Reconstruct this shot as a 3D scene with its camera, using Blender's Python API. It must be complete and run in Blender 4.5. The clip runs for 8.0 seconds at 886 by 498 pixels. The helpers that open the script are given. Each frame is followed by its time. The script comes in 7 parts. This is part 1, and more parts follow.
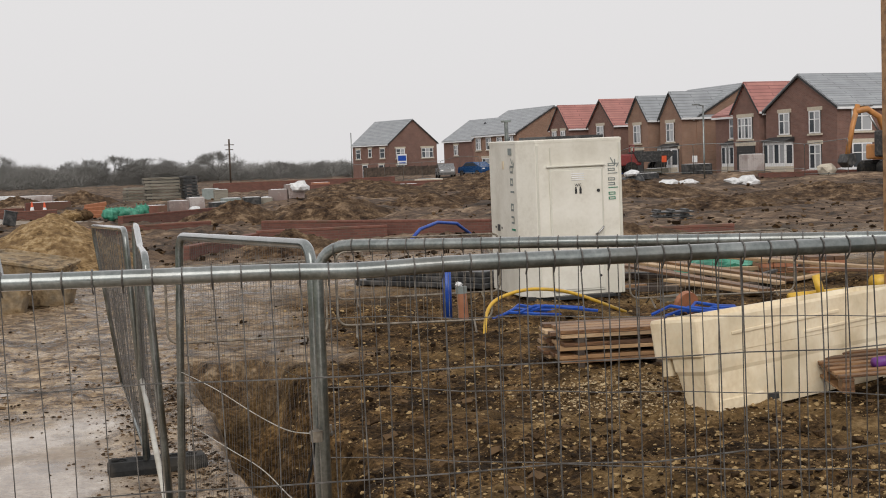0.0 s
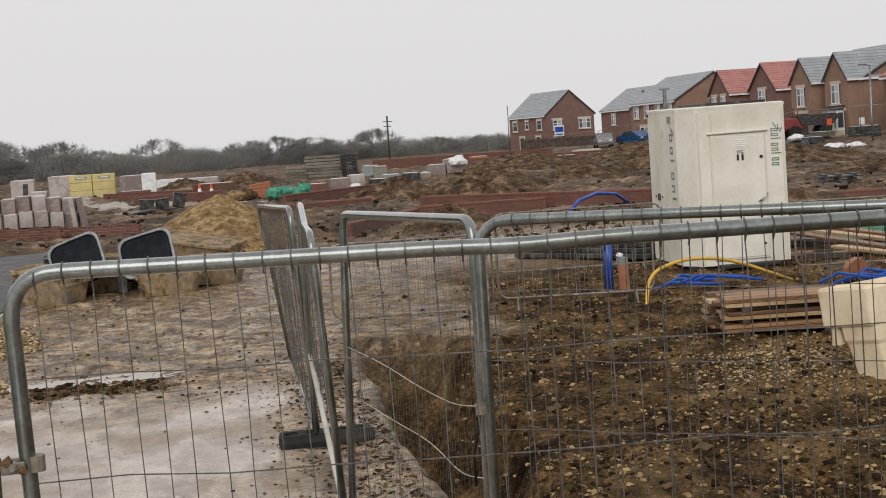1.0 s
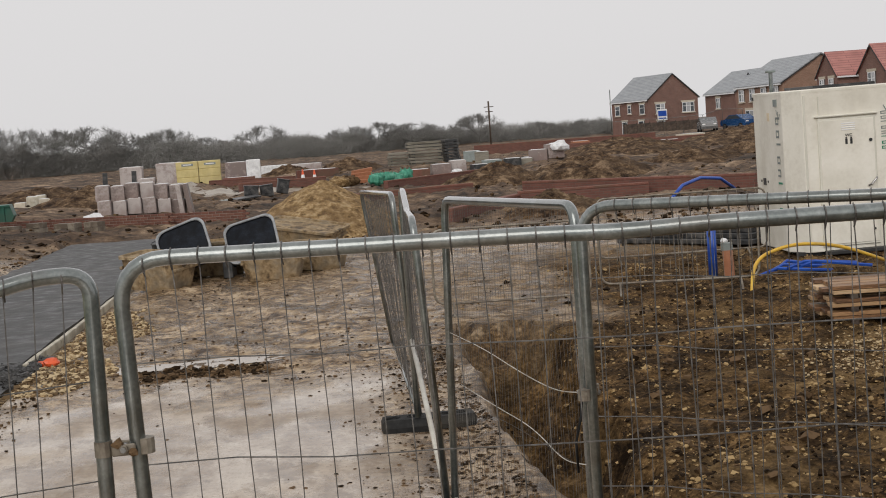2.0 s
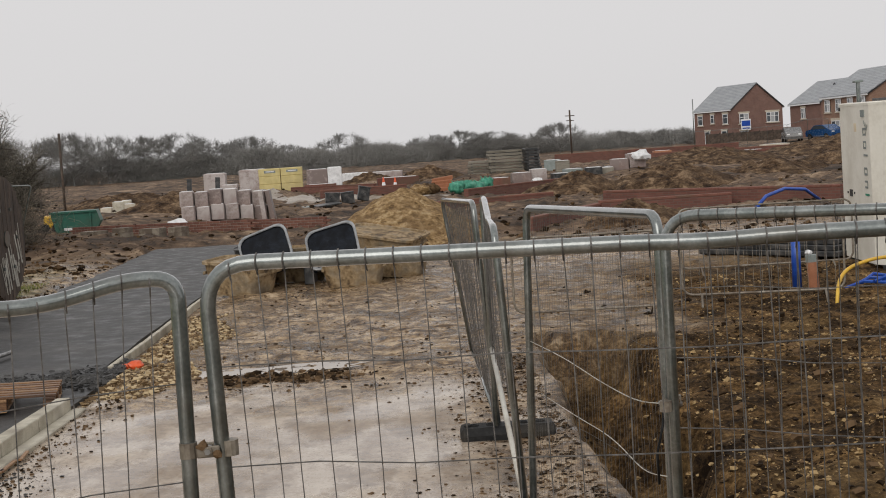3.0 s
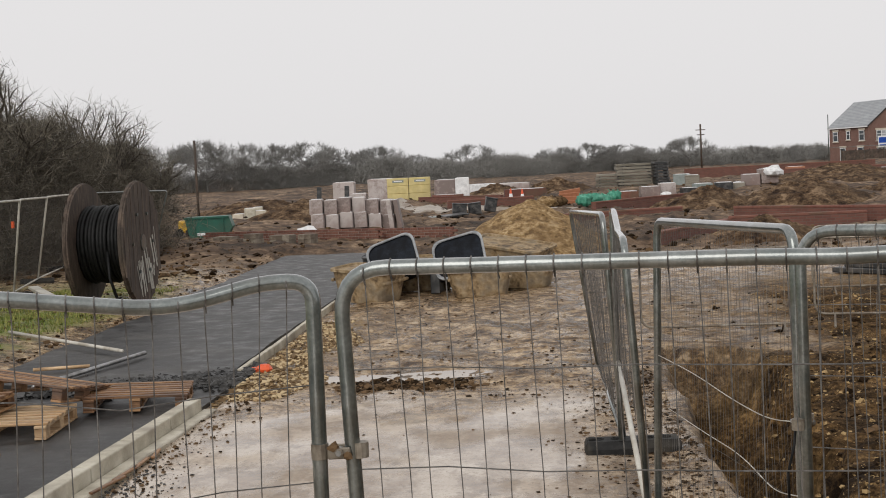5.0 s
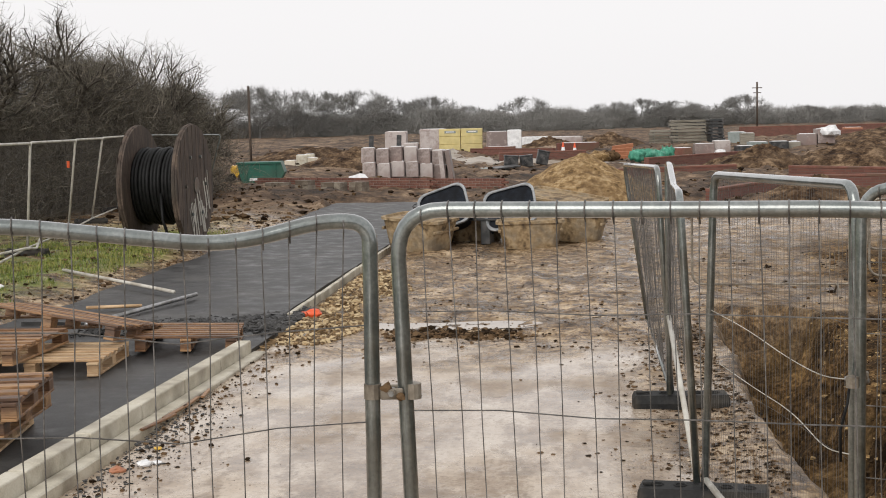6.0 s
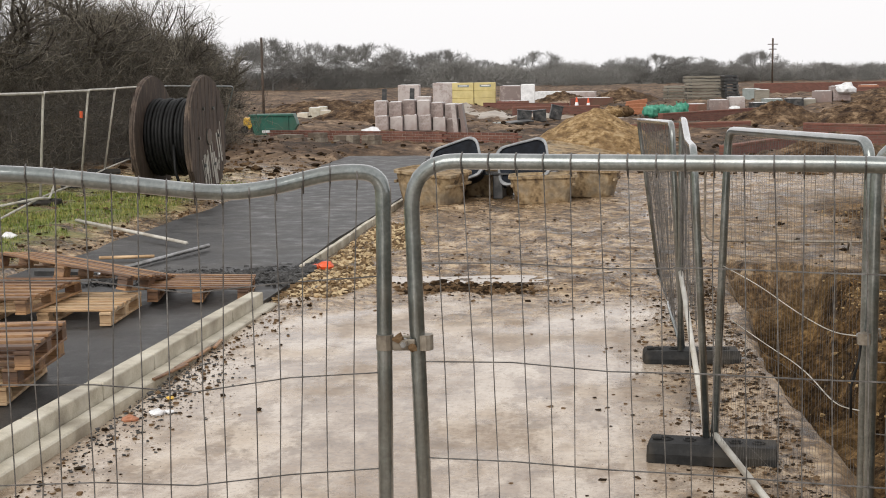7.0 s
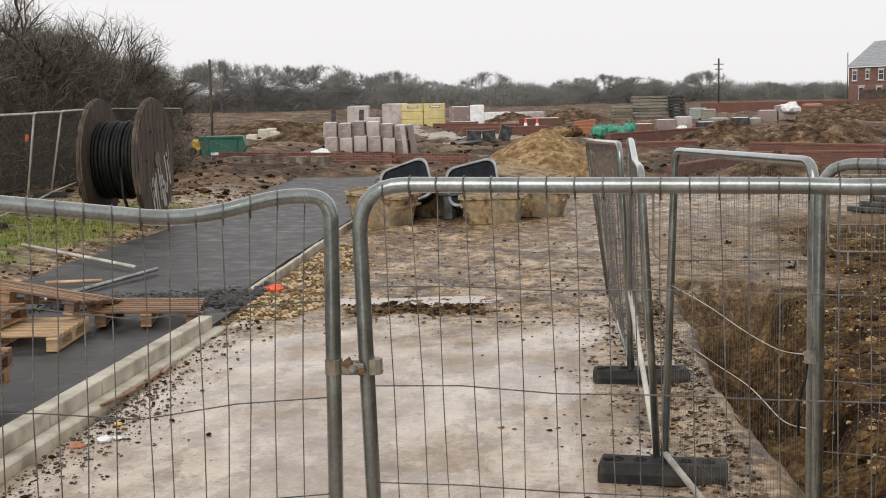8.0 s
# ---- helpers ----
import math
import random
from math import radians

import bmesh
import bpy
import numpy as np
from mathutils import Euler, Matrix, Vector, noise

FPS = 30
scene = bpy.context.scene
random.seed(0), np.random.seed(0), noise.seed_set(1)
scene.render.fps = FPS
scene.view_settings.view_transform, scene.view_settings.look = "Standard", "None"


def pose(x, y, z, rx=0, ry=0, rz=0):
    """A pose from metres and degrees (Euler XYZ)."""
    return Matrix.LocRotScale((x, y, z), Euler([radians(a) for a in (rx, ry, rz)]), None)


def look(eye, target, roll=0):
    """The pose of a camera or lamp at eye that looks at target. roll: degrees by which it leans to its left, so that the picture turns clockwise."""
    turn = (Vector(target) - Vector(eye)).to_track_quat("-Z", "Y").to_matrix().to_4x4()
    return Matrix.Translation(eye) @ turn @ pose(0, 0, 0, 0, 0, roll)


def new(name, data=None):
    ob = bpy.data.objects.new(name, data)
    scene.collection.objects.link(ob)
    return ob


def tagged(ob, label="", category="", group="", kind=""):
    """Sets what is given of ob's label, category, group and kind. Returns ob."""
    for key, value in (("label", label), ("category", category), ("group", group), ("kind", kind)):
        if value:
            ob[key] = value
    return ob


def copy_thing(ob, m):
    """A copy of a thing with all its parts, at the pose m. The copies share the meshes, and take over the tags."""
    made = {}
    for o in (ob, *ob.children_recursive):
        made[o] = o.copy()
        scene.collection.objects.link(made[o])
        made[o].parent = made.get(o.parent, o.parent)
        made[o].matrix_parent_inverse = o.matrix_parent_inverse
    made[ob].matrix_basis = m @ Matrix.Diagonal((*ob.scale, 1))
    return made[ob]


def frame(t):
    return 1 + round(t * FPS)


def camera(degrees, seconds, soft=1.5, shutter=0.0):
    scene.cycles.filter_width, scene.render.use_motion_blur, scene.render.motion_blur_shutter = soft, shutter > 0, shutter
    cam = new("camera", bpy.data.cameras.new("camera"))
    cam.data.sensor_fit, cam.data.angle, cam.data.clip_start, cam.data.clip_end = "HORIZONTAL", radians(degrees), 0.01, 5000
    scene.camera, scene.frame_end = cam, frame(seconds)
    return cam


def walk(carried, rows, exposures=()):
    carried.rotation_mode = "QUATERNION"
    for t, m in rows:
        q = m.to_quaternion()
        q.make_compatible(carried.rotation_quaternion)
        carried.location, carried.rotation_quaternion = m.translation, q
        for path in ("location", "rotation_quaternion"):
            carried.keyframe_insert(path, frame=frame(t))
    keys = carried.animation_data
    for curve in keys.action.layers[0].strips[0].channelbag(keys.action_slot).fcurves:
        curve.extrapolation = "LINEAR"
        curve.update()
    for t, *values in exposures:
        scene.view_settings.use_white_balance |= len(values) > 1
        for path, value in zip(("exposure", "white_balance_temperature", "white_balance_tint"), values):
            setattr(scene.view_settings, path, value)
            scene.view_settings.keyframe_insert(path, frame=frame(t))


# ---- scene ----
EXPO = [(0.0, 0.0), (2.0, -0.08), (3.5, -0.13), (4.0, -0.12), (5.5, 0.16), (6.0, 0.30), (6.5, 0.37), (7.0, 0.40), (7.5, 0.35), (8.0, 0.27)]
cam = camera(36.39, 8.0, soft=1.0)
walk(cam, [
    (0.0, pose(0.027, 0.031, 2.093, 86.273, 1.996, -16.221)),
    (0.5, pose(0.022, 0.020, 2.097, 86.165, 2.961, -13.386)),
    (1.0, pose(0.016, 0.005, 2.100, 85.440, 3.763, -9.561)),
    (1.5, pose(0.018, 0.010, 2.102, 84.950, 4.129, -7.120)),
    (2.0, pose(0.014, 0.005, 2.102, 85.113, 4.124, -5.259)),
    (3.5, pose(0.000, -0.000, 2.100, 86.318, 3.733, -0.240)),
    (4.0, pose(-0.003, -0.005, 2.102, 86.924, 3.831, 1.253)),
    (5.5, pose(-0.026, -0.016, 2.084, 85.737, 2.100, 4.678)),
    (6.0, pose(-0.038, -0.005, 2.072, 84.538, 1.439, 5.785)),
    (6.5, pose(-0.042, -0.001, 2.067, 83.299, 1.114, 6.321)),
    (7.0, pose(-0.042, -0.004, 2.065, 82.610, 0.916, 6.345)),
    (7.5, pose(-0.038, -0.004, 2.067, 82.721, 0.980, 5.809)),
    (8.0, pose(-0.036, -0.000, 2.072, 83.448, 1.156, 4.208)),
], exposures=EXPO)

# ---- world and light: a flat overcast winter sky ----
world = bpy.data.worlds.new("overcast_sky")
scene.world = world
world.use_nodes = True
wn, wl = world.node_tree.nodes, world.node_tree.links
wn.clear()
sky = wn.new("ShaderNodeTexSky")
sky.sky_type, sky.sun_disc = "NISHITA", False
sky.sun_elevation, sky.sun_rotation = radians(24), radians(200)
sky.dust_density, sky.air_density = 4.0, 1.0
desat = wn.new("ShaderNodeHueSaturation")
desat.inputs["Saturation"].default_value = 0.05
desat.inputs["Value"].default_value = 0.06
cloud = wn.new("ShaderNodeMix")
cloud.data_type = "RGBA"
cloud.inputs["Factor"].default_value = 0.85
cloud.inputs["B"].default_value = (0.86, 0.845, 0.85, 1)
bg = wn.new("ShaderNodeBackground")
bg.inputs["Strength"].default_value = 1.0
wo = wn.new("ShaderNodeOutputWorld")
wl.new(sky.outputs[0], desat.inputs["Color"])
wl.new(desat.outputs[0], cloud.inputs["A"])
wl.new(cloud.outputs["Result"], bg.inputs["Color"])
wl.new(bg.outputs[0], wo.inputs["Surface"])
sun_data = bpy.data.lights.new("sun", "SUN")
sun_data.energy, sun_data.angle, sun_data.color = 1.3, radians(40), (1.0, 0.96, 0.90)
sun = new("sun", sun_data)
sun.matrix_world = look((0, 0, 60), (14, 36, 34))


# ---- materials ----
def mat(name, stops, rough=0.7, metal=0.0, scale=6.0, detail=8.0, fine=60.0, bump=0.3, gloss_var=0.15,
        by_object=0.0, by_island=0.0, stretch=(1, 1, 1), stain=None, stain_scale=1.2, stain_amount=0.5, spec=0.5, world_space=False, depth=0.01):
    """A surface whose colour runs through stops by a coarse and a fine noise, with bump and uneven gloss."""
    m = bpy.data.materials.new(name)
    m.use_nodes = True
    n, l = m.node_tree.nodes, m.node_tree.links
    bsdf = n["Principled BSDF"]
    tc = n.new("ShaderNodeTexCoord")
    mp = n.new("ShaderNodeMapping")
    mp.inputs["Scale"].default_value = stretch
    if world_space:
        gp = n.new("ShaderNodeNewGeometry")
        l.new(gp.outputs["Position"], mp.inputs["Vector"])
    else:
        l.new(tc.outputs["Object"], mp.inputs["Vector"])
    vec = mp.outputs[0]
    a = n.new("ShaderNodeTexNoise")
    a.inputs["Scale"].default_value, a.inputs["Detail"].default_value, a.inputs["Roughness"].default_value = scale, detail, 0.62
    b = n.new("ShaderNodeTexNoise")
    b.inputs["Scale"].default_value, b.inputs["Detail"].default_value = fine, 3
    l.new(vec, a.inputs["Vector"])
    l.new(vec, b.inputs["Vector"])
    mix = n.new("ShaderNodeMath")
    mix.operation = "MULTIPLY_ADD"
    mix.inputs[1].default_value = 0.35
    l.new(b.outputs["Fac"], mix.inputs[0])
    sub = n.new("ShaderNodeMath")
    sub.operation = "SUBTRACT"
    sub.inputs[1].default_value = 0.175
    l.new(a.outputs["Fac"], sub.inputs[0])
    l.new(sub.outputs[0], mix.inputs[2])
    fac = mix.outputs[0]
    if by_object or by_island:
        src = n.new("ShaderNodeObjectInfo") if by_object else n.new("ShaderNodeNewGeometry")
        sock = src.outputs["Random"] if by_object else src.outputs["Random Per Island"]
        k = n.new("ShaderNodeMath")
        k.operation = "MULTIPLY_ADD"
        k.inputs[1].default_value = by_object or by_island
        l.new(sock, k.inputs[0])
        k2 = n.new("ShaderNodeMath")
        k2.operation = "SUBTRACT"
        k2.inputs[1].default_value = (by_object or by_island) / 2
        l.new(fac, k2.inputs[0])
        l.new(k2.outputs[0], k.inputs[2])
        fac = k.outputs[0]
    ramp = n.new("ShaderNodeValToRGB")
    el = ramp.color_ramp.elements
    pos = [0.35 + 0.3 * i / max(1, len(stops) - 1) for i in range(len(stops))]
    while len(el) < len(stops):
        el.new(0.5)
    for e, p, c in zip(el, pos, stops):
        e.position, e.color = p, (*c, 1)
    l.new(fac, ramp.inputs[0])
    colour = ramp.outputs[0]
    if stain:
        s = n.new("ShaderNodeTexNoise")
        s.inputs["Scale"].default_value, s.inputs["Detail"].default_value = stain_scale, 6
        l.new(vec, s.inputs["Vector"])
        sr = n.new("ShaderNodeMapRange")
        sr.inputs["From Min"].default_value, sr.inputs["From Max"].default_value = 0.48, 0.66
        sr.inputs["To Max"].default_value = stain_amount
        l.new(s.outputs["Fac"], sr.inputs["Value"])
        sm = n.new("ShaderNodeMix")
        sm.data_type = "RGBA"
        sm.inputs["B"].default_value = (*stain, 1)
        l.new(sr.outputs[0], sm.inputs["Factor"])
        l.new(colour, sm.inputs["A"])
        colour = sm.outputs["Result"]
    l.new(colour, bsdf.inputs["Base Color"])
    g = n.new("ShaderNodeMapRange")
    g.inputs["To Min"].default_value = max(0.03, rough - gloss_var)
    g.inputs["To Max"].default_value = min(1, rough + gloss_var)
    l.new(a.outputs["Fac"], g.inputs["Value"])
    l.new(g.outputs[0], bsdf.inputs["Roughness"])
    bsdf.inputs["Metallic"].default_value = metal
    bsdf.inputs["Specular IOR Level"].default_value = spec
    if bump:
        bp = n.new("ShaderNodeBump")
        bp.inputs["Strength"].default_value, bp.inputs["Distance"].default_value = bump, depth
        l.new(mix.outputs[0], bp.inputs["Height"])
        l.new(bp.outputs[0], bsdf.inputs["Normal"])
    return m


def grey(v, w=0.0):
    return (v * (1 + w), v, v * (1 - w))


STEEL = mat("galvanised_steel", [grey(0.28), grey(0.38), grey(0.48)], rough=0.34, metal=0.85, scale=14, fine=120, bump=0.08,
            stain=(0.13, 0.125, 0.11), stain_scale=5, stain_amount=0.6)
STEEL_FLAT = mat("weathered_tube", [(0.09, 0.107, 0.102), (0.14, 0.16, 0.153), (0.22, 0.238, 0.23)], rough=0.34, metal=0.6, scale=9, fine=90, bump=0.06,
                 stain=(0.085, 0.075, 0.055), stain_scale=4, stain_amount=0.65)
wet_coat = STEEL_FLAT.node_tree.nodes["Principled BSDF"]     # rain film on the galvanising
wet_coat.inputs["Coat Weight"].default_value, wet_coat.inputs["Coat Roughness"].default_value, wet_coat.inputs["Coat IOR"].default_value = 1.0, 0.06, 1.85
WIRE = mat("mesh_wire", [grey(0.05, 0.08), grey(0.09, 0.08), grey(0.15, 0.06)], rough=0.5, metal=0.3, scale=20, fine=80, bump=0.0)
BARRIER = mat("dull_barrier_tube", [(0.13, 0.105, 0.08), (0.22, 0.19, 0.15), (0.32, 0.29, 0.24)], rough=0.5, metal=0.3, scale=9, bump=0.1, stain=(0.10, 0.07, 0.045), stain_amount=0.7, stain_scale=4)
PALE_TUBE = mat("pale_bar", [(0.45, 0.43, 0.38), (0.58, 0.56, 0.5)], rough=0.5, scale=10, bump=0.1, stain=(0.2, 0.16, 0.11), stain_amount=0.6, stain_scale=5)
RUBBER = mat("black_rubber", [grey(0.008), grey(0.013), grey(0.022)], rough=0.65, scale=20, bump=0.3, stain=(0.06, 0.05, 0.037), stain_scale=6, stain_amount=0.5, spec=0.25)
PLASTIC_DARK = mat("dark_plastic", [grey(0.015, -0.05), grey(0.025, -0.05), grey(0.04, -0.05)], rough=0.4, scale=8, bump=0.1, stain=(0.15, 0.14, 0.13), stain_scale=5, stain_amount=0.5)
CONCRETE = mat("kerb_concrete", [(0.36, 0.325, 0.25), (0.48, 0.44, 0.35), (0.56, 0.525, 0.44)], rough=0.65, scale=4, fine=90, bump=0.25,
               stain=(0.20, 0.17, 0.13), stain_scale=3, stain_amount=0.6)
ASPHALT = mat("wet_asphalt", [grey(0.012, 0.03), grey(0.026, 0.03), grey(0.06, 0.03)], rough=0.5, scale=3.4, fine=75, bump=0.7, gloss_var=0.45, depth=0.008,
              stain=(0.075, 0.07, 0.064), stain_scale=1.1, stain_amount=0.55, world_space=True, spec=0.35)
WOOD_NEW = mat("fresh_timber", [(0.36, 0.22, 0.11), (0.50, 0.33, 0.18), (0.60, 0.43, 0.26)], rough=0.6, scale=5, fine=40, bump=0.2, stretch=(0.4, 3, 3), by_object=0.3,
               stain=(0.12, 0.08, 0.05), stain_scale=1.5, stain_amount=0.6)
WOOD_RED = mat("wet_pallet_wood", [(0.10, 0.048, 0.022), (0.21, 0.105, 0.046), (0.35, 0.20, 0.095)], rough=0.5, scale=5, fine=40, bump=0.25, stretch=(0.4, 3, 3), by_object=0.4,
               stain=(0.06, 0.035, 0.025), stain_scale=2, stain_amount=0.6)
WOOD_OLD = mat("weathered_reel_wood", [(0.032, 0.021, 0.015), (0.08, 0.056, 0.042), (0.145, 0.108, 0.08)], rough=0.8, scale=3, fine=30, bump=0.35, stretch=(1, 6, 1),
               stain=(0.03, 0.025, 0.02), stain_scale=1.5, stain_amount=0.7)
CABIN = mat("cream_cabin_paint", [(0.70, 0.665, 0.58), (0.77, 0.74, 0.655), (0.81, 0.78, 0.70)], rough=0.45, scale=2, fine=20, bump=0.04,
            stain=(0.50, 0.46, 0.37), stain_scale=1.2, stain_amount=0.4)
CABIN_TRIM = mat("cabin_trim", [(0.62, 0.60, 0.52), (0.70, 0.68, 0.60)], rough=0.45, scale=3, bump=0.03)
GREEN_INK = mat("green_lettering", [(0.01, 0.20, 0.11), (0.015, 0.26, 0.15)], rough=0.5, bump=0)
GREY_INK = mat("grey_lettering", [(0.18, 0.21, 0.20), (0.24, 0.27, 0.26)], rough=0.5, bump=0)
BLACK_INK = mat("black_marks", [grey(0.02), grey(0.03)], rough=0.5, bump=0)
TANK = mat("cream_tank_plastic", [(0.70, 0.565, 0.375), (0.79, 0.665, 0.47), (0.83, 0.73, 0.55)], rough=0.42, scale=1.5, fine=25, bump=0.06,
           stain=(0.42, 0.33, 0.19), stain_scale=1.8, stain_amount=0.55)
TUB = mat("mortar_crusted_tub", [(0.07, 0.045, 0.024), (0.24, 0.165, 0.085), (0.37, 0.275, 0.16), (0.53, 0.43, 0.29)], rough=0.8, scale=3.0, fine=14, bump=0.9, depth=0.04,
          stain=(0.10, 0.075, 0.05), stain_scale=3, stain_amount=0.85)
TUB_BLACK = mat("black_tub_plastic", [(0.004, 0.005, 0.007), (0.007, 0.009, 0.013), (0.014, 0.018, 0.026)], rough=0.5, scale=6, bump=0.15,
                stain=(0.03, 0.033, 0.04), stain_scale=2.5, stain_amount=0.2, spec=0.1)
TUB_RIM = mat("pale_tub_rim", [(0.16, 0.17, 0.18), (0.33, 0.34, 0.35)], rough=0.45, scale=8, bump=0.2)
SAND = mat("building_sand", [(0.11, 0.066, 0.028), (0.23, 0.145, 0.065), (0.35, 0.235, 0.115), (0.48, 0.355, 0.20)], rough=0.9, scale=5.5, fine=17, bump=1.0, depth=0.11, spec=0.2, stain=(0.17, 0.105, 0.05), stain_scale=1.6, stain_amount=0.6)
BLUE = mat("blue_plastic", [(0.01, 0.05, 0.30), (0.02, 0.09, 0.42)], rough=0.35, bump=0.03)
YELLOW = mat("yellow_plastic", [(0.62, 0.36, 0.03), (0.74, 0.47, 0.06)], rough=0.4, bump=0.05, stain=(0.3, 0.2, 0.06), stain_scale=4)
ORANGE = mat("orange_plastic", [(0.62, 0.075, 0.02), (0.72, 0.11, 0.03)], rough=0.4, bump=0.05)
TERRA = mat("terracotta_pipe", [(0.30, 0.12, 0.06), (0.40, 0.17, 0.09)], rough=0.5, bump=0.1)
PURPLE = mat("purple_duct", [(0.10, 0.02, 0.16), (0.16, 0.04, 0.25)], rough=0.4, bump=0.03)
GREEN = mat("green_skip_paint", [(0.008, 0.075, 0.05), (0.012, 0.11, 0.075)], rough=0.5, scale=2, bump=0.1, stain=(0.05, 0.06, 0.04))
GREEN_BAG = mat("green_bulk_bag", [(0.015, 0.12, 0.075), (0.04, 0.24, 0.155), (0.14, 0.40, 0.29)], rough=0.6, scale=4, bump=0.4)
CABLE = mat("black_cable", [grey(0.005), grey(0.009), grey(0.016)], rough=0.55, scale=10, bump=0.05, spec=0.2)
WHITE_BAG = mat("white_polythene", [grey(0.55), grey(0.68), grey(0.78)], rough=0.4, scale=5, bump=0.4)
BLOCK = mat("wrapped_blocks", [(0.20, 0.155, 0.14), (0.33, 0.275, 0.255), (0.45, 0.40, 0.38)], rough=0.4, scale=3, fine=14, bump=0.3, by_object=0.5,
            stain=(0.2, 0.13, 0.11), stain_scale=1.3, stain_amount=0.6)
BRICKRED = mat("foundation_brick", [(0.115, 0.042, 0.03), (0.16, 0.06, 0.042), (0.20, 0.085, 0.06)], rough=0.8, stain=(0.11, 0.072, 0.046), stain_scale=1.3, stain_amount=0.7, scale=8, fine=40, bump=0.3, by_object=0.4)
MORTAR = mat("mortar", [(0.25, 0.2, 0.17), (0.33, 0.28, 0.24)], rough=0.9, bump=0.3)
CABIN_YELLOW = mat("yellow_cabin", [(0.50, 0.41, 0.17), (0.62, 0.52, 0.24)], rough=0.5, scale=2, bump=0.1, stain=(0.4, 0.33, 0.16))
WHITE = mat("white_frame", [grey(0.7), grey(0.8)], rough=0.4, scale=5, bump=0.02)
STONE = mat("pale_stone", [(0.48, 0.42, 0.33), (0.58, 0.52, 0.42)], rough=0.7, bump=0.1)
DARK_GAP = mat("dark_opening", [grey(0.02), grey(0.035)], rough=0.6, bump=0)
BARK = mat("wet_bark", [(0.03, 0.025, 0.02), (0.06, 0.05, 0.04), (0.10, 0.085, 0.065)], rough=0.8, scale=6, bump=0.4, by_island=0.4)
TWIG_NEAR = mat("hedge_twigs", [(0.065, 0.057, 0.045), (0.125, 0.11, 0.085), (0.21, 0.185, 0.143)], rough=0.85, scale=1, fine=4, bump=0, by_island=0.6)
# far twigs are paler than near ones: distance haze is put into their colour
TWIG_HAZED = mat("hazed_bare_twigs", [(0.18, 0.177, 0.168), (0.215, 0.211, 0.20), (0.25, 0.245, 0.232)], rough=1.0, scale=0.3, fine=1, bump=0, by_island=0.5, spec=0.0)
# the same haze, lightened again to offset the hedgerow's own dense shade
TWIG_HEDGE_HAZED = mat("hazed_hedgerow_twigs", [(0.24, 0.235, 0.222), (0.285, 0.28, 0.265), (0.33, 0.322, 0.305)], rough=1.0, scale=0.3, fine=1, bump=0, by_island=0.5, spec=0.0)
GRASS = mat("verge_grass", [(0.09, 0.13, 0.015), (0.17, 0.23, 0.03), (0.30, 0.28, 0.08)], rough=0.7, scale=1, bump=0, by_island=0.7)
RUBBLE = mat("rubble_stones", [(0.02, 0.012, 0.006), (0.05, 0.031, 0.015), (0.11, 0.068, 0.03), (0.25, 0.16, 0.07), (0.38, 0.265, 0.13)], rough=0.85, scale=8, fine=50, bump=0.5, by_island=0.9, spec=0.12)
GRAVEL = mat("tan_gravel", [(0.12, 0.075, 0.035), (0.24, 0.155, 0.075), (0.36, 0.25, 0.13), (0.48, 0.37, 0.22)], rough=0.75, scale=8, fine=50, bump=0.4, by_island=0.9, spec=0.3)
CLOD = mat("mud_clods", [(0.02, 0.012, 0.006), (0.06, 0.037, 0.019), (0.13, 0.082, 0.045)], rough=0.9, scale=8, fine=50, bump=0.5, by_island=0.8, spec=0.08)
SOIL = mat("dug_soil", [(0.018, 0.010, 0.006), (0.06, 0.036, 0.02), (0.12, 0.077, 0.045), (0.24, 0.165, 0.102)], rough=0.9, scale=2.2, detail=10, fine=12, bump=1.0, spec=0.15, depth=0.08,
           stain=(0.06, 0.04, 0.026), stain_scale=0.8, stain_amount=0.6)


def glass_pane(name, tint):
    m = bpy.data.materials.new(name)
    m.use_nodes = True
    b = m.node_tree.nodes["Principled BSDF"]
    b.inputs["Base Color"].default_value = (*tint, 1)
    b.inputs["Roughness"].default_value = 0.05
    b.inputs["Specular IOR Level"].default_value = 0.8
    return m


PANE = glass_pane("window_glass", (0.05, 0.06, 0.07))
# pale tint holds net curtains and a reflection of the sky
CURTAIN_SKY = glass_pane("curtain_and_sky_glass", (0.36, 0.37, 0.38))


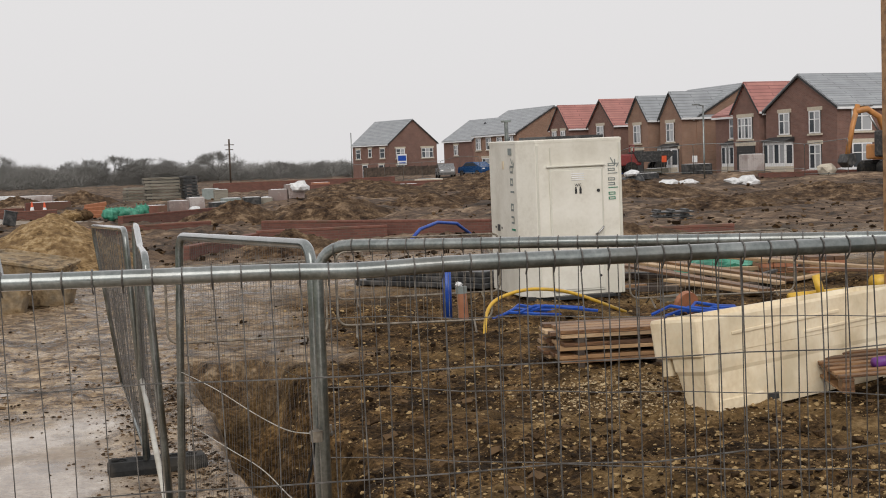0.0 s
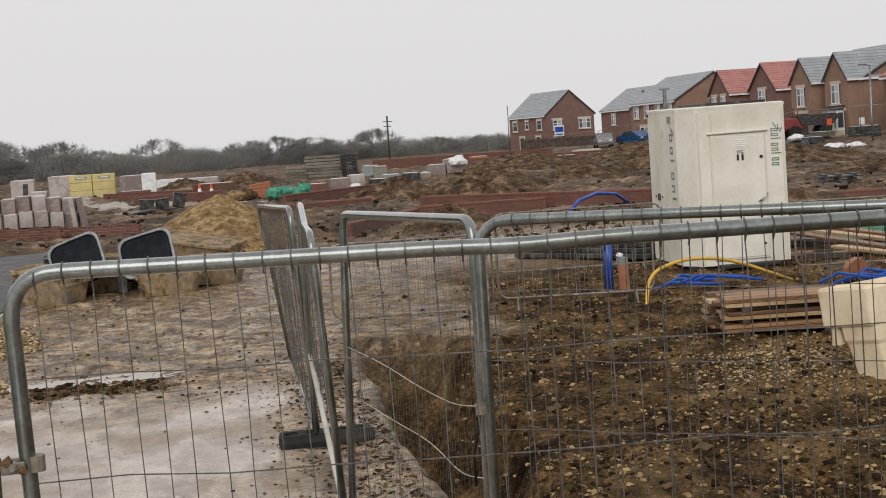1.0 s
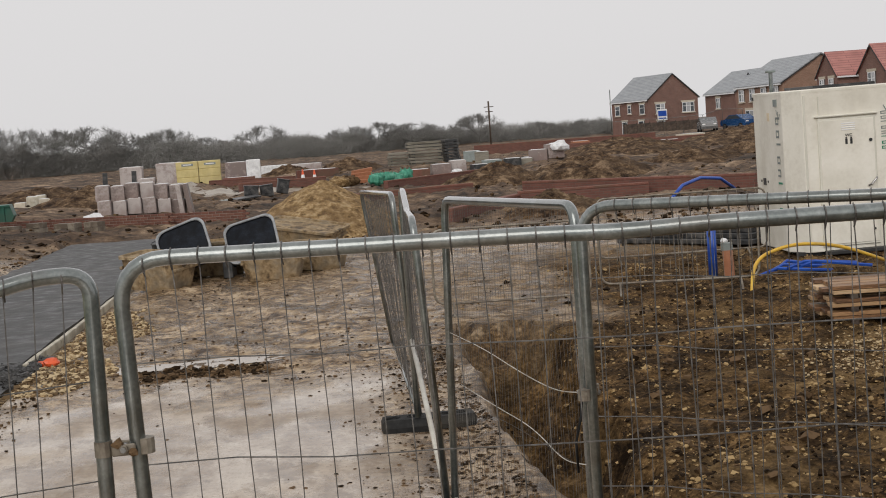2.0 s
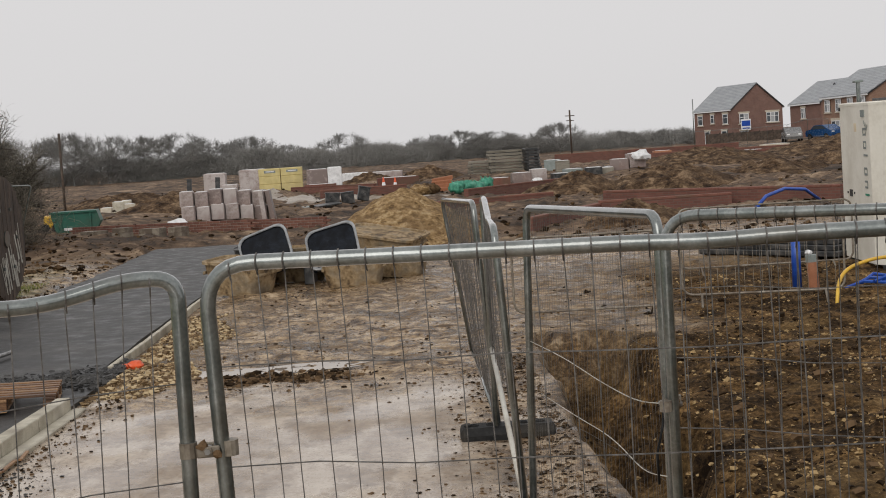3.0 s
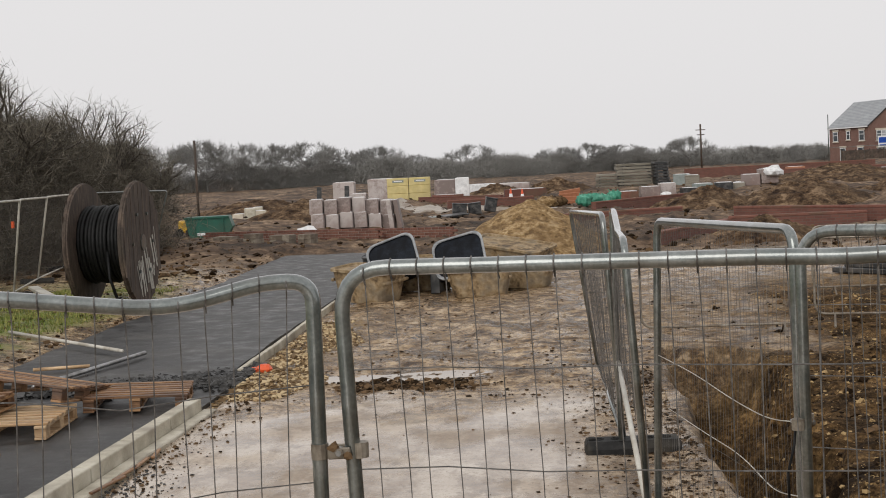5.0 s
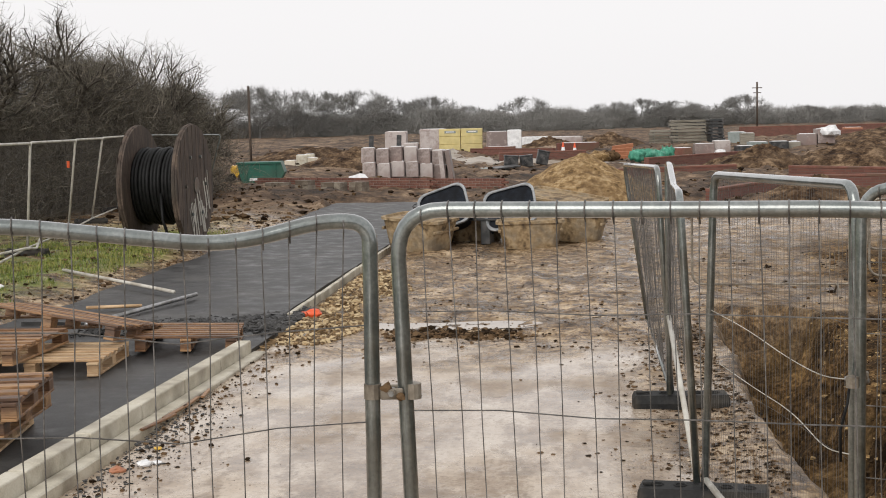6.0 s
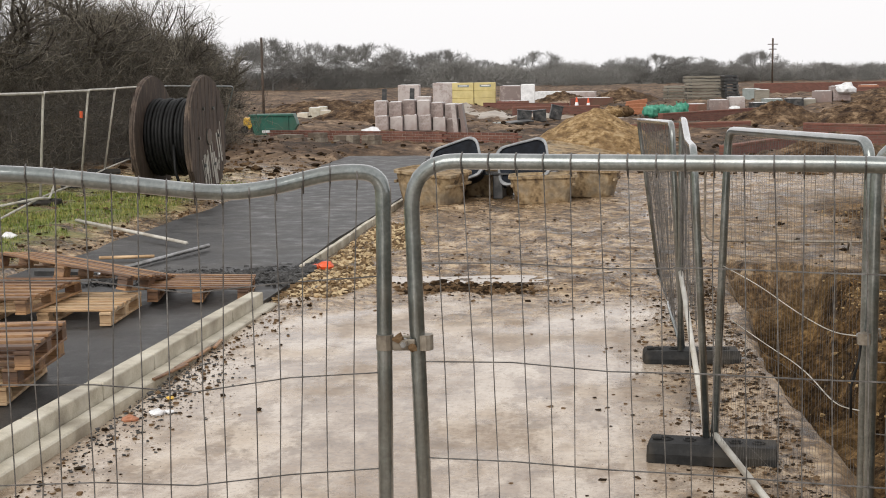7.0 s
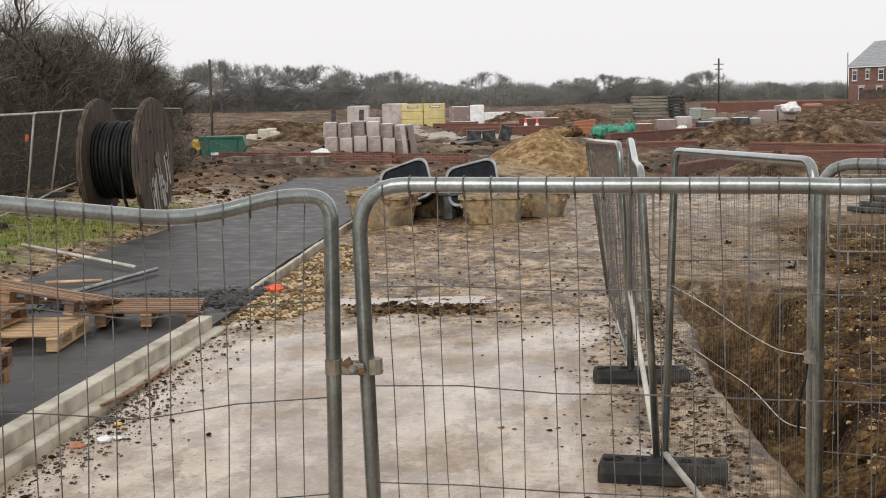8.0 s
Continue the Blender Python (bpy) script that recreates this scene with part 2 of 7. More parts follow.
def masonry(name, brick, brick2, mortar, w=0.225, h=0.075, squash=1.0, rough=0.85):
    """Bricks or roof tiles, for walls that stay far away."""
    m = bpy.data.materials.new(name)
    m.use_nodes = True
    n, l = m.node_tree.nodes, m.node_tree.links
    bsdf = n["Principled BSDF"]
    uv = n.new("ShaderNodeUVMap")
    t = n.new("ShaderNodeTexBrick")
    t.inputs["Color1"].default_value, t.inputs["Color2"].default_value, t.inputs["Mortar"].default_value = (*brick, 1), (*brick2, 1), (*mortar, 1)
    t.inputs["Scale"].default_value = 1.0
    t.inputs["Brick Width"].default_value, t.inputs["Row Height"].default_value = w, h
    t.inputs["Mortar Size"].default_value = 0.1 * h
    l.new(uv.outputs[0], t.inputs["Vector"])
    ns = n.new("ShaderNodeTexNoise")
    ns.inputs["Scale"].default_value, ns.inputs["Detail"].default_value = 0.9, 6
    l.new(uv.outputs[0], ns.inputs["Vector"])
    hs = n.new("ShaderNodeHueSaturation")
    mr = n.new("ShaderNodeMapRange")
    mr.inputs["To Min"].default_value, mr.inputs["To Max"].default_value = 0.65, 1.35
    l.new(ns.outputs["Fac"], mr.inputs["Value"])
    l.new(mr.outputs[0], hs.inputs["Value"])
    l.new(t.outputs["Color"], hs.inputs["Color"])
    l.new(hs.outputs[0], bsdf.inputs["Base Color"])
    bsdf.inputs["Roughness"].default_value = rough
    bp = n.new("ShaderNodeBump")
    bp.inputs["Strength"].default_value, bp.inputs["Distance"].default_value = 0.5, 0.02
    bp.invert = True
    l.new(t.outputs["Fac"], bp.inputs["Height"])
    l.new(bp.outputs[0], bsdf.inputs["Normal"])
    return m


BRICK_RED = masonry("red_brick", (0.16, 0.082, 0.064), (0.215, 0.112, 0.086), (0.23, 0.165, 0.14))
BRICK_TAN = masonry("tan_brick", (0.25, 0.138, 0.092), (0.30, 0.172, 0.118), (0.28, 0.22, 0.17))
ROOF_GREY = masonry("grey_roof_tiles", (0.27, 0.285, 0.30), (0.31, 0.325, 0.34), (0.16, 0.165, 0.175), 3.3, 0.34, rough=0.5)
ROOF_RED = masonry("red_roof_tiles", (0.36, 0.15, 0.13), (0.42, 0.19, 0.16), (0.22, 0.09, 0.08), 3.3, 0.34, rough=0.6)


def ground_material():
    """Mud, wet slab, rubble, grass by the kind of surface stored on the ground's points."""
    m = bpy.data.materials.new("site_ground")
    m.use_nodes = True
    n, l = m.node_tree.nodes, m.node_tree.links
    bsdf = n["Principled BSDF"]
    geo = n.new("ShaderNodeNewGeometry")

    def noise_of(scale, detail=8, rough=0.6, stretch=None):
        t = n.new("ShaderNodeTexNoise")
        t.inputs["Scale"].default_value, t.inputs["Detail"].default_value, t.inputs["Roughness"].default_value = scale, detail, rough
        if stretch:
            mp = n.new("ShaderNodeMapping")
            mp.inputs["Scale"].default_value = stretch
            l.new(geo.outputs["Position"], mp.inputs["Vector"])
            l.new(mp.outputs[0], t.inputs["Vector"])
        else:
            l.new(geo.outputs["Position"], t.inputs["Vector"])
        return t.outputs["Fac"]

    def ramp(fac, stops, lo=0.3, hi=0.7):
        r = n.new("ShaderNodeValToRGB")
        while len(r.color_ramp.elements) < len(stops):
            r.color_ramp.elements.new(0.5)
        for i, (e, c) in enumerate(zip(r.color_ramp.elements, stops)):
            e.position, e.color = lo + (hi - lo) * i / (len(stops) - 1), (*c, 1)
        l.new(fac, r.inputs[0])
        return r.outputs[0]

    def attr(name):
        a = n.new("ShaderNodeAttribute")
        a.attribute_name = name
        return a.outputs["Fac"]

    def mixed(fac, a, b, kind="RGBA"):
        x = n.new("ShaderNodeMix")
        x.data_type = kind
        l.new(fac, x.inputs["Factor"] if kind == "RGBA" else x.inputs[0])
        for sock, val in (("A", a), ("B", b)):
            target = x.inputs[sock] if kind == "RGBA" else x.inputs[2 if sock == "A" else 3]
            if isinstance(val, float):
                target.default_value = val
            else:
                l.new(val, target)
        return x.outputs["Result"] if kind == "RGBA" else x.outputs[0]

    def math(op, a, b):
        x = n.new("ShaderNodeMath")
        x.operation = op
        for i, v in enumerate((a, b)):
            if isinstance(v, (int, float)):
                x.inputs[i].default_value = v
            else:
                l.new(v, x.inputs[i])
        return x.outputs[0]

    def remap(v, a, b, lo=0.0, hi=1.0):
        x = n.new("ShaderNodeMapRange")
        x.inputs["From Min"].default_value, x.inputs["From Max"].default_value = a, b
        x.inputs["To Min"].default_value, x.inputs["To Max"].default_value = lo, hi
        l.new(v, x.inputs["Value"])
        return x.outputs[0]

    coarse, mid, fine = noise_of(0.35), noise_of(2.2, 10, 0.68), noise_of(22, 6, 0.7)
    rutty = noise_of(1.6, 12, 0.78, (1.6, 1.1, 1.0))
    churn = noise_of(5.0, 9, 0.72, (0.8, 1.3, 1.0))
    mud = ramp(math("ADD", math("MULTIPLY", rutty, 0.35), math("ADD", math("MULTIPLY", churn, 0.45), math("MULTIPLY", fine, 0.2))),
               [(0.045, 0.025, 0.012), (0.17, 0.105, 0.052), (0.36, 0.245, 0.138), (0.56, 0.425, 0.275)], 0.445, 0.555)
    soil = ramp(math("ADD", math("MULTIPLY", mid, 0.55), math("MULTIPLY", fine, 0.45)),
                [(0.011, 0.006, 0.0025), (0.05, 0.029, 0.012), (0.135, 0.079, 0.033), (0.31, 0.19, 0.08)], 0.41, 0.62)
    tread = n.new("ShaderNodeTexWave")       # tyre cleats pressed across the ruts
    tread.wave_type, tread.bands_direction = "BANDS", "Y"
    for key, val in (("Scale", 1.5), ("Distortion", 5.0), ("Detail", 4.0), ("Detail Scale", 1.3), ("Detail Roughness", 0.65)):
        tread.inputs[key].default_value = val
    l.new(geo.outputs["Position"], tread.inputs["Vector"])
    cleat = math("MULTIPLY", tread.outputs["Fac"], remap(noise_of(0.7, 4, 0.6, (1.6, 0.5, 1.0)), 0.46, 0.58))
    mud = mixed(math("MULTIPLY", cleat, 0.6), mud, ramp(fine, [(0.05, 0.03, 0.015), (0.15, 0.096, 0.052)], 0.35, 0.65))
    mud = mixed(remap(noise_of(0.9, 7, 0.7), 0.52, 0.60, 0.0, 0.7), mud, soil)
    streak = noise_of(1.5, 10, 0.75, (2.4, 0.7, 1.0))
    slab = ramp(math("ADD", math("MULTIPLY", mid, 0.25), math("ADD", math("MULTIPLY", streak, 0.45), math("MULTIPLY", noise_of(11, 10, 0.8), 0.25))),
                [(0.15, 0.105, 0.068), (0.33, 0.255, 0.185), (0.46, 0.375, 0.29), (0.54, 0.46, 0.37)], 0.33, 0.53)
    smear = remap(math("ADD", math("MULTIPLY", noise_of(0.75, 5, 0.6, (1.4, 0.5, 1.0)), 0.68), math("MULTIPLY", noise_of(9, 9, 0.8), 0.32)), 0.47, 0.56, 0.0, 0.75)
    slab = mixed(smear, slab, ramp(fine, [(0.13, 0.085, 0.05), (0.29, 0.205, 0.132)], 0.35, 0.6))
    scum = remap(math("ADD", math("MULTIPLY", noise_of(2.6, 8, 0.68, (1.2, 0.6, 1.0)), 0.8), math("MULTIPLY", fine, 0.2)), 0.495, 0.56, 0.0, 0.7)
    slab = mixed(scum, slab, ramp(churn, [(0.12, 0.078, 0.045), (0.27, 0.19, 0.122)], 0.4, 0.6))
    grit = remap(noise_of(34, 5, 0.65), 0.55, 0.64, 0.0, 0.55)
    slab = mixed(grit, slab, ramp(mid, [(0.11, 0.075, 0.047), (0.21, 0.15, 0.10)], 0.4, 0.6))
    gravel = ramp(math("ADD", math("MULTIPLY", mid, 0.5), math("MULTIPLY", fine, 0.5)),
                  [(0.05, 0.029, 0.012), (0.18, 0.112, 0.047), (0.36, 0.245, 0.12)], 0.36, 0.64)
    field = ramp(math("ADD", math("MULTIPLY", coarse, 0.45), math("MULTIPLY", mid, 0.55)),
                 [(0.022, 0.013, 0.007), (0.075, 0.045, 0.025), (0.155, 0.098, 0.058), (0.33, 0.235, 0.15)], 0.41, 0.61)
    green = ramp(mid, [(0.06, 0.075, 0.012), (0.13, 0.19, 0.03), (0.24, 0.22, 0.07)], 0.35, 0.65)
    colour = mixed(attr("field"), mud, field)
    colour = mixed(attr("soil"), colour, soil)
    colour = mixed(attr("gravel"), colour, gravel)
    colour = mixed(attr("slab"), colour, slab)
    colour = mixed(math("MULTIPLY", attr("grass"), remap(mid, 0.4, 0.55)), colour, green)
    l.new(colour, bsdf.inputs["Base Color"])
    # standing water and wet film
    dry = remap(math("ADD", math("MULTIPLY", mid, 0.7), math("MULTIPLY", fine, 0.3)), 0.44, 0.56, 0.06, 0.6)
    film = remap(math("ADD", math("MULTIPLY", noise_of(0.9, 4), 0.75), math("MULTIPLY", fine, 0.25)), 0.44, 0.60, 0.04, 0.5)
    dry = mixed(math("MAXIMUM", attr("soil"), attr("field")), dry, 0.85, "FLOAT")
    l.new(mixed(attr("slab"), dry, film, "FLOAT"), bsdf.inputs["Roughness"])
    bp = n.new("ShaderNodeBump")
    bp.inputs["Distance"].default_value = 0.05
    l.new(mixed(attr("slab"), mixed(attr("soil"), 0.9, 1.0, "FLOAT"), 0.06, "FLOAT"), bp.inputs["Strength"])
    l.new(mixed(attr("slab"), mixed(attr("soil"), 0.38, 0.10, "FLOAT"), 0.6, "FLOAT"), bsdf.inputs["Specular IOR Level"])
    l.new(math("ADD", math("ADD", math("MULTIPLY", cleat, 0.35), math("MULTIPLY", churn, 0.5)), math("ADD", math("MULTIPLY", noise_of(9, 10, 0.78), 0.65), math("MULTIPLY", fine, 0.35))), bp.inputs["Height"])
    l.new(bp.outputs[0], bsdf.inputs["Normal"])
    return m


GROUND = ground_material()


# ---- mesh helpers ----
def part(name, bm, material, parent=None, label="", smooth=False, place=None):
    """Links a bmesh as one mesh object, under a thing or a part where one is given."""
    me = bpy.data.meshes.new(name)
    bm.to_mesh(me)
    bm.free()
    me.materials.append(material)
    if smooth:
        me.shade_smooth()
    ob = new(name, me)
    if parent:
        ob.parent = parent
    if place is not None:
        ob.matrix_basis = place
    if label:
        ob["label"] = label
    return ob


def thing(name, m, label, category, group="", kind=""):
    ob = new(name)
    ob.empty_display_size = 0.1
    ob.matrix_basis = m
    return tagged(ob, label, category, group, kind)


def box(bm, sx, sy, sz, m=None, bevel=0.0, seg=1):
    """A box centred in x and y, standing on z = 0, moved by m."""
    r = bmesh.ops.create_cube(bm, size=1.0, matrix=Matrix.Translation((0, 0, sz / 2)) @ Matrix.Diagonal((sx, sy, sz, 1)))
    vs = r["verts"]
    if bevel:
        es = list({e for v in vs for e in v.link_edges})
        out = bmesh.ops.bevel(bm, geom=es, offset=bevel, segments=seg, affect="EDGES", profile=0.5)
        vs = list({v for f in out["faces"] for v in f.verts} | {v for v in vs if v.is_valid})
    if m is not None:
        bmesh.ops.transform(bm, matrix=m, verts=vs)
    return bm


def boxed(sx, sy, sz, m=None, bevel=0.0, seg=1):
    return box(bmesh.new(), sx, sy, sz, m, bevel, seg)


def tube(bm, pts, r, seg=8, taper=None, closed=False, caps=True):
    """A round bar along points."""
    pts = [Vector(p) for p in pts]
    rings = []
    nrm = None
    for i, p in enumerate(pts):
        a, b = pts[max(0, i - 1)], pts[min(len(pts) - 1, i + 1)]
        if closed:
            a, b = pts[i - 1], pts[(i + 1) % len(pts)]
        d = (b - a).normalized()
        if nrm is None:
            nrm = d.orthogonal().normalized()
        nrm = (nrm - d * nrm.dot(d)).normalized()
        q = d.cross(nrm)
        rad = r if taper is None else r + (taper - r) * i / (len(pts) - 1)
        rings.append([bm.verts.new(p + (nrm * math.cos(6.283185 * k / seg) + q * math.sin(6.283185 * k / seg)) * rad) for k in range(seg)])
    pairs = list(zip(rings, rings[1:])) + ([(rings[-1], rings[0])] if closed else [])
    for u, v in pairs:
        for k in range(seg):
            bm.faces.new((u[k], u[(k + 1) % seg], v[(k + 1) % seg], v[k]))
    if caps and not closed:
        bm.faces.new(rings[0][::-1])
        bm.faces.new(rings[-1])
    return bm


def tubed(pts, r, seg=8, taper=None, closed=False):
    return tube(bmesh.new(), pts, r, seg, taper, closed)


def rounded(pts, radius, steps=5):
    """The same path with its inner corners rounded."""
    pts = [Vector(p) for p in pts]
    out = [pts[0]]
    for a, b, c in zip(pts, pts[1:], pts[2:]):
        u, v = (a - b), (c - b)
        ra = min(radius, u.length * 0.49, v.length * 0.49)
        p, q = b + u.normalized() * ra, b + v.normalized() * ra
        for i in range(steps + 1):
            t = i / steps
            out.append((1 - t) ** 2 * p + 2 * t * (1 - t) * b + t * t * q)
    out.append(pts[-1])
    return out


def slab_mesh(rings, close=True):
    """A skin through rings of points, capped at both ends."""
    bm = bmesh.new()
    rows = [[bm.verts.new(p) for p in ring] for ring in rings]
    for u, v in zip(rows, rows[1:]):
        for k in range(len(u)):
            bm.faces.new((u[k], u[(k + 1) % len(u)], v[(k + 1) % len(u)], v[k]))
    if close:
        bm.faces.new(rows[0][::-1])
        bm.faces.new(rows[-1])
    bmesh.ops.recalc_face_normals(bm, faces=bm.faces)
    return bm


def text_part(words, size, material, parent, place, name="lettering", label="", depth=0.003):
    cu = bpy.data.curves.new(name, "FONT")
    cu.body, cu.size, cu.extrude, cu.align_x = words, size, depth, "CENTER"
    tmp = bpy.data.objects.new(name, cu)
    scene.collection.objects.link(tmp)
    bpy.context.view_layer.update()
    me = bpy.data.meshes.new_from_object(tmp.evaluated_get(bpy.context.evaluated_depsgraph_get()))
    bpy.data.objects.remove(tmp)
    me.materials.clear()
    me.materials.append(material)
    ob = new(name, me)
    ob.parent = parent
    ob.matrix_basis = place
    if label:
        ob["label"] = label
    return ob


def raw_mesh(name, verts, faces, material, smooth=False):
    me = bpy.data.meshes.new(name)
    me.from_pydata(verts, [], faces)
    me.materials.append(material)
    if smooth:
        me.shade_smooth()
    me.update()
    return me


def lump(radius, seed, squash=1.0, rough=0.25, sub=2):
    bm = bmesh.new()
    bmesh.ops.create_icosphere(bm, subdivisions=sub, radius=1.0)
    for v in bm.verts:
        k = 1 + rough * noise.fractal(v.co * 1.3 + Vector((seed, seed * 2, 0)), 0.8, 2, 3)
        v.co = Vector((v.co.x * radius * k, v.co.y * radius * k, v.co.z * radius * k * squash))
    return bm


# ---- the ground: one sheet to the horizon ----
def smooth(a, b, v):
    t = min(1.0, max(0.0, (v - a) / (b - a)))
    return t * t * (3 - 2 * t)


def band(v, a, b, s):
    return smooth(a - s, a + s, v) * (1 - smooth(b - s, b + s, v))


def fbm(x, y, scale, seed=0.0, octaves=4):
    return noise.fractal(Vector((x * scale + seed, y * scale - seed, seed * 0.37)), 0.9, 2.1, octaves)


def trench(x, y):
    """How far a point lies inside the dug pit, 0 to 1."""
    left = 1.16 + 0.018 * max(0, y - 9) + 0.09 * fbm(x, y, 1.1, 3) + 0.04 * fbm(x, y, 4.0, 4)
    right = 2.0 + 0.06 * max(-1, y - 8) + 0.16 * fbm(x, y, 0.9, 5) + 0.07 * fbm(x, y, 3.5, 6)
    d = min((x - left) * 1.1, (right - x) * 0.8, (14.4 + 0.6 * fbm(x, y, 1.0, 9) - y) * 0.5)
    return 0.5 * smooth(0.0, 0.2, d) + 0.5 * smooth(0.1 + 0.1 * fbm(x, y, 2.0, 8), 0.75, d)


def kinds(x, y):
    """Slab, soil, gravel, field and grass shares at a place on the site."""
    wob = 0.35 * fbm(x, y, 0.8, 11) + 0.12 * fbm(x, y, 3.0, 17)
    slab = band(x + 0.3 * wob, -3.1, 1.12, 0.06) * (1 - smooth(12.3, 13.0, y + 0.8 * wob + 0.35 * max(0.0, x + 1)))
    spill = smooth(0.05, 0.35, fbm(x, y, 0.55, 23) + 0.25 * fbm(x, y, 2.5, 27)) * smooth(9.0, 12.5, y) + smooth(0.0, 0.65, x) * smooth(-0.3, 0.05, fbm(x, y, 1.5, 29)) + 0.5 * smooth(0.45, 1.0, x)
    slab *= 1 - 0.8 * min(1, spill)
    soil = smooth(1.05, 1.5, x + 0.3 * wob) * (1 - smooth(19, 25, y + 0.5 * wob))
    soil *= 1 - 0.72 * (1 - smooth(2.7, 3.8, x + wob)) * smooth(13.6, 14.8, y + wob)
    gravel = band(x + 0.25 * wob, -3.12, -2.3, 0.12) * band(y + wob, 12.6, 18.5, 0.6) + 0.8 * smooth(0.15, 0.35, fbm(x, y, 0.7, 31)) * soil
    gravel += band(x, 4.6, 6.2, 0.4) * band(y, 9.6, 12.0, 0.5)
    gravel *= 1 - trench(x, y)
    field = smooth(26, 34, y + 2 * wob)
    grass = (1 - smooth(-7.3, -6.4, x + wob)) * (1 - smooth(20, 30, y))
    return [min(1, max(0, v)) for v in (slab, soil, gravel, field, grass)]


def ground_height(x, y, k=None):
    slab, soil, gravel, field, grass = k or kinds(x, y)
    z = 0.0
    yard = (1 - slab) * (1 - soil) * (1 - field) * band(x, -3.0, 3.4, 0.15)
    yard *= 1 - 0.85 * band(x, -2.8, -0.3, 0.2) * band(y, 13.1, 13.85, 0.15)     # a hollow that holds water
    if yard > 0.01:
        z += yard * (0.04 * fbm(x, y * 0.6, 1.1, 41) + 0.018 * fbm(x, y, 2.4, 43) + 0.022 * fbm(x, y, 7.5, 45) + 0.008 * math.sin(7 * x + 3.2 * fbm(x, y, 0.4, 47)))
    if soil > 0.01:
        z += soil * (0.07 * fbm(x, y, 0.7, 51) + 0.05 * fbm(x, y, 2.6, 53) + 0.035 * fbm(x, y, 7, 59))
        dug = trench(x, y)
        z -= (0.4 + 0.6 * smooth(7.5, 10.0, y)) * dug * (1 + 0.3 * fbm(x, y, 1.8, 61) + 0.12 * fbm(x, y, 6.0, 63)) * smooth(1.0, 1.25, x)
    z += 0.03 * gravel * abs(fbm(x, y, 5, 67))
    if y > 55 and x > 34:
        z += 0.45 * smooth(36, 40, x) * band(y, 62, 165, 4)
    if field > 0.01:
        z += field * (0.22 * fbm(x, y, 0.12, 71) + 0.16 * fbm(x, y, 0.5, 73) + 0.11 * fbm(x, y, 1.5, 79) + 0.04 * fbm(x, y, 4, 81))
    far_right = smooth(4, 14, x) * smooth(42, 56, y) * (1 - smooth(80, 100, y))
    z += far_right * 0.35 * abs(fbm(x, y, 0.18, 83))
    if x < -6.2:
        z += 0.1 * smooth(6.2, 7.5, -x) + 0.06 * fbm(x, y, 1.0, 89)
    if band(x, -6.25, -3.0, 0.05) > 0.5 and y < 34.5:
        z = -0.06
    z += 0.003 * slab * fbm(x, y, 2, 97)
    return z


def graded(lo, hi, step, far_lo, far_hi, growth, back):
    mid = list(np.arange(lo, hi + 1e-6, step))
    up, s = [], step
    v = hi
    while v < far_hi:
        s *= growth
        v += s
        up.append(v)
    down, s, v = [], step, lo
    while v > far_lo:
        s *= back
        v -= s
        down.append(v)
    return down[::-1] + mid + up


def build_ground():
    xs = graded(-3.4, 7.5, 0.065, -900, 900, 1.036, 1.045)
    ys = graded(5.6, 17.0, 0.065, -300, 1500, 1.0195, 1.2)
    verts, shares = [], []
    for y in ys:
        for x in xs:
            k = kinds(x, y)
            verts.append((x, y, ground_height(x, y, k)))
            shares.append(k)
    nx = len(xs)
    faces = [(j * nx + i, j * nx + i + 1, (j + 1) * nx + i + 1, (j + 1) * nx + i) for j in range(len(ys) - 1) for i in range(nx - 1)]
    me = raw_mesh("ground", verts, faces, GROUND, smooth=True)
    for c, nm in enumerate(("slab", "soil", "gravel", "field", "grass")):
        at = me.attributes.new(nm, "FLOAT", "POINT")
        at.data.foreach_set("value", [s[c] for s in shares])
    return tagged(new("ground", me), "churned brown mud, rubble soil and a wet concrete slab", "ground", kind="structure")


ground = build_ground()


def floor_at(x, y):
    return ground_height(x, y)


# ---- road and kerb ----
def strip(name, left, right, y0, y1, z, material, step=0.4, thick=0.12, ragged=0.06, seed=1.0):
    """A laid course with uneven edges, thick enough to show its broken end."""
    n = int((y1 - y0) / step) + 1
    rows = []
    for i in range(n + 1):
        y = y0 + (y1 - y0) * i / n
        a = left(y) + ragged * fbm(0, y, 1.3, seed)
        b = right(y) + ragged * 0.3 * fbm(9, y, 1.3, seed)
        rows.append([(a + (b - a) * k / 8, y + (ragged * 4 * fbm(a + (b - a) * k / 8, 0, 1.5, seed + 3) if i in (0, n) else 0),
                      z + 0.008 * fbm(a + (b - a) * k / 8, y, 0.8, seed + 5)) for k in range(9)])
    verts, faces = [], []
    for r in rows:
        verts += r
    for i in range(n):
        for k in range(8):
            faces.append((i * 9 + k, i * 9 + k + 1, (i + 1) * 9 + k + 1, (i + 1) * 9 + k))
    base = len(verts)
    loop = [k for k in range(9)] + [i * 9 + 8 for i in range(1, n + 1)] + [n * 9 + k for k in range(7, -1, -1)] + [i * 9 for i in range(n - 1, 0, -1)]
    verts += [(verts[v][0], verts[v][1], z - thick) for v in loop]
    for i in range(len(loop)):
        j = (i + 1) % len(loop)
        faces.append((loop[j], loop[i], base + i, base + j))
    return new(name, raw_mesh(name, verts, faces, material))


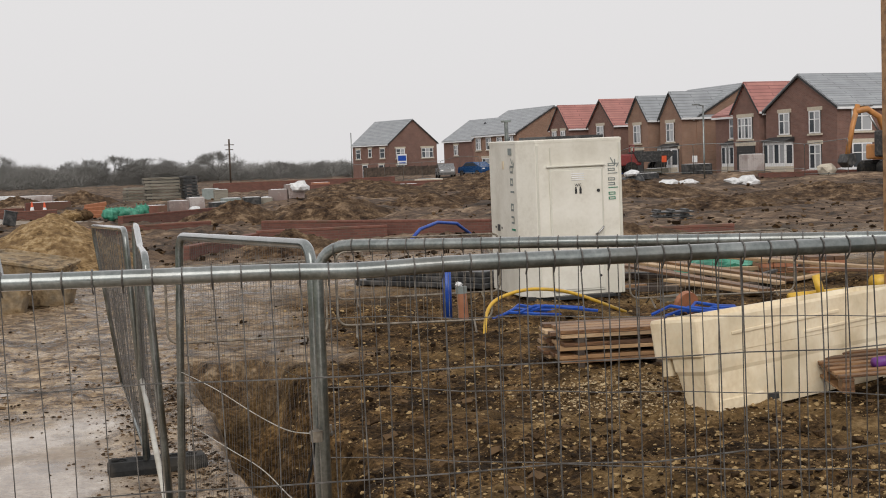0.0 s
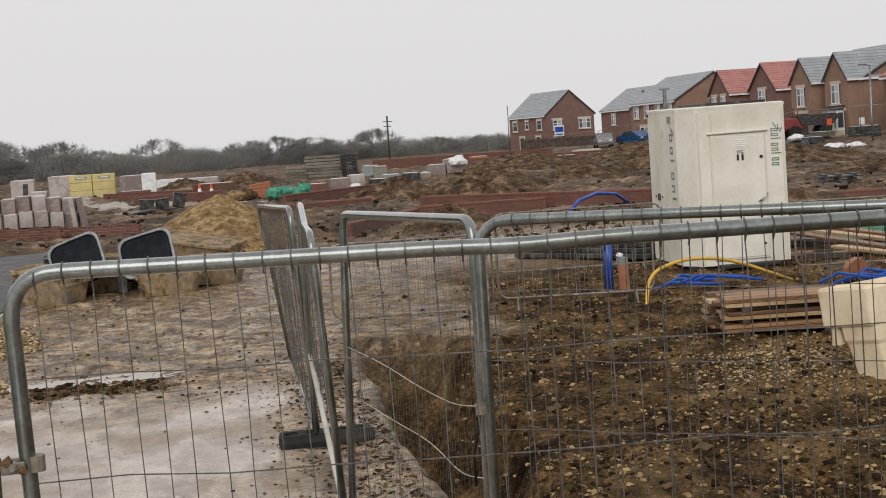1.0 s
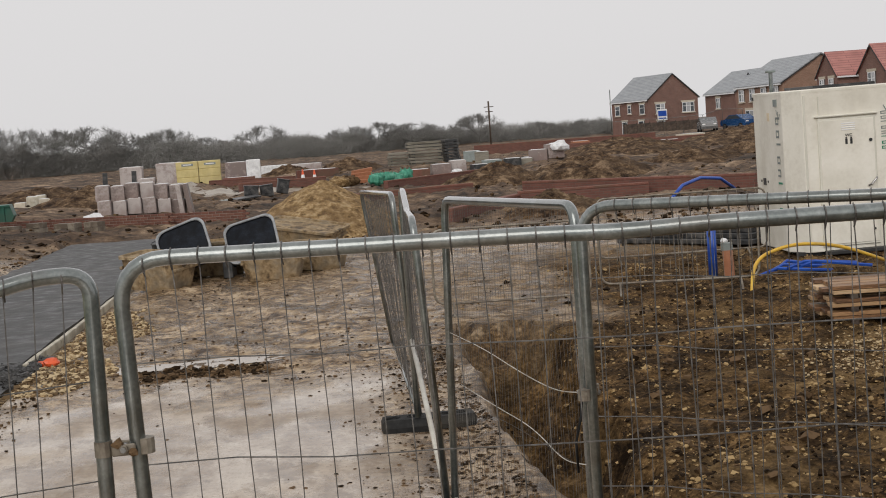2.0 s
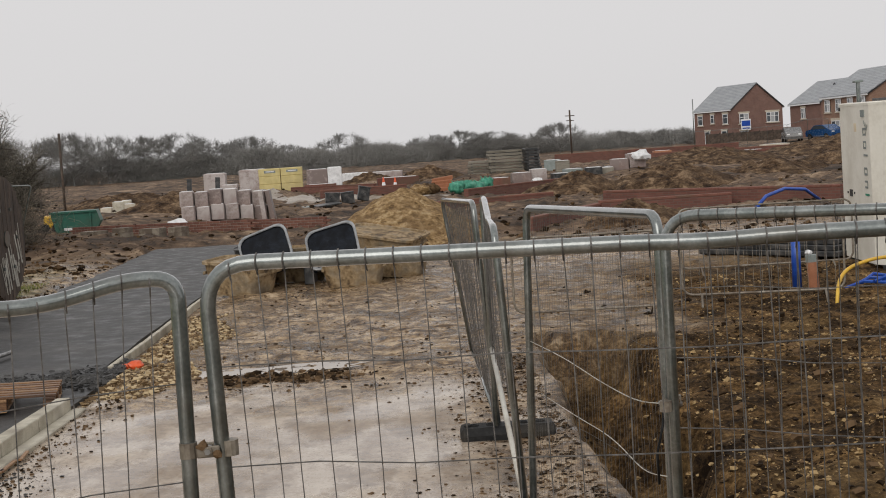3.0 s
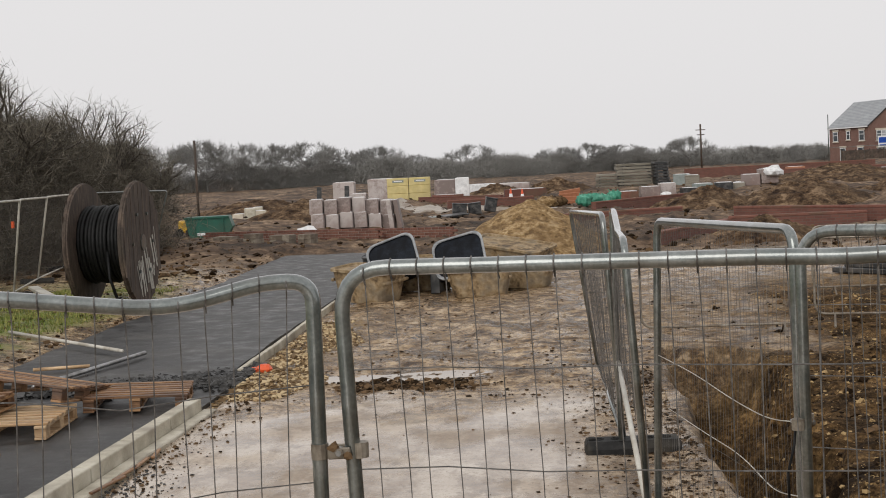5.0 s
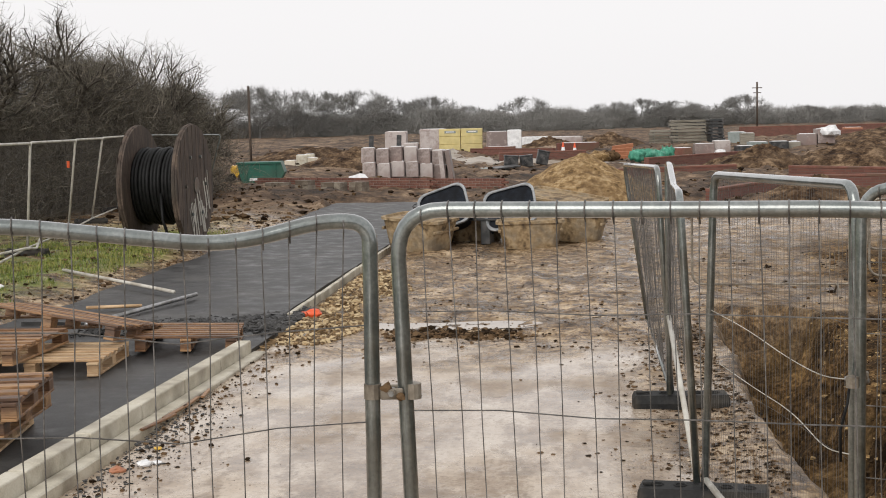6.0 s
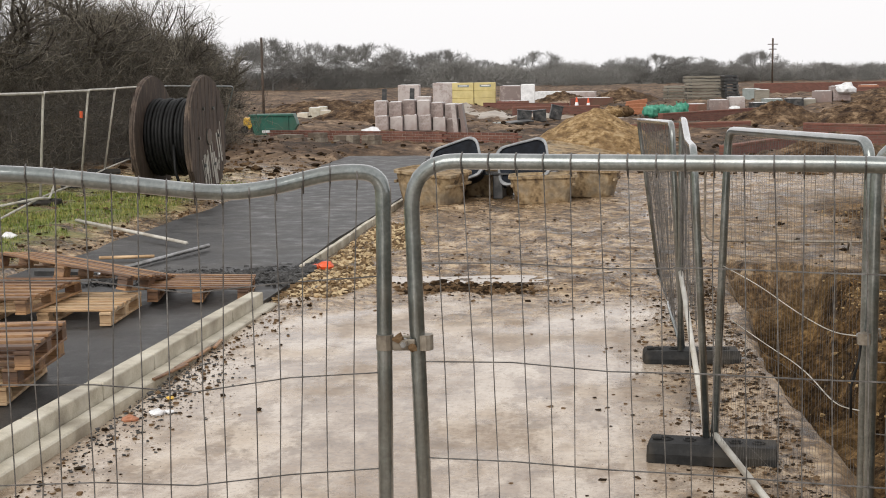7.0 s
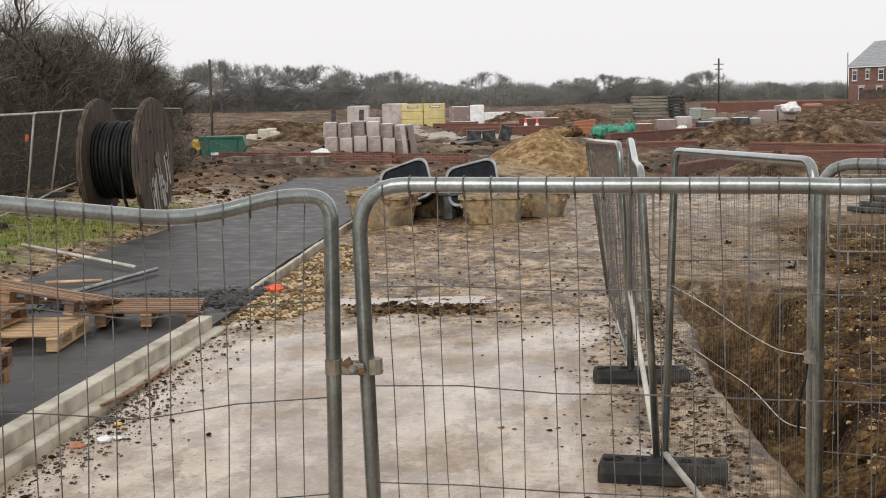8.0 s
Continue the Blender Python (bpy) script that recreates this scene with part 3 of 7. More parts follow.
road_base = tagged(strip("road_base", lambda y: -6.3, lambda y: -3.36 + 0.042 * (y - 7), -6, 15.0, -0.02, ASPHALT, seed=2), "wet black asphalt base course", "road", kind="structure")
road = tagged(strip("road", lambda y: -6.1 - 0.02 * max(0, y - 22), lambda y: -3.28 - 0.03 * max(0, y - 24), 13.7, 34.0, 0.02, ASPHALT, seed=7, ragged=0.08),
              "wet dark grey asphalt road with a rough broken end", "road", kind="structure")


def kerb_run():
    kerb = thing("kerb", pose(-3.3, 7.0, 0, 0, 0, -2.4) @ pose(3.32, -7.0, 0), "pale concrete kerb on a haunch beside a wet slab", "kerb", kind="structure")
    y = 0.9
    while y < 11.7:
        ln = 0.905
        end = min(y + ln, 11.85)
        part("kerb_stone", boxed(0.125, end - y - 0.008, 0.27, pose(-3.32, (y + end) / 2, -0.14, 0, 0, random.uniform(-0.2, 0.2)), 0.012, 2), CONCRETE, kerb)
        y += ln + 0.008
    part("channel_strip", boxed(0.12, 11.1, 0.13, pose(-3.19, 6.35, -0.108, 0, 0, 0.1), 0.01), CONCRETE, kerb, "lower pale concrete channel strip")
    edge = thing("edging", pose(0, 0, 0), "pale concrete edging strip along the asphalt", "kerb", kind="structure")
    y = 14.2
    while y < 21.9:
        part("edging_stone", boxed(0.055, 0.9, 0.2, pose(-3.2 + random.uniform(-0.01, 0.01), y + 0.45, -0.165, 0, 0, random.uniform(-0.6, 0.6)), 0.006), CONCRETE, edge)
        y += 0.912
    return kerb


kerb_run()


# ---- site fence panels ----
def fence_panel(a, b, za, zb, lean_a=(0, 0), lean_b=(0, 0), base=0.1, tube_r=0.0205, radius=0.16, kinks=(), dx=0.068, dz=0.262, wire_r=0.0019, sag=0.012,
                label="", each=True, rail_mat=None, fine=False, low=None, low_b=None, bottom_mat=None, group="site fences"):
    """A panel of tube and welded wire between two upright tubes. a, b: plan of the posts at the ground; za, zb: the rail's height; kinks: share along the rail and drop."""
    a, b = Vector((*a, 0)), Vector((*b, 0))
    root = thing("site_fence", Matrix.Translation(a), label, "fence", group)
    rail_mat = rail_mat or STEEL_FLAT
    o = -a
    pa, pb = a + Vector((*lean_a, za)), b + Vector((*lean_b, zb))
    fa, fb = a + Vector((0, 0, base)), b + Vector((0, 0, base))
    mids = [pa.lerp(pb, s) + Vector((0, 0, -dz_)) for s, dz_ in kinks]
    path = [fa, pa, *mids, pb, fb]
    pts = rounded([p + o for p in path], radius, 7)
    part("frame_tube", tubed(pts, tube_r, 12), rail_mat, root, smooth=True)
    lo = 0.22 if low is None else low

    def rail_z(s):
        keys = [(0.0, za), *[(k, za + (zb - za) * k - d) for k, d in kinks], (1.0, zb)]
        for (s0, z0), (s1, z1) in zip(keys, keys[1:]):
            if s0 <= s <= s1:
                return z0 + (z1 - z0) * (s - s0) / (s1 - s0)
        return zb

    def at(s, h):
        """A point in the panel, h from 0 at its foot to 1 at its rail."""
        p = fa.lerp(fb, s).lerp(pa.lerp(pb, s), h)
        top = rail_z(s)
        p.z = base + (top - base) * h
        return p + o

    part("bottom_tube", tubed([at(0.0, (lo - base) / (za - base)), at(1.0, ((lo if low_b is None else low_b) - base) / (zb - base))], tube_r * 0.85, 8), bottom_mat or rail_mat, root, smooth=True)
    ln = (b - a).length
    n = int(ln / dx)
    nrm = (b - a).normalized().cross(Vector((0, 0, 1)))
    h0 = (lo - base) / (za - base)
    face = nrm if nrm.dot(a) < 0 else -nrm
    joined = bmesh.new()
    for i in range(1, n):
        s = i / n
        edge = min(s, 1 - s) * ln
        cut = 1.0 if edge > radius else 1 - (radius - math.sqrt(max(0, radius ** 2 - (radius - edge) ** 2))) / max(za, 1)
        w = random.uniform(-1, 1) * sag
        col = [at(s, h0 + (cut - h0) * k / 6) + nrm * (sag * 1.3 * fbm(s * 9, k * 0.7, 1.0, n)) + (b - a).normalized() * (w * math.sin(3.1 * k / 6) + 0.4 * sag * fbm(s * 21, k, 1.0, 5)) for k in range(7)]
        if each:
            part("wire", tubed(col, wire_r, 4), WIRE, root)
            wrap = at(s, cut)
            if cut > 0.99:
                up = Vector((0, 0, tube_r * 1.12))
                part("wire_tie", tubed([wrap + up, wrap + up * 0.6 + face * tube_r * 0.95, wrap + face * tube_r * 1.17, wrap - up * 0.7 + face * tube_r * 0.9, wrap - Vector((0, 0, 0.035))], wire_r * 1.25, 4), WIRE, root)
        else:
            tube(joined, col[::2], wire_r, 3, caps=False)
    z = za - dz * 1.0
    rows = []
    while z > lo + 0.05:
        rows.append(z)
        z -= dz
    for z in rows:
        row = [at(k / 14, (z - base) / (za - base)) + Vector((0, 0, sag * 1.2 * fbm(k * 0.8, z, 1.0, 13))) for k in range(15)]
        if each:
            part("wire", tubed(row, wire_r * 1.15, 4), WIRE, root)
        else:
            tube(joined, row, wire_r * 1.3, 3, caps=False)
    if each:
        joined.free()
    else:
        part("wire_mesh", joined, WIRE, root)["kind"] = "stuff"
    return root


fence_panel((-0.47, 3.44), (2.96, 2.93), 1.845, 1.842, lean_a=(-0.045, 0.0), radius=0.13, kinks=((0.155, 0.004), (0.31, 0.006), (0.36, 0.012), (0.42, 0.004)), tube_r=0.0205,
            label="galvanised tube and wire mesh fence panel with a dented top rail")
fence_panel((-0.605, 3.44), (-4.0, 2.62), 1.815, 1.87, lean_a=(0.02, 0.0), radius=0.12, kinks=((0.035, -0.004), (0.105, 0.056), (0.26, -0.008)), tube_r=0.0205, sag=0.02,
            label="galvanised wire mesh fence panel with a bent, dipped top rail")
fence_panel((0.95, 4.90), (4.1, 3.05), 1.80, 1.785, radius=0.13, label="galvanised fence panel standing behind another panel", sag=0.016)
fence_panel((0.585, 7.07), (0.945, 4.99), 1.755, 1.80, lean_a=(0.06, 0.0), radius=0.10, dx=0.04, dz=0.5, wire_r=0.0008, bottom_mat=PALE_TUBE, low=0.15, low_b=0.02, base=0.02, each=False, label="fine mesh fence panel standing in a rubber foot")
fence_panel((0.56, 9.5), (0.555, 7.16), 1.73, 1.66, lean_a=(0.0, 0.0), lean_b=(-0.08, 0.0), radius=0.14, kinks=((0.25, -0.03), (0.6, 0.04)), dx=0.03, dz=0.5, wire_r=0.0011, each=False, bottom_mat=PALE_TUBE,
            label="buckled fine mesh fence panel with a bent rail", low=0.66, low_b=0.14)
fence_panel((0.58, 13.1), (0.58, 9.6), 1.60, 1.70, lean_a=(-0.2, 0.0), lean_b=(-0.08, 0.0), radius=0.14, dx=0.03, dz=0.5, wire_r=0.0012, each=False,
            label="leaning fine mesh fence panel beside the pit", low=0.1)


def coupler(x, y, z, turn):
    c = thing("fence_clamp", pose(x, y, z, 0, 0, turn), "muddy galvanised clamp joining two fence posts", "clamp")
    part("plate", boxed(0.06, 0.008, 0.03, pose(0, -0.025, -0.018), 0.003), BARRIER, c)
    part("plate", boxed(0.06, 0.008, 0.03, pose(0, 0.025, -0.018), 0.003), BARRIER, c)
    part("bolt", tubed([(0, -0.045, 0), (0, 0.045, 0)], 0.008, 6), STEEL, c)
    part("mud_lump", lump(0.016, 3.0, 0.8, 0.6, 2), CLOD, c, place=pose(-0.012, -0.026, 0.014))
    part("mud_lump", lump(0.012, 7.0, 0.9, 0.6, 2), CLOD, c, place=pose(0.022, -0.026, -0.01))
    part("nut", tubed([(0, -0.04, 0), (0, -0.028, 0)], 0.012, 6), BARRIER, c)
    part("saddle", tubed([(-0.0525, 0, -0.02), (-0.0525, 0, 0.02)], 0.0232, 12), BARRIER, c)
    part("saddle", tubed([(0.0525, 0, -0.02), (0.0525, 0, 0.02)], 0.0232, 12), BARRIER, c)
    return c


coupler(-0.537, 3.44, 1.37, 2)
coupler(0.945, 4.93, 1.10, 60)


def rubber_foot(x, y, turn, label):
    f = thing("rubber_block", pose(x, y, floor_at(x, y) - 0.005, 0, 0, turn), label, "rubber block", "rubber blocks")
    prof = [(-0.11, 0), (-0.11, 0.05), (-0.085, 0.105), (0.085, 0.105), (0.11, 0.05), (0.11, 0)]
    rings = [[(sx, px * k, pz * kz) for px, pz in prof] for sx, k, kz in ((-0.34, 0.8, 0.75), (-0.325, 1, 1), (0.325, 1, 1), (0.34, 0.8, 0.75))]
    part("body", slab_mesh(rings), RUBBER, f)
    for sx in (-0.24, -0.12, 0.12, 0.24):
        part("socket_ring", tubed([(sx + 0.03 * math.cos(a * 0.785), 0.03 * math.sin(a * 0.785), 0.107) for a in range(8)], 0.006, 6, closed=True), RUBBER, f)
    part("grip", boxed(0.05, 0.06, 0.02, pose(-0.29, 0, 0.103), 0.006), RUBBER, f)
    return f


rubber_foot(0.645, 9.6, 2, "black rubber fence foot on the wet slab")
rubber_foot(0.58, 7.08, -8, "muddy black rubber fence foot holding two posts")


def barrier(a, b, label, height=1.0, lift=0.12, bars=18, tilt=0.0):
    """A steel pedestrian barrier: hooped tube, thin uprights, feet."""
    a, b = Vector((*a, 0)), Vector((*b, 0))
    d = (b - a)
    ln = d.length
    r = thing("pedestrian_barrier", pose(a.x, a.y, floor_at(a.x, a.y), tilt, 0, math.degrees(math.atan2(d.y, d.x))), label, "barrier", "pedestrian barriers")
    loop = rounded([(ln / 2, 0, lift), (0, 0, lift), (0, 0, height), (ln, 0, height), (ln, 0, lift), (ln / 2, 0, lift)], 0.14, 6)
    part("frame_tube", tubed(loop[:-1], 0.014, 8, closed=True), BARRIER, r, smooth=True)
    for i in range(1, bars):
        part("bar", tubed([(ln * i / bars, 0, lift), (ln * i / bars, 0, height)], 0.0035, 4), BARRIER, r)
    for s in (0.12, 0.88):
        part("leg", tubed([(ln * s, -0.28, 0.0), (ln * s, -0.02, lift), (ln * s, 0.02, lift), (ln * s, 0.28, 0.0)], 0.013, 6), BARRIER, r)
    return r


barrier((1.2, 15.4), (3.0, 15.25), "galvanised steel pedestrian barrier beyond the pit", height=0.98)
barrier((3.3, 16.1), (5.15, 15.7), "galvanised steel pedestrian barrier with muddy feet", height=1.02)
barrier((4.0, 19.6), (6.5, 19.4), "steel pedestrian barrier beside the toilet cabin", height=1.0)
barrier((7.7, 17.3), (10.05, 16.9), "steel pedestrian barrier among timber and pipes", height=1.0)


# ---- toilet cabin ----
def toilet_cabin():
    ax, ay = 6.59, 18.43          # front left corner
    turn = math.degrees(math.atan2(-0.05, 1.5))
    c = thing("toilet_cabin", pose(ax, ay, 0.0, 0.6, -0.6, turn), "cream portable toilet cabin with green lettering and a closed door", "toilet cabin")
    w, d, h = 1.52, 1.72, 2.35
    cut = [(0.19, 0), (w, 0), (w, d), (0, d), (0, 0.34)]     # one corner is cut off
    walls = slab_mesh([[(x, y, z) for x, y in cut] for z in (0.05, h - 0.04)])
    bmesh.ops.bevel(walls, geom=list(walls.edges), offset=0.012, segments=2, affect="EDGES", profile=0.5)
    part("body", walls, CABIN, c)
    part("roof", slab_mesh([[(w / 2 + (x - w / 2) * k, d / 2 + (y - d / 2) * k, z) for x, y in cut] for z, k in ((h - 0.05, 1.004), (h - 0.015, 1.004), (h, 0.97))]), CABIN, c)
    part("solar_panel", boxed(0.9, 1.3, 0.04, pose(0.9, d / 2 + 0.05, h + 0.002), 0.004), PLASTIC_DARK, c, "dark solar panel lying on the roof")
    part("skid", boxed(w - 0.1, 0.1, 0.07, pose(w / 2, 0.12, -0.01)), DARK_GAP, c)
    part("skid", boxed(w - 0.1, 0.1, 0.07, pose(w / 2, d - 0.12, -0.01)), DARK_GAP, c)
    part("corner_strip", boxed(0.03, 0.02, h - 0.14, pose(0.215, -0.006, 0.06), 0.004), CABIN_TRIM, c)
    part("corner_strip", boxed(0.04, 0.02, h - 0.14, pose(w - 0.03, -0.006, 0.06), 0.004), CABIN_TRIM, c)
    part("side_rib", boxed(0.016, 0.03, h - 0.2, pose(0.42, -0.005, 0.08)), CABIN_TRIM, c)
    door = part("door", boxed(0.82, 0.03, 1.80, pose(0.80, -0.012, 0.12), 0.006), CABIN_TRIM, c, "closed cream cabin door")
    part("door_hood", boxed(0.90, 0.045, 0.025, pose(0.80, -0.02, 1.94), 0.006), CABIN_TRIM, c)
    part("door_leaf", boxed(0.77, 0.012, 1.74, pose(0.80, -0.03, 0.15), 0.004), CABIN, door)
    part("handle", tubed([(1.07, -0.05, 0.94), (1.10, -0.08, 0.96), (1.17, -0.08, 1.03), (1.19, -0.06, 1.05)], 0.014, 8), STEEL, door, "bright lever handle")
    part("lock", tubed([(1.13, -0.02, 1.72 - 0.14), (1.13, -0.05, 1.72 - 0.14)], 0.024, 10), BLACK_INK, door)
    part("lock", tubed([(1.13, -0.02, 0.33), (1.13, -0.05, 0.33)], 0.018, 10), BLACK_INK, door)
    for z in (0.34, 0.95, 1.66):
        part("hinge", boxed(0.025, 0.02, 0.13, pose(0.445, -0.02, z), 0.004), CABIN_TRIM, door)
    for i in range(4):
        part("vent_slat", boxed(0.20, 0.014, 0.014, pose(0.82, -0.034, 1.74 + 0.03 * i), 0.003), WHITE, door)
    text_part("WC", 0.06, BLACK_INK, door, pose(0.82, -0.04, 1.65, 90), "lettering")
    for sx in (-0.035, 0.035):
        part("sign_figure", boxed(0.034, 0.003, 0.075, pose(0.82 + sx, -0.039, 1.545), 0.001), BLACK_INK, door)
        part("sign_dot", tubed([(0.82 + sx, -0.036, 1.637 - 0.005), (0.82 + sx, -0.040, 1.637 - 0.005)], 0.013, 8), BLACK_INK, door)
    # company mark: plain shapes and vertical lettering bars
    front = Matrix.Translation((1.355, -0.006, 1.98)) @ pose(0, 0, 0, 90, 0, 0) @ pose(0, 0, 0, 0, 0, -90)
    side = Matrix.Translation((-0.004, 0.56, 2.02)) @ pose(0, 0, 0, 90, 0, -90) @ pose(0, 0, 0, 0, 0, -90)

    def mark(m, size, span):
        """A word drawn as plain bars along local x, grey first, then green."""
        n = 8
        step = span / n
        for i in range(n):
            ink = GREY_INK if i < 5 else GREEN_INK
            tall = size * (1.35 if i in (0, 2, 5) else 0.95)
            thin = step * 0.15
            x = step * (i + 0.5)
            part("mark_stroke", boxed(thin, tall, 0.003, m @ pose(x - step * 0.24, tall / 2 - size / 2, 0)), ink, c)
            if i not in (2, 5):
                part("mark_stroke", boxed(thin, size * 0.9, 0.003, m @ pose(x + step * 0.2, -size * 0.03, 0)), ink, c)
                part("mark_stroke", boxed(step * 0.58, size * 0.11, 0.003, m @ pose(x, size * 0.42, 0)), ink, c)
                if i in (0, 1, 3, 6, 7):
                    part("mark_stroke", boxed(step * 0.58, size * 0.11, 0.003, m @ pose(x, -size * 0.42, 0)), ink, c)
        for i in range(3):
            part("mark_leaf", boxed(0.09, 0.014, 0.003, m @ pose(-0.03 + 0.03 * i, size * (0.1 + 0.42 * i), 0, 0, 0, 30 - 30 * i), 0.0), GREY_INK, c)

    mark(front, 0.11, 0.56)
    mark(side, 0.13, 1.5)
    part("socket_plate", boxed(0.012, 0.12, 0.10, pose(-0.004, 1.30, 0.98)), BLACK_INK, c)
    part("socket_dot", boxed(0.012, 0.03, 0.03, pose(-0.004, 1.46, 1.02)), BLACK_INK, c)
    part("socket_dot", boxed(0.012, 0.03, 0.03, pose(-0.004, 1.14, 1.02)), BLACK_INK, c)
    part("vent_cap", boxed(0.02, 0.14, 0.10, pose(-0.006, 0.60, 2.14)), GREY_INK, c)
    part("sticker", boxed(0.006, 0.10, 0.12, pose(-0.003, 0.98, 1.93)), TANK, c)
    part("corner_cap", boxed(0.05, 0.05, 0.05, pose(0.01, d - 0.02, h - 0.11)), BLACK_INK, c)
    part("flue", tubed([(0.19, 1.36, h - 0.02), (0.19, 1.36, h + 0.3)], 0.032, 10), STEEL_FLAT, c)
    part("flue_cowl", boxed(0.13, 0.13, 0.035, pose(0.19, 1.36, h + 0.29), 0.008), GREY_INK, c, "grey cowl on the flue")
    part("step", boxed(0.9, 0.16, 0.05, pose(0.85, -0.1, 0.02), 0.006), DARK_GAP, c)
    return c


toilet_cabin()


# ---- houses ----
def uv_box(me):
    """UVs in metres by the dominant face direction, for the masonry."""
    lay = me.uv_layers.new(name="UVMap")
    for p in me.polygons:
        nx, ny, nz = p.normal
        up = Vector((0, 0, 1)) if abs(nz) < 0.95 else Vector((0, 1, 0))
        h = up.cross(p.normal).normalized()
        v = p.normal.cross(h)
        for li in p.loop_indices:
            co = me.vertices[me.loops[li].vertex_index].co
            lay.data[li].uv = (co.dot(h), co.dot(v))


def prism(w, l, eave, rise, over=0.0):
    """A block with gables at both ends: w across, l deep, ridge along y."""
    a, b = w / 2, l
    ring = [(-a, 0), (a, 0), (a, eave), (0, eave + rise), (-a, eave)]
    return slab_mesh([[(x, 0, z) for x, z in ring], [(x, b, z) for x, z in ring]])


def roof_slope(w, l, eave, rise, side, over=0.25, t=0.14):
    a = w / 2
    k = (a + over) / a
    low, high = (side * a * k, eave + rise - rise * k), (0, eave + rise)
    pts = [(low[0], low[1] + 0.05), (high[0], high[1] + 0.05), (high[0], high[1] + 0.05 + t), (low[0], low[1] + 0.05 + t)]
    return slab_mesh([[(x, -over * 0.6, z) for x, z in pts], [(x, l + over * 0.6, z) for x, z in pts]])


def window(parent, m, w, h, cols=2, surround=True, frame_w=0.085):
    win = part("window", boxed(w, 0.12, h, m), DARK_GAP, parent)
    gap = w / cols
    part("frame", boxed(w, 0.06, frame_w, m @ pose(0, -0.07, 0)), WHITE, win)
    part("frame", boxed(w, 0.06, frame_w, m @ pose(0, -0.07, h - frame_w)), WHITE, win)
    for i in range(cols + 1):
        part("frame", boxed(frame_w, 0.06, h - 0.02, m @ pose(-w / 2 + gap * i * 0.998 + (frame_w / 2 if i == 0 else -frame_w / 2 if i == cols else 0), -0.072, 0.01)), WHITE, win)
    for i in range(cols):
        part("pane", boxed(gap - frame_w, 0.02, h - 2 * frame_w, m @ pose(-w / 2 + gap * (i + 0.5), -0.062, frame_w)), CURTAIN_SKY if i % 2 else PANE, win)
        part("glazing_bar", boxed(gap - frame_w, 0.05, 0.06, m @ pose(-w / 2 + gap * (i + 0.5), -0.07, h * 0.6)), WHITE, win)
    if surround:
        part("sill", boxed(w + 0.3, 0.18, 0.12, m @ pose(0, -0.05, -0.13)), STONE, win)
        part("lintel", boxed(w + 0.3, 0.14, 0.24, m @ pose(0, -0.03, h + 0.005)), STONE, win)
    return win


def bay(parent, m, w=2.5, h=1.75, roof=None):
    b = part("bay_window", boxed(w, 0.7, h + 0.75, m @ pose(0, -0.3, -0.75)), WHITE, parent)
    part("bay_plinth", boxed(w + 0.04, 0.74, 0.7, m @ pose(0, -0.3, -0.78)), STONE, b)
    part("bay_roof", slab_mesh([[(s, -0.85, z0), (s, 0.1, z0), (s, 0.1, z1), ] for s, z0, z1 in ((-w / 2 - 0.15, h, h + 0.35), (w / 2 + 0.15, h, h + 0.35))]), DARK_GAP, b, place=m)
    for i in range(4):
        part("pane", boxed(w / 4 - 0.2, 0.03, h - 0.35, m @ pose(-w / 2 + w / 4 * (i + 0.5), -0.645, 0.15)), CURTAIN_SKY if i % 2 else PANE, b)
    for s in (-1, 1):
        part("pane", boxed(0.03, 0.42, h - 0.35, m @ pose(s * w / 2, -0.32, 0.12)), PANE, b)
    return b


def block(parent, m, w, l, eave, rise, brick, tiles):
    """A gabled volume: walls and two roof slopes, with bargeboards and gutters."""
    wall = part("wall", prism(w, l, eave, rise), brick, parent, place=m)
    uv_box(wall.data)
    for s in (-1, 1):
        r = part("roof", roof_slope(w, l, eave, rise, s), tiles, parent, place=m)
        uv_box(r.data)
        part("gutter", boxed(0.12, l + 0.2, 0.14, m @ pose(s * (w / 2 + 0.24), l / 2, eave - 0.22)), WHITE, parent)
        ang = math.degrees(math.atan2(rise, w / 2))
        part("bargeboard", boxed(math.hypot(w / 2, rise) + 0.2, 0.06, 0.12, m @ pose(s * (w / 4 + 0.1), -0.14, eave + rise / 2 - 0.1, 0, s * ang, 0)), DARK_GAP, parent)
    return wall


def house(x, y, turn, z, w, l, eave, rise, brick, tiles, label, front=(), side=(), wings=(), chimney=False):
    """front: windows in the gable end at local y 0, side: windows in the wall at local x +w/2 or -w/2; wings: lower gables that stand out."""
    h = thing("house", pose(x, y, z, 0, 0, turn), label, "house", "new houses")
    block(h, pose(0, 0, 0), w, l, eave, rise, brick, tiles)
    for px_, pz, ww, hh, cols in front:
        window(h, pose(px_, 0, pz), ww, hh, cols)
    for s, py_, pz, ww, hh, cols in side:
        window(h, pose(s * w / 2, py_, pz, 0, 0, 90 * s), ww, hh, cols)
    for wx, wy, wturn, ww, wl_, we, wr, wins in wings:
        m = pose(wx, wy, 0, 0, 0, wturn)
        block(h, m, ww, wl_, we, wr, brick, tiles)
        for px_, pz, a, b, cols in wins:
            window(h, m @ pose(px_, 0, pz), a, b, cols)
    if chimney:
        part("flue", tubed([(0, l * 0.5, eave + rise), (0, l * 0.5, eave + rise + 0.6)], 0.08, 8), DARK_GAP, h)
    return h


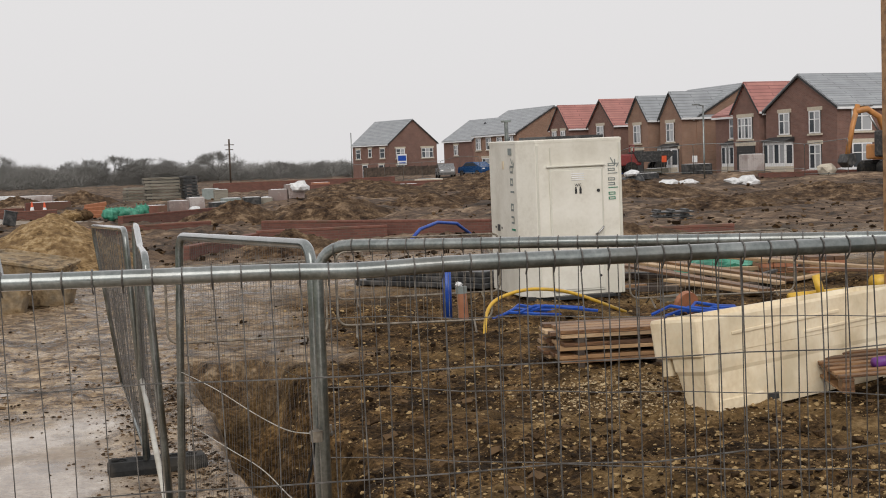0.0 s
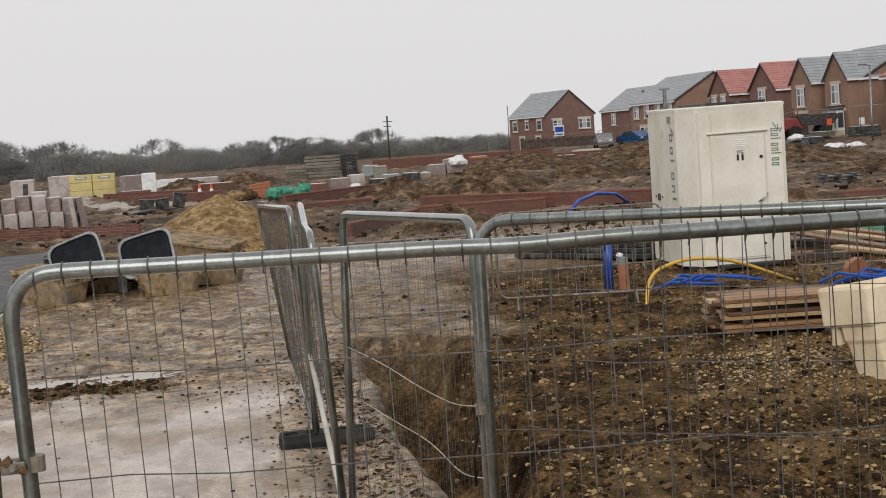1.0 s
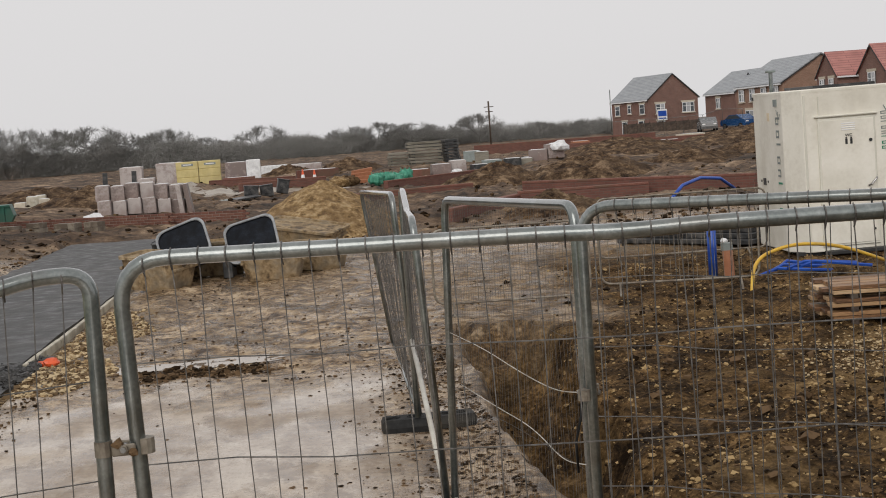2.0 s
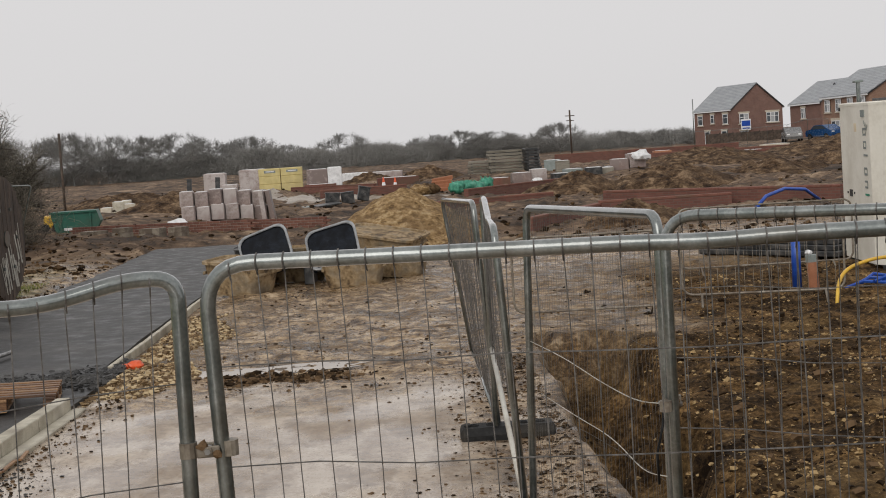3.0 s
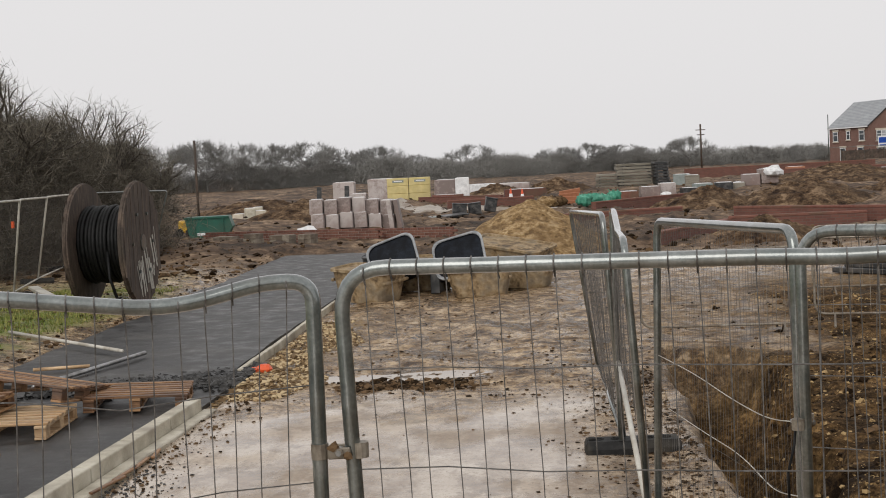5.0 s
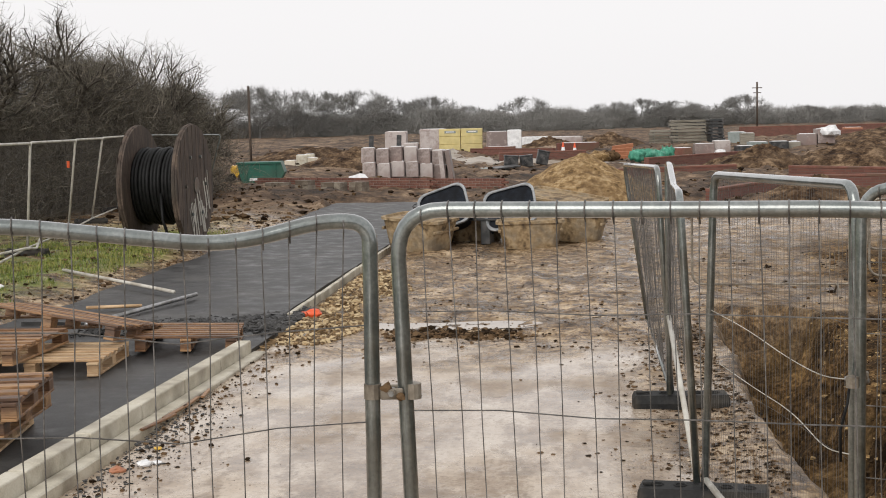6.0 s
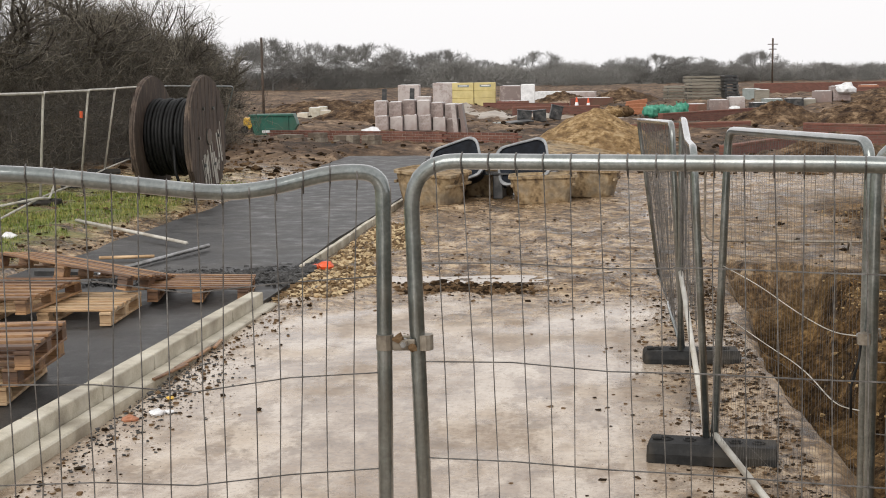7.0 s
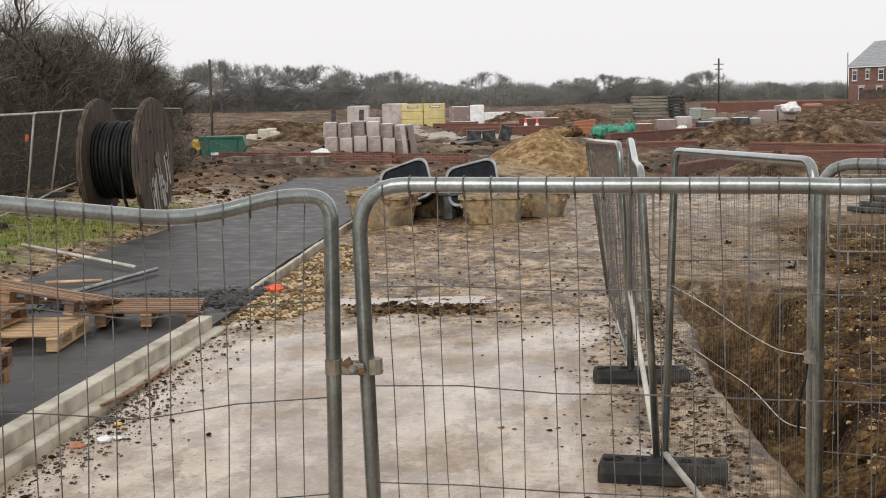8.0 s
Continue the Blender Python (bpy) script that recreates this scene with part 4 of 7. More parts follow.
# each house: plan of the middle of its near gable end
house(49.9, 186.6, 18, -0.3, 8.2, 10.0, 5.1, 3.3, BRICK_RED, ROOF_GREY, "detached red-brick house with a grey tiled roof and sales board",
      front=((-2.2, 3.0, 1.5, 1.4, 2), (2.4, 3.0, 2.0, 1.4, 3), (-2.2, 0.4, 1.3, 1.6, 2)),
      side=((-1, 1.6, 3.1, 1.3, 1.4, 1), (-1, 5.0, 3.3, 0.9, 1.2, 1), (-1, 8.3, 3.1, 1.3, 1.4, 1), (-1, 2.0, 0.4, 1.4, 1.8, 1), (-1, 6.5, 0.3, 1.4, 1.9, 1)))
house(56.0, 165.5, 8, -0.2, 8.0, 9.0, 4.9, 2.6, BRICK_RED, ROOF_GREY, "red-brick house with a grey tiled roof behind a car", side=((-1, 5, 3.0, 1.2, 1.3, 2),),
      wings=((-1.0, 2.0, -90, 6.0, 5.0, 4.9, 2.2, ()),))
house(50.4, 131.5, 6, 0.25, 8.6, 11.0, 4.5, 2.55, BRICK_TAN, ROOF_GREY, "tan-brick house with a long pale grey tiled roof",
      side=((-1, 1.4, 2.9, 1.3, 1.3, 2), (-1, 4.2, 2.9, 1.3, 1.3, 2), (-1, 7.0, 2.9, 1.3, 1.3, 2), (-1, 9.7, 2.9, 1.3, 1.3, 2), (-1, 3.0, 0.5, 2.0, 1.5, 2), (-1, 7.8, 0.5, 2.0, 1.5, 2)))
GABLE = -90   # these front gables face the site
house(53.5, 119.5, 1, 0.3, 8.0, 8.6, 4.5, 2.2, BRICK_RED, ROOF_RED, "red-brick house with a red tiled front gable",
      side=((-1, 7.2, 3.0, 1.2, 1.4, 2),), wings=((-6.2, 2.6, GABLE, 4.8, 7.0, 4.5, 2.1, ((-1.1, 3.0, 1.1, 1.3, 2), (1.1, 3.0, 1.1, 1.3, 2))),))
house(54.0, 110.6, 1, 0.3, 8.0, 8.4, 4.5, 2.35, BRICK_RED, ROOF_RED, "red-brick house with a steep red tiled front gable",
      side=((-1, 7.2, 3.0, 1.2, 1.4, 2),), wings=((-5.6, 3.8, GABLE, 5.6, 7.0, 4.5, 2.25, ((0.0, 3.0, 1.5, 1.5, 2),)),))
house(53.2, 96.5, 1, 0.3, 8.6, 9.4, 4.5, 2.5, BRICK_TAN, ROOF_GREY, "tan-brick house with two grey tiled front gables",
      side=((-1, 4.2, 3.2, 0.7, 1.0, 1),),
      wings=((-5.6, 1.9, GABLE, 3.7, 6.0, 4.6, 1.9, ((0, 2.7, 1.3, 1.5, 2), (0.2, 0.1, 2.2, 2.0, 2))), (-6.1, 6.9, GABLE, 3.7, 6.0, 4.6, 1.85, ((0, 2.7, 1.3, 1.5, 2),))))
house(53.0, 83.3, 1, 0.3, 8.8, 9.2, 4.4, 2.2, BRICK_RED, ROOF_RED, "red-brick house with red tiles and a garage",
      side=((-1, 6.2, 2.7, 1.5, 1.5, 2), (-1, 3.9, 2.8, 0.7, 1.4, 1)), wings=((-6.2, 1.6, GABLE, 3.5, 6.0, 4.5, 1.9, ((0, 2.6, 1.9, 1.5, 4),)),))
near_house = house(47.2, 78.4, -86.6, 0.3, 7.9, 12.0, 4.4, 2.1, BRICK_RED, ROOF_GREY, "large red-brick house with a grey tiled roof and bay window",
      front=((-1.7, 2.75, 1.2, 1.45, 2), (1.7, 2.75, 1.2, 1.45, 2), (1.7, 0.45, 1.25, 1.6, 2)), side=((1, 1.8, 2.8, 1.5, 1.5, 2), (1, 1.8, 0.45, 1.5, 1.6, 2)))
bay(near_house, pose(-2.1, 0, 0.75), 2.6, 1.55)


def porch(parent, m, w=1.0, h=2.05):
    d = part("door", boxed(w, 0.14, h, m), WHITE, parent, "white front door under a porch roof")
    part("door_leaf", boxed(w - 0.2, 0.05, h - 0.12, m @ pose(0, -0.08, 0.02)), DARK_GAP, d)
    part("porch_roof", boxed(w + 0.9, 0.9, 0.12, m @ pose(0, -0.45, h + 0.15, -8)), DARK_GAP, d)


def garage(parent, m, w=2.4, h=2.1):
    g = part("garage_door", boxed(w, 0.12, h, m), DARK_GAP, parent, "dark closed garage door")
    part("lintel", boxed(w + 0.3, 0.14, 0.25, m @ pose(0, -0.01, h)), STONE, g)
    for k in range(4):
        part("door_rib", boxed(w - 0.1, 0.03, 0.05, m @ pose(0, -0.075, 0.35 + 0.45 * k)), PLASTIC_DARK, g)


houses = [o for o in scene.objects if o.name.startswith("house")]
bay(houses[6], pose(-4.4, 6.0, 0.75, 0, 0, -90), 2.4, 1.5)
garage(houses[6], pose(-6.2, 1.6, 0.02, 0, 0, -90))
porch(houses[6], pose(-4.4, 3.9, 0.0, 0, 0, -90))
bay(houses[5], pose(-5.6, 1.9, 0.75, 0, 0, -90), 2.4, 1.5)
garage(houses[5], pose(-6.1, 6.9, 0.02, 0, 0, -90), 2.0)
garage(houses[4], pose(-5.6, 3.8, 0.02, 0, 0, -90))


# ---- trees ----
def bare_tree(name, height, spread, seed, twigs, twig_mat, label, twig_w=0.02, trunk_share=0.25, low=0.0):
    """A leafless tree: tapered trunk and limbs, and a crown of many fine twigs with an uneven outline."""
    rnd = random.Random(seed)
    root = thing(name, pose(0, 0, 0), label, "tree")
    wood = bmesh.new()
    tips = []

    def grow(p, d, ln, r, depth):
        q = p + d * ln
        bend = p.lerp(q, 0.5) + Vector((rnd.uniform(-1, 1), rnd.uniform(-1, 1), rnd.uniform(-0.3, 0.6))) * ln * 0.09
        tube(wood, [p, bend, q], r, 5 if depth < 2 else 3, taper=r * 0.62, caps=False)
        if depth >= 2:
            tips.append((bend, d, ln))
            tips.append((q, d, ln))
        if depth == 4:
            return
        for i in range(rnd.choice((2, 3, 3, 4)) if depth else 6):
            tilt = rnd.uniform(0.35, 0.95) if depth else rnd.uniform(0.2, 1.15)
            az = rnd.uniform(0, 6.283)
            side = d.orthogonal().normalized()
            side.rotate(Matrix.Rotation(az, 3, d))
            nd = (d * math.cos(tilt) + side * math.sin(tilt) * spread)
            nd.z += 0.12
            grow(q if i or not depth else bend, nd.normalized(), ln * rnd.uniform(0.58, 0.85), r * 0.58, depth + 1)

    grow(Vector((0, 0, -0.2)), Vector((rnd.uniform(-0.05, 0.05), rnd.uniform(-0.05, 0.05), 1)).normalized(), height * trunk_share, height * 0.022, 0)
    part("trunk", wood, BARK if twig_mat is TWIG_NEAR else twig_mat, root)
    verts, faces = [], []
    for i in range(twigs):
        p, d, ln = tips[rnd.randrange(len(tips))]
        p = p + Vector((rnd.gauss(0, 1), rnd.gauss(0, 1), rnd.gauss(0, 1))) * ln * 0.22
        if p.z < low:
            continue
        t = Vector((rnd.gauss(0, 1), rnd.gauss(0, 1), rnd.gauss(0.35, 0.8))).normalized()
        t = (t + d * 0.6).normalized() * ln * rnd.uniform(0.3, 0.95)
        side = t.cross(Vector((rnd.gauss(0, 1), rnd.gauss(0, 1), rnd.gauss(0, 1)))).normalized() * twig_w * rnd.uniform(0.5, 1.3)
        m = p + t * 0.55 + Vector((rnd.gauss(0, 1), rnd.gauss(0, 1), rnd.gauss(0, 1))) * ln * 0.07
        b = len(verts)
        verts += [p - side, p + side, m + side * 0.7, m - side * 0.7, p + t]
        faces += [(b, b + 1, b + 2, b + 3), (b + 3, b + 2, b + 4)]
    crown = new("crown", raw_mesh("crown", [tuple(v) for v in verts], faces, twig_mat))
    crown.parent = root
    return root


def winter_tree(seed, twigs=17000):
    """A leafless tree of unit height and half-width: limbs fan out of a short trunk into a dome of fine twigs."""
    r = random.Random(seed)
    root = thing("tree", pose(0, 0, 0), "leafless winter tree on the far field edge", "tree", "far trees")
    wood = bmesh.new()

    def dome(az, el, k):
        return Vector((math.cos(az) * math.cos(el) * k, math.sin(az) * math.cos(el) * k, 0.54 + 0.46 * math.sin(el) * k))

    tube(wood, [(0, 0, -0.05), (0.01, 0, 0.14), (0.0, 0.01, 0.36)], 0.022, 6, taper=0.012, caps=False)
    sprays = []
    for i in range(12):
        az, el = i * 2.4 + r.uniform(-0.3, 0.3), math.asin(r.uniform(-0.45, 0.98))
        a = Vector((0, 0, r.uniform(0.12, 0.36)))
        b = dome(az, el, r.uniform(0.5, 0.68))
        m = a.lerp(b, 0.5) + Vector((r.uniform(-0.03, 0.03), r.uniform(-0.03, 0.03), -0.03))
        tube(wood, [a, m, b], 0.010, 4, taper=0.005, caps=False)
        for j in range(7):
            c = m.lerp(b, r.uniform(0.2, 1.0))
            az2, el2 = az + r.gauss(0, 0.38), el + r.gauss(0, 0.32)
            d = dome(az2, el2, r.uniform(0.8, 0.98))
            tube(wood, [c, c.lerp(d, 0.5) + Vector((0, 0, 0.015)), d], 0.0045, 3, taper=0.0018, caps=False)
            for k in range(6):
                e = c.lerp(d, r.uniform(0.25, 0.95))
                sprays.append((e, dome(az2 + r.gauss(0, 0.22), el2 + r.gauss(0, 0.2), r.uniform(0.86, 1.04))))
    part("trunk", wood, TWIG_HAZED, root)
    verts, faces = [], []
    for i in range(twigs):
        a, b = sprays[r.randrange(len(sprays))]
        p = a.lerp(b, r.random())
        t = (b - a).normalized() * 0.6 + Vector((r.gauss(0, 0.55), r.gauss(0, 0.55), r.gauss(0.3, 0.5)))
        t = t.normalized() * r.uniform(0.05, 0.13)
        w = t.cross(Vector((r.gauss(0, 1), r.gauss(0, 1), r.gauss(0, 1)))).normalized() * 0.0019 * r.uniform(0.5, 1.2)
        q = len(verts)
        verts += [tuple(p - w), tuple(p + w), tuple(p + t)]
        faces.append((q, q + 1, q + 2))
    crown = new("crown", raw_mesh("crown", verts, faces, TWIG_HAZED))
    crown.parent = root
    return root


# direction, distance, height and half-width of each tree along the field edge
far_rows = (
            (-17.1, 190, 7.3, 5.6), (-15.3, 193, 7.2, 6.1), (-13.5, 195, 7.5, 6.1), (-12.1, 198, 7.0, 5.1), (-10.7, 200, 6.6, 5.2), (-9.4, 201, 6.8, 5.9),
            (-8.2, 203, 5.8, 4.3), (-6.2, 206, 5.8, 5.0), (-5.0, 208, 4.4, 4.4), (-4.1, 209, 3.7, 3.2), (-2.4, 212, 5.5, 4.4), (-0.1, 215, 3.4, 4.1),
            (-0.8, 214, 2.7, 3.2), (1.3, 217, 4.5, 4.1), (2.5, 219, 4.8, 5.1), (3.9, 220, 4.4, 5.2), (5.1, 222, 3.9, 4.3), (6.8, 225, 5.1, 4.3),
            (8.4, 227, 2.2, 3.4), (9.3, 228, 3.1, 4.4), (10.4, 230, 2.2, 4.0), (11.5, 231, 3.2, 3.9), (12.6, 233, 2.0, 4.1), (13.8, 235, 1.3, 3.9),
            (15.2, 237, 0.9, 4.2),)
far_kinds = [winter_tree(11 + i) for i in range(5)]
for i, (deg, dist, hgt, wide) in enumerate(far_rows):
    ob = copy_thing(far_kinds[i % 5], pose(dist * math.sin(radians(deg)), dist * math.cos(radians(deg)), -0.3 + min(0.0, hgt - 4.2), 0, 0, 71 * i))   # land falls away behind the houses; low trees are sunk into the ground
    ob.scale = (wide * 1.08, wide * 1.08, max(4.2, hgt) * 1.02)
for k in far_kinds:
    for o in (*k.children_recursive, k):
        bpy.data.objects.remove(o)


def thicket(name, places, n, height, width, mat_, label, seed, low_share=0.5, tw=0.05, ln=1.2):
    """A dense tangle of thin stems along a line of places; nobody could count them."""
    r = random.Random(seed)
    verts, faces = [], []
    for i in range(n):
        s = r.random() * (len(places) - 1)
        k = int(s)
        a, b = Vector(places[k]), Vector(places[k + 1])
        c = a.lerp(b, s - k)
        hmax = height * (1 + c.z) * (0.72 + 0.35 * fbm(c.x, c.y, 0.25, seed) + 0.2 * fbm(c.x, c.y, 0.9, seed + 2))
        z = hmax * r.random() ** 0.8
        wdt = width * math.sqrt(max(0.05, 1 - (z / (hmax * 1.15)) ** 2))
        p = Vector((c.x + r.gauss(0, 0.45) * wdt, c.y + r.gauss(0, 0.45) * wdt, z - 0.3))
        t = Vector((r.gauss(0, 0.7), r.gauss(0, 0.7), r.gauss(0.55, 0.5))).normalized() * ln * r.uniform(0.5, 1.4)
        side = t.cross(Vector((r.gauss(0, 1), r.gauss(0, 1), r.gauss(0, 1)))).normalized() * tw * r.uniform(0.4, 1.2)
        m = p + t * 0.55 + Vector((r.gauss(0, 1), r.gauss(0, 1), r.gauss(0, 1))) * 0.08 * ln
        b0 = len(verts)
        verts += [tuple(v) for v in (p - side, p + side, m + side * 0.7, m - side * 0.7, p + t)]
        faces += [(b0, b0 + 1, b0 + 2, b0 + 3), (b0 + 3, b0 + 2, b0 + 4)]
    return tagged(new(name, raw_mesh(name, verts, faces, mat_)), label, "hedge", kind="stuff")


thicket("far_hedgerow", [(-85, 187, 0.0), (-40, 195, 0.0), (-18, 203, -0.05), (2, 214, -0.12), (24, 228, -0.2), (62, 262, -0.3)], 330000, 4.4, 3.2, TWIG_HEDGE_HAZED, "grey-brown winter hedgerow along the far field", 3, tw=0.016, ln=0.8)
thicket("hedge", [(-17, 16, 0), (-14.5, 22, 0), (-13.2, 27, 0), (-12.2, 32, 0), (-11.3, 35, -0.05), (-11.3, 37.2, -0.3)], 215000, 4.5, 1.8, TWIG_NEAR, "dark leafless hawthorn hedge behind the site fence", 8, tw=0.0048, ln=0.5)
for i, (x, y, hgt) in enumerate(((-15.0, 21, 6.6), (-14.0, 25, 6.9), (-13.2, 28.5, 6.0), (-12.4, 31.5, 5.3), (-11.2, 34.5, 4.2), (-16.5, 26, 8.0), (-11.0, 37.0, 3.3), (-12.0, 36.5, 4.6))):
    t = bare_tree("hedge_tree", hgt * 1.56, 1.0, 60 + i, 5200, TWIG_NEAR, "leafless dark hawthorn tree standing in the hedge", 0.006, 0.2)
    t.matrix_basis = pose(x, y, 0, 0, 0, 60 * i)


# ---- things on the site ----
def cable_reel():
    r = thing("cable_reel", pose(-7.06, 22.35, floor_at(-7.06, 22.35) - 0.05, 0, 0, -1), "weathered wooden cable drum wound with black cable", "cable reel")
    rad, half = 1.03, 0.46
    for s in (-1, 1):
        bm = bmesh.new()
        n = 48
        tube(bm, [(s * half - 0.045, 0, rad), (s * half + 0.045, 0, rad)], rad, n)
        part("flange", bm, WOOD_OLD, r)
        part("flange_rim", tubed([(s * half, rad * math.cos(a * 0.1309) * 1.0, rad + rad * math.sin(a * 0.1309)) for a in range(48)], 0.018, 6, closed=True), WOOD_OLD, r)
        for k in range(-4, 5):
            w = math.sqrt(max(0.02, rad ** 2 - (k * 0.22) ** 2)) * 0.98
            part("board_batten", boxed(0.012, 0.20, 2 * w, pose(s * (half + 0.047), k * 0.215, rad - w, random.uniform(-0.4, 0.4)), 0.003), WOOD_OLD, r)
        part("hub_plate", tubed([(s * (half + 0.05), 0, rad), (s * (half + 0.075), 0, rad)], 0.14, 12), STEEL_FLAT, r)
        for k in range(6):
            a = k * 1.047
            part("bolt", tubed([(s * (half + 0.05), 0.55 * math.cos(a), rad + 0.55 * math.sin(a)), (s * (half + 0.085), 0.55 * math.cos(a), rad + 0.55 * math.sin(a))], 0.03, 6), STEEL_FLAT, r)
    for k in range(26):
        y = random.uniform(-0.25, 0.8)
        low = rad - math.sqrt(rad ** 2 - y ** 2)
        z = low + random.uniform(0.08, 0.5)
        part("water_streak", boxed(0.004, random.uniform(0.012, 0.05), random.uniform(0.15, 0.6), pose(half + 0.056, y, z, random.uniform(8, 24))), PALE_TUBE, r, "pale scraped streak on the drum")
    part("core", tubed([(-half, 0, rad), (half, 0, rad)], 0.50, 24), WOOD_OLD, r)
    for j in range(13):
        x = -half + 0.085 + j * 0.0645
        rr = 0.62 + 0.015 * math.sin(j * 2.1)
        part("cable_turn", tubed([(x + 0.012 * math.sin(a * 0.4), rr * math.cos(a * 0.2244), rad + rr * math.sin(a * 0.2244)) for a in range(28)], 0.036, 6, closed=True), CABLE, r, smooth=True)
    part("cable_tail", tubed([(0.1, -0.62, rad - 0.1), (0.15, -0.72, 0.5), (0.25, -0.72, 0.16), (0.42, -0.45, 0.06)], 0.03, 6), CABLE, r, smooth=True)
    return r


cable_reel()


def tub(name, m, wx, wy, h, outer, inner, rim, label, wall=0.03):
    """A tapered open plastic tub with a folded rim and rounded corners."""
    t = thing(name, m, label, "tub", "mixing tubs")

    def ring(kx, ky, z, r=0.16, n=5):
        pts = []
        for cx, cy, a0 in ((1, 1, 0), (-1, 1, 90), (-1, -1, 180), (1, -1, 270)):
            for i in range(n):
                a = radians(a0 + 90 * i / (n - 1))
                pts.append((cx * (kx / 2 - r) + r * math.cos(a), cy * (ky / 2 - r) + r * math.sin(a), z))
        return pts

    part("shell", slab_mesh([ring(wx * 0.76, wy * 0.74, 0), ring(wx * 0.80, wy * 0.78, 0.06), ring(wx * 0.93, wy * 0.91, h - 0.08), ring(wx * 0.94, wy * 0.92, h - 0.02)], True), outer, t, smooth=False)
    bm = slab_mesh([ring(wx * 0.74, wy * 0.72, 0.07), ring(wx * 0.9, wy * 0.88, h - 0.03), ring(wx * 0.92, wy * 0.9, h + 0.004)], False)
    bm.faces.new([v for v in bm.verts][:20])
    bmesh.ops.reverse_faces(bm, faces=bm.faces)
    part("inside", bm, inner, t)
    part("rim", slab_mesh([ring(wx * 0.93, wy * 0.91, h - 0.035), ring(wx * 1.0, wy * 1.0, h - 0.03), ring(wx * 1.0, wy * 1.0, h + 0.012), ring(wx * 0.94, wy * 0.92, h + 0.02), ring(wx * 0.915, wy * 0.895, h + 0.006)], False), rim, t)
    for s in (-1, 1):
        part("rib", boxed(0.05, wy * 0.86, 0.05, pose(s * wx * 0.44, 0, h * 0.62, 0, s * 8, 0), 0.01), outer, t)
    return t


tub("mixing_tub", pose(-2.62, 21.35, 0.02, 3, 4, -28), 1.12, 0.80, 0.52, TUB, TUB, TUB, "mortar-crusted tan mixing tub standing askew in mud")
tub("mixing_tub", pose(-1.85, 22.95, 0.02, 0, 0, 6), 1.1, 0.85, 0.55, TUB, TUB, TUB, "tan mortar tub behind another tub")
tub("mixing_tub", pose(-0.86, 21.7, 0.0, 0, -1, 2), 1.10, 0.80, 0.43, TUB, TUB, TUB, "mortar-splashed tan mixing tub on muddy ground")
tub("mixing_tub", pose(-0.12, 22.75, 0.0, 0, 2, -8), 1.0, 0.8, 0.45, TUB, TUB, TUB, "dull brown mortar tub beside the sand heap")
tub("black_tub", pose(-2.2, 22.5, 0.44, 62, -19, -6), 0.86, 0.74, 0.42, TUB_BLACK, TUB_BLACK, TUB_RIM, "black plastic tub tipped up on its edge")
tub("black_tub", pose(-1.12, 22.6, 0.40, 58, -14, -6), 0.88, 0.76, 0.42, TUB_BLACK, TUB_BLACK, TUB_RIM, "black plastic tub tipped up beside mortar tubs")
tub("wide_tub", pose(-0.42, 24.6, 0.2, 6, 9, -24), 1.5, 1.0, 0.45, TUB, TUB, TUB, "wide tan mortar tub in front of the sand heap")


for x, y, s in ((-2.75, 23.0, 0.3), (-2.55, 22.75, 0.26)):
    b = thing("drum", pose(x, y, 0.3, 8, -10, 20), "black plastic drum among mixing tubs", "drum")
    part("barrel", tubed([(0, 0, 0), (0, 0, 0.02), (0, 0, 0.28), (0, 0, 0.34)], 0.13, 14), PLASTIC_DARK, b)
    part("rim", tubed([(0.135 * math.cos(a * 0.45), 0.135 * math.sin(a * 0.45), 0.34) for a in range(14)], 0.012, 5, closed=True), PLASTIC_DARK, b)
support = thing("pallet", pose(-1.6, 22.6, 0.0, 0, 0, -4), "dark battered base under tipped tubs", "pallet")
for k in range(5):
    part("board", boxed(1.9, 0.13, 0.03, pose(0, -0.36 + 0.18 * k, 0.4 + 0.01 * (k % 2)), 0.004), PLASTIC_DARK, support)
for k in (-0.8, 0, 0.8):
    part("block", boxed(0.16, 0.8, 0.40, pose(k, 0, 0.0), 0.01), PLASTIC_DARK, support)


def heap(name, x, y, rx, ry, h, material, label, seed, cat="mound", rough=1.6):
    verts, faces = [], []
    n, m = 72, 34
    z0 = floor_at(x, y)
    for j in range(m + 1):
        r = j / m
        for i in range(n):
            a = 6.28318 * i / n
            rr = r * (1 + 0.12 * fbm(math.cos(a) * 1.5, math.sin(a) * 1.5, 1.0, seed))
            px_, py_ = rr * math.cos(a) * rx, rr * math.sin(a) * ry
            z = h * (1 - r) ** 1.08 * (1 - 0.10 * math.exp(-(r * 5) ** 2)) + rough * (0.10 * fbm(px_, py_, 1.1, seed + 1) + 0.05 * fbm(px_, py_, 4, seed + 2)) * (1 - r ** 3)
            verts.append((px_, py_, z - 0.25 * r ** 6))
    for j in range(m):
        for i in range(n):
            k = (i + 1) % n
            faces.append((j * n + i, (j + 1) * n + i, (j + 1) * n + k, j * n + k))
    ob = tagged(new(name, raw_mesh(name, verts, faces, material)), label, cat)
    ob.matrix_basis = pose(x, y, z0)
    return ob


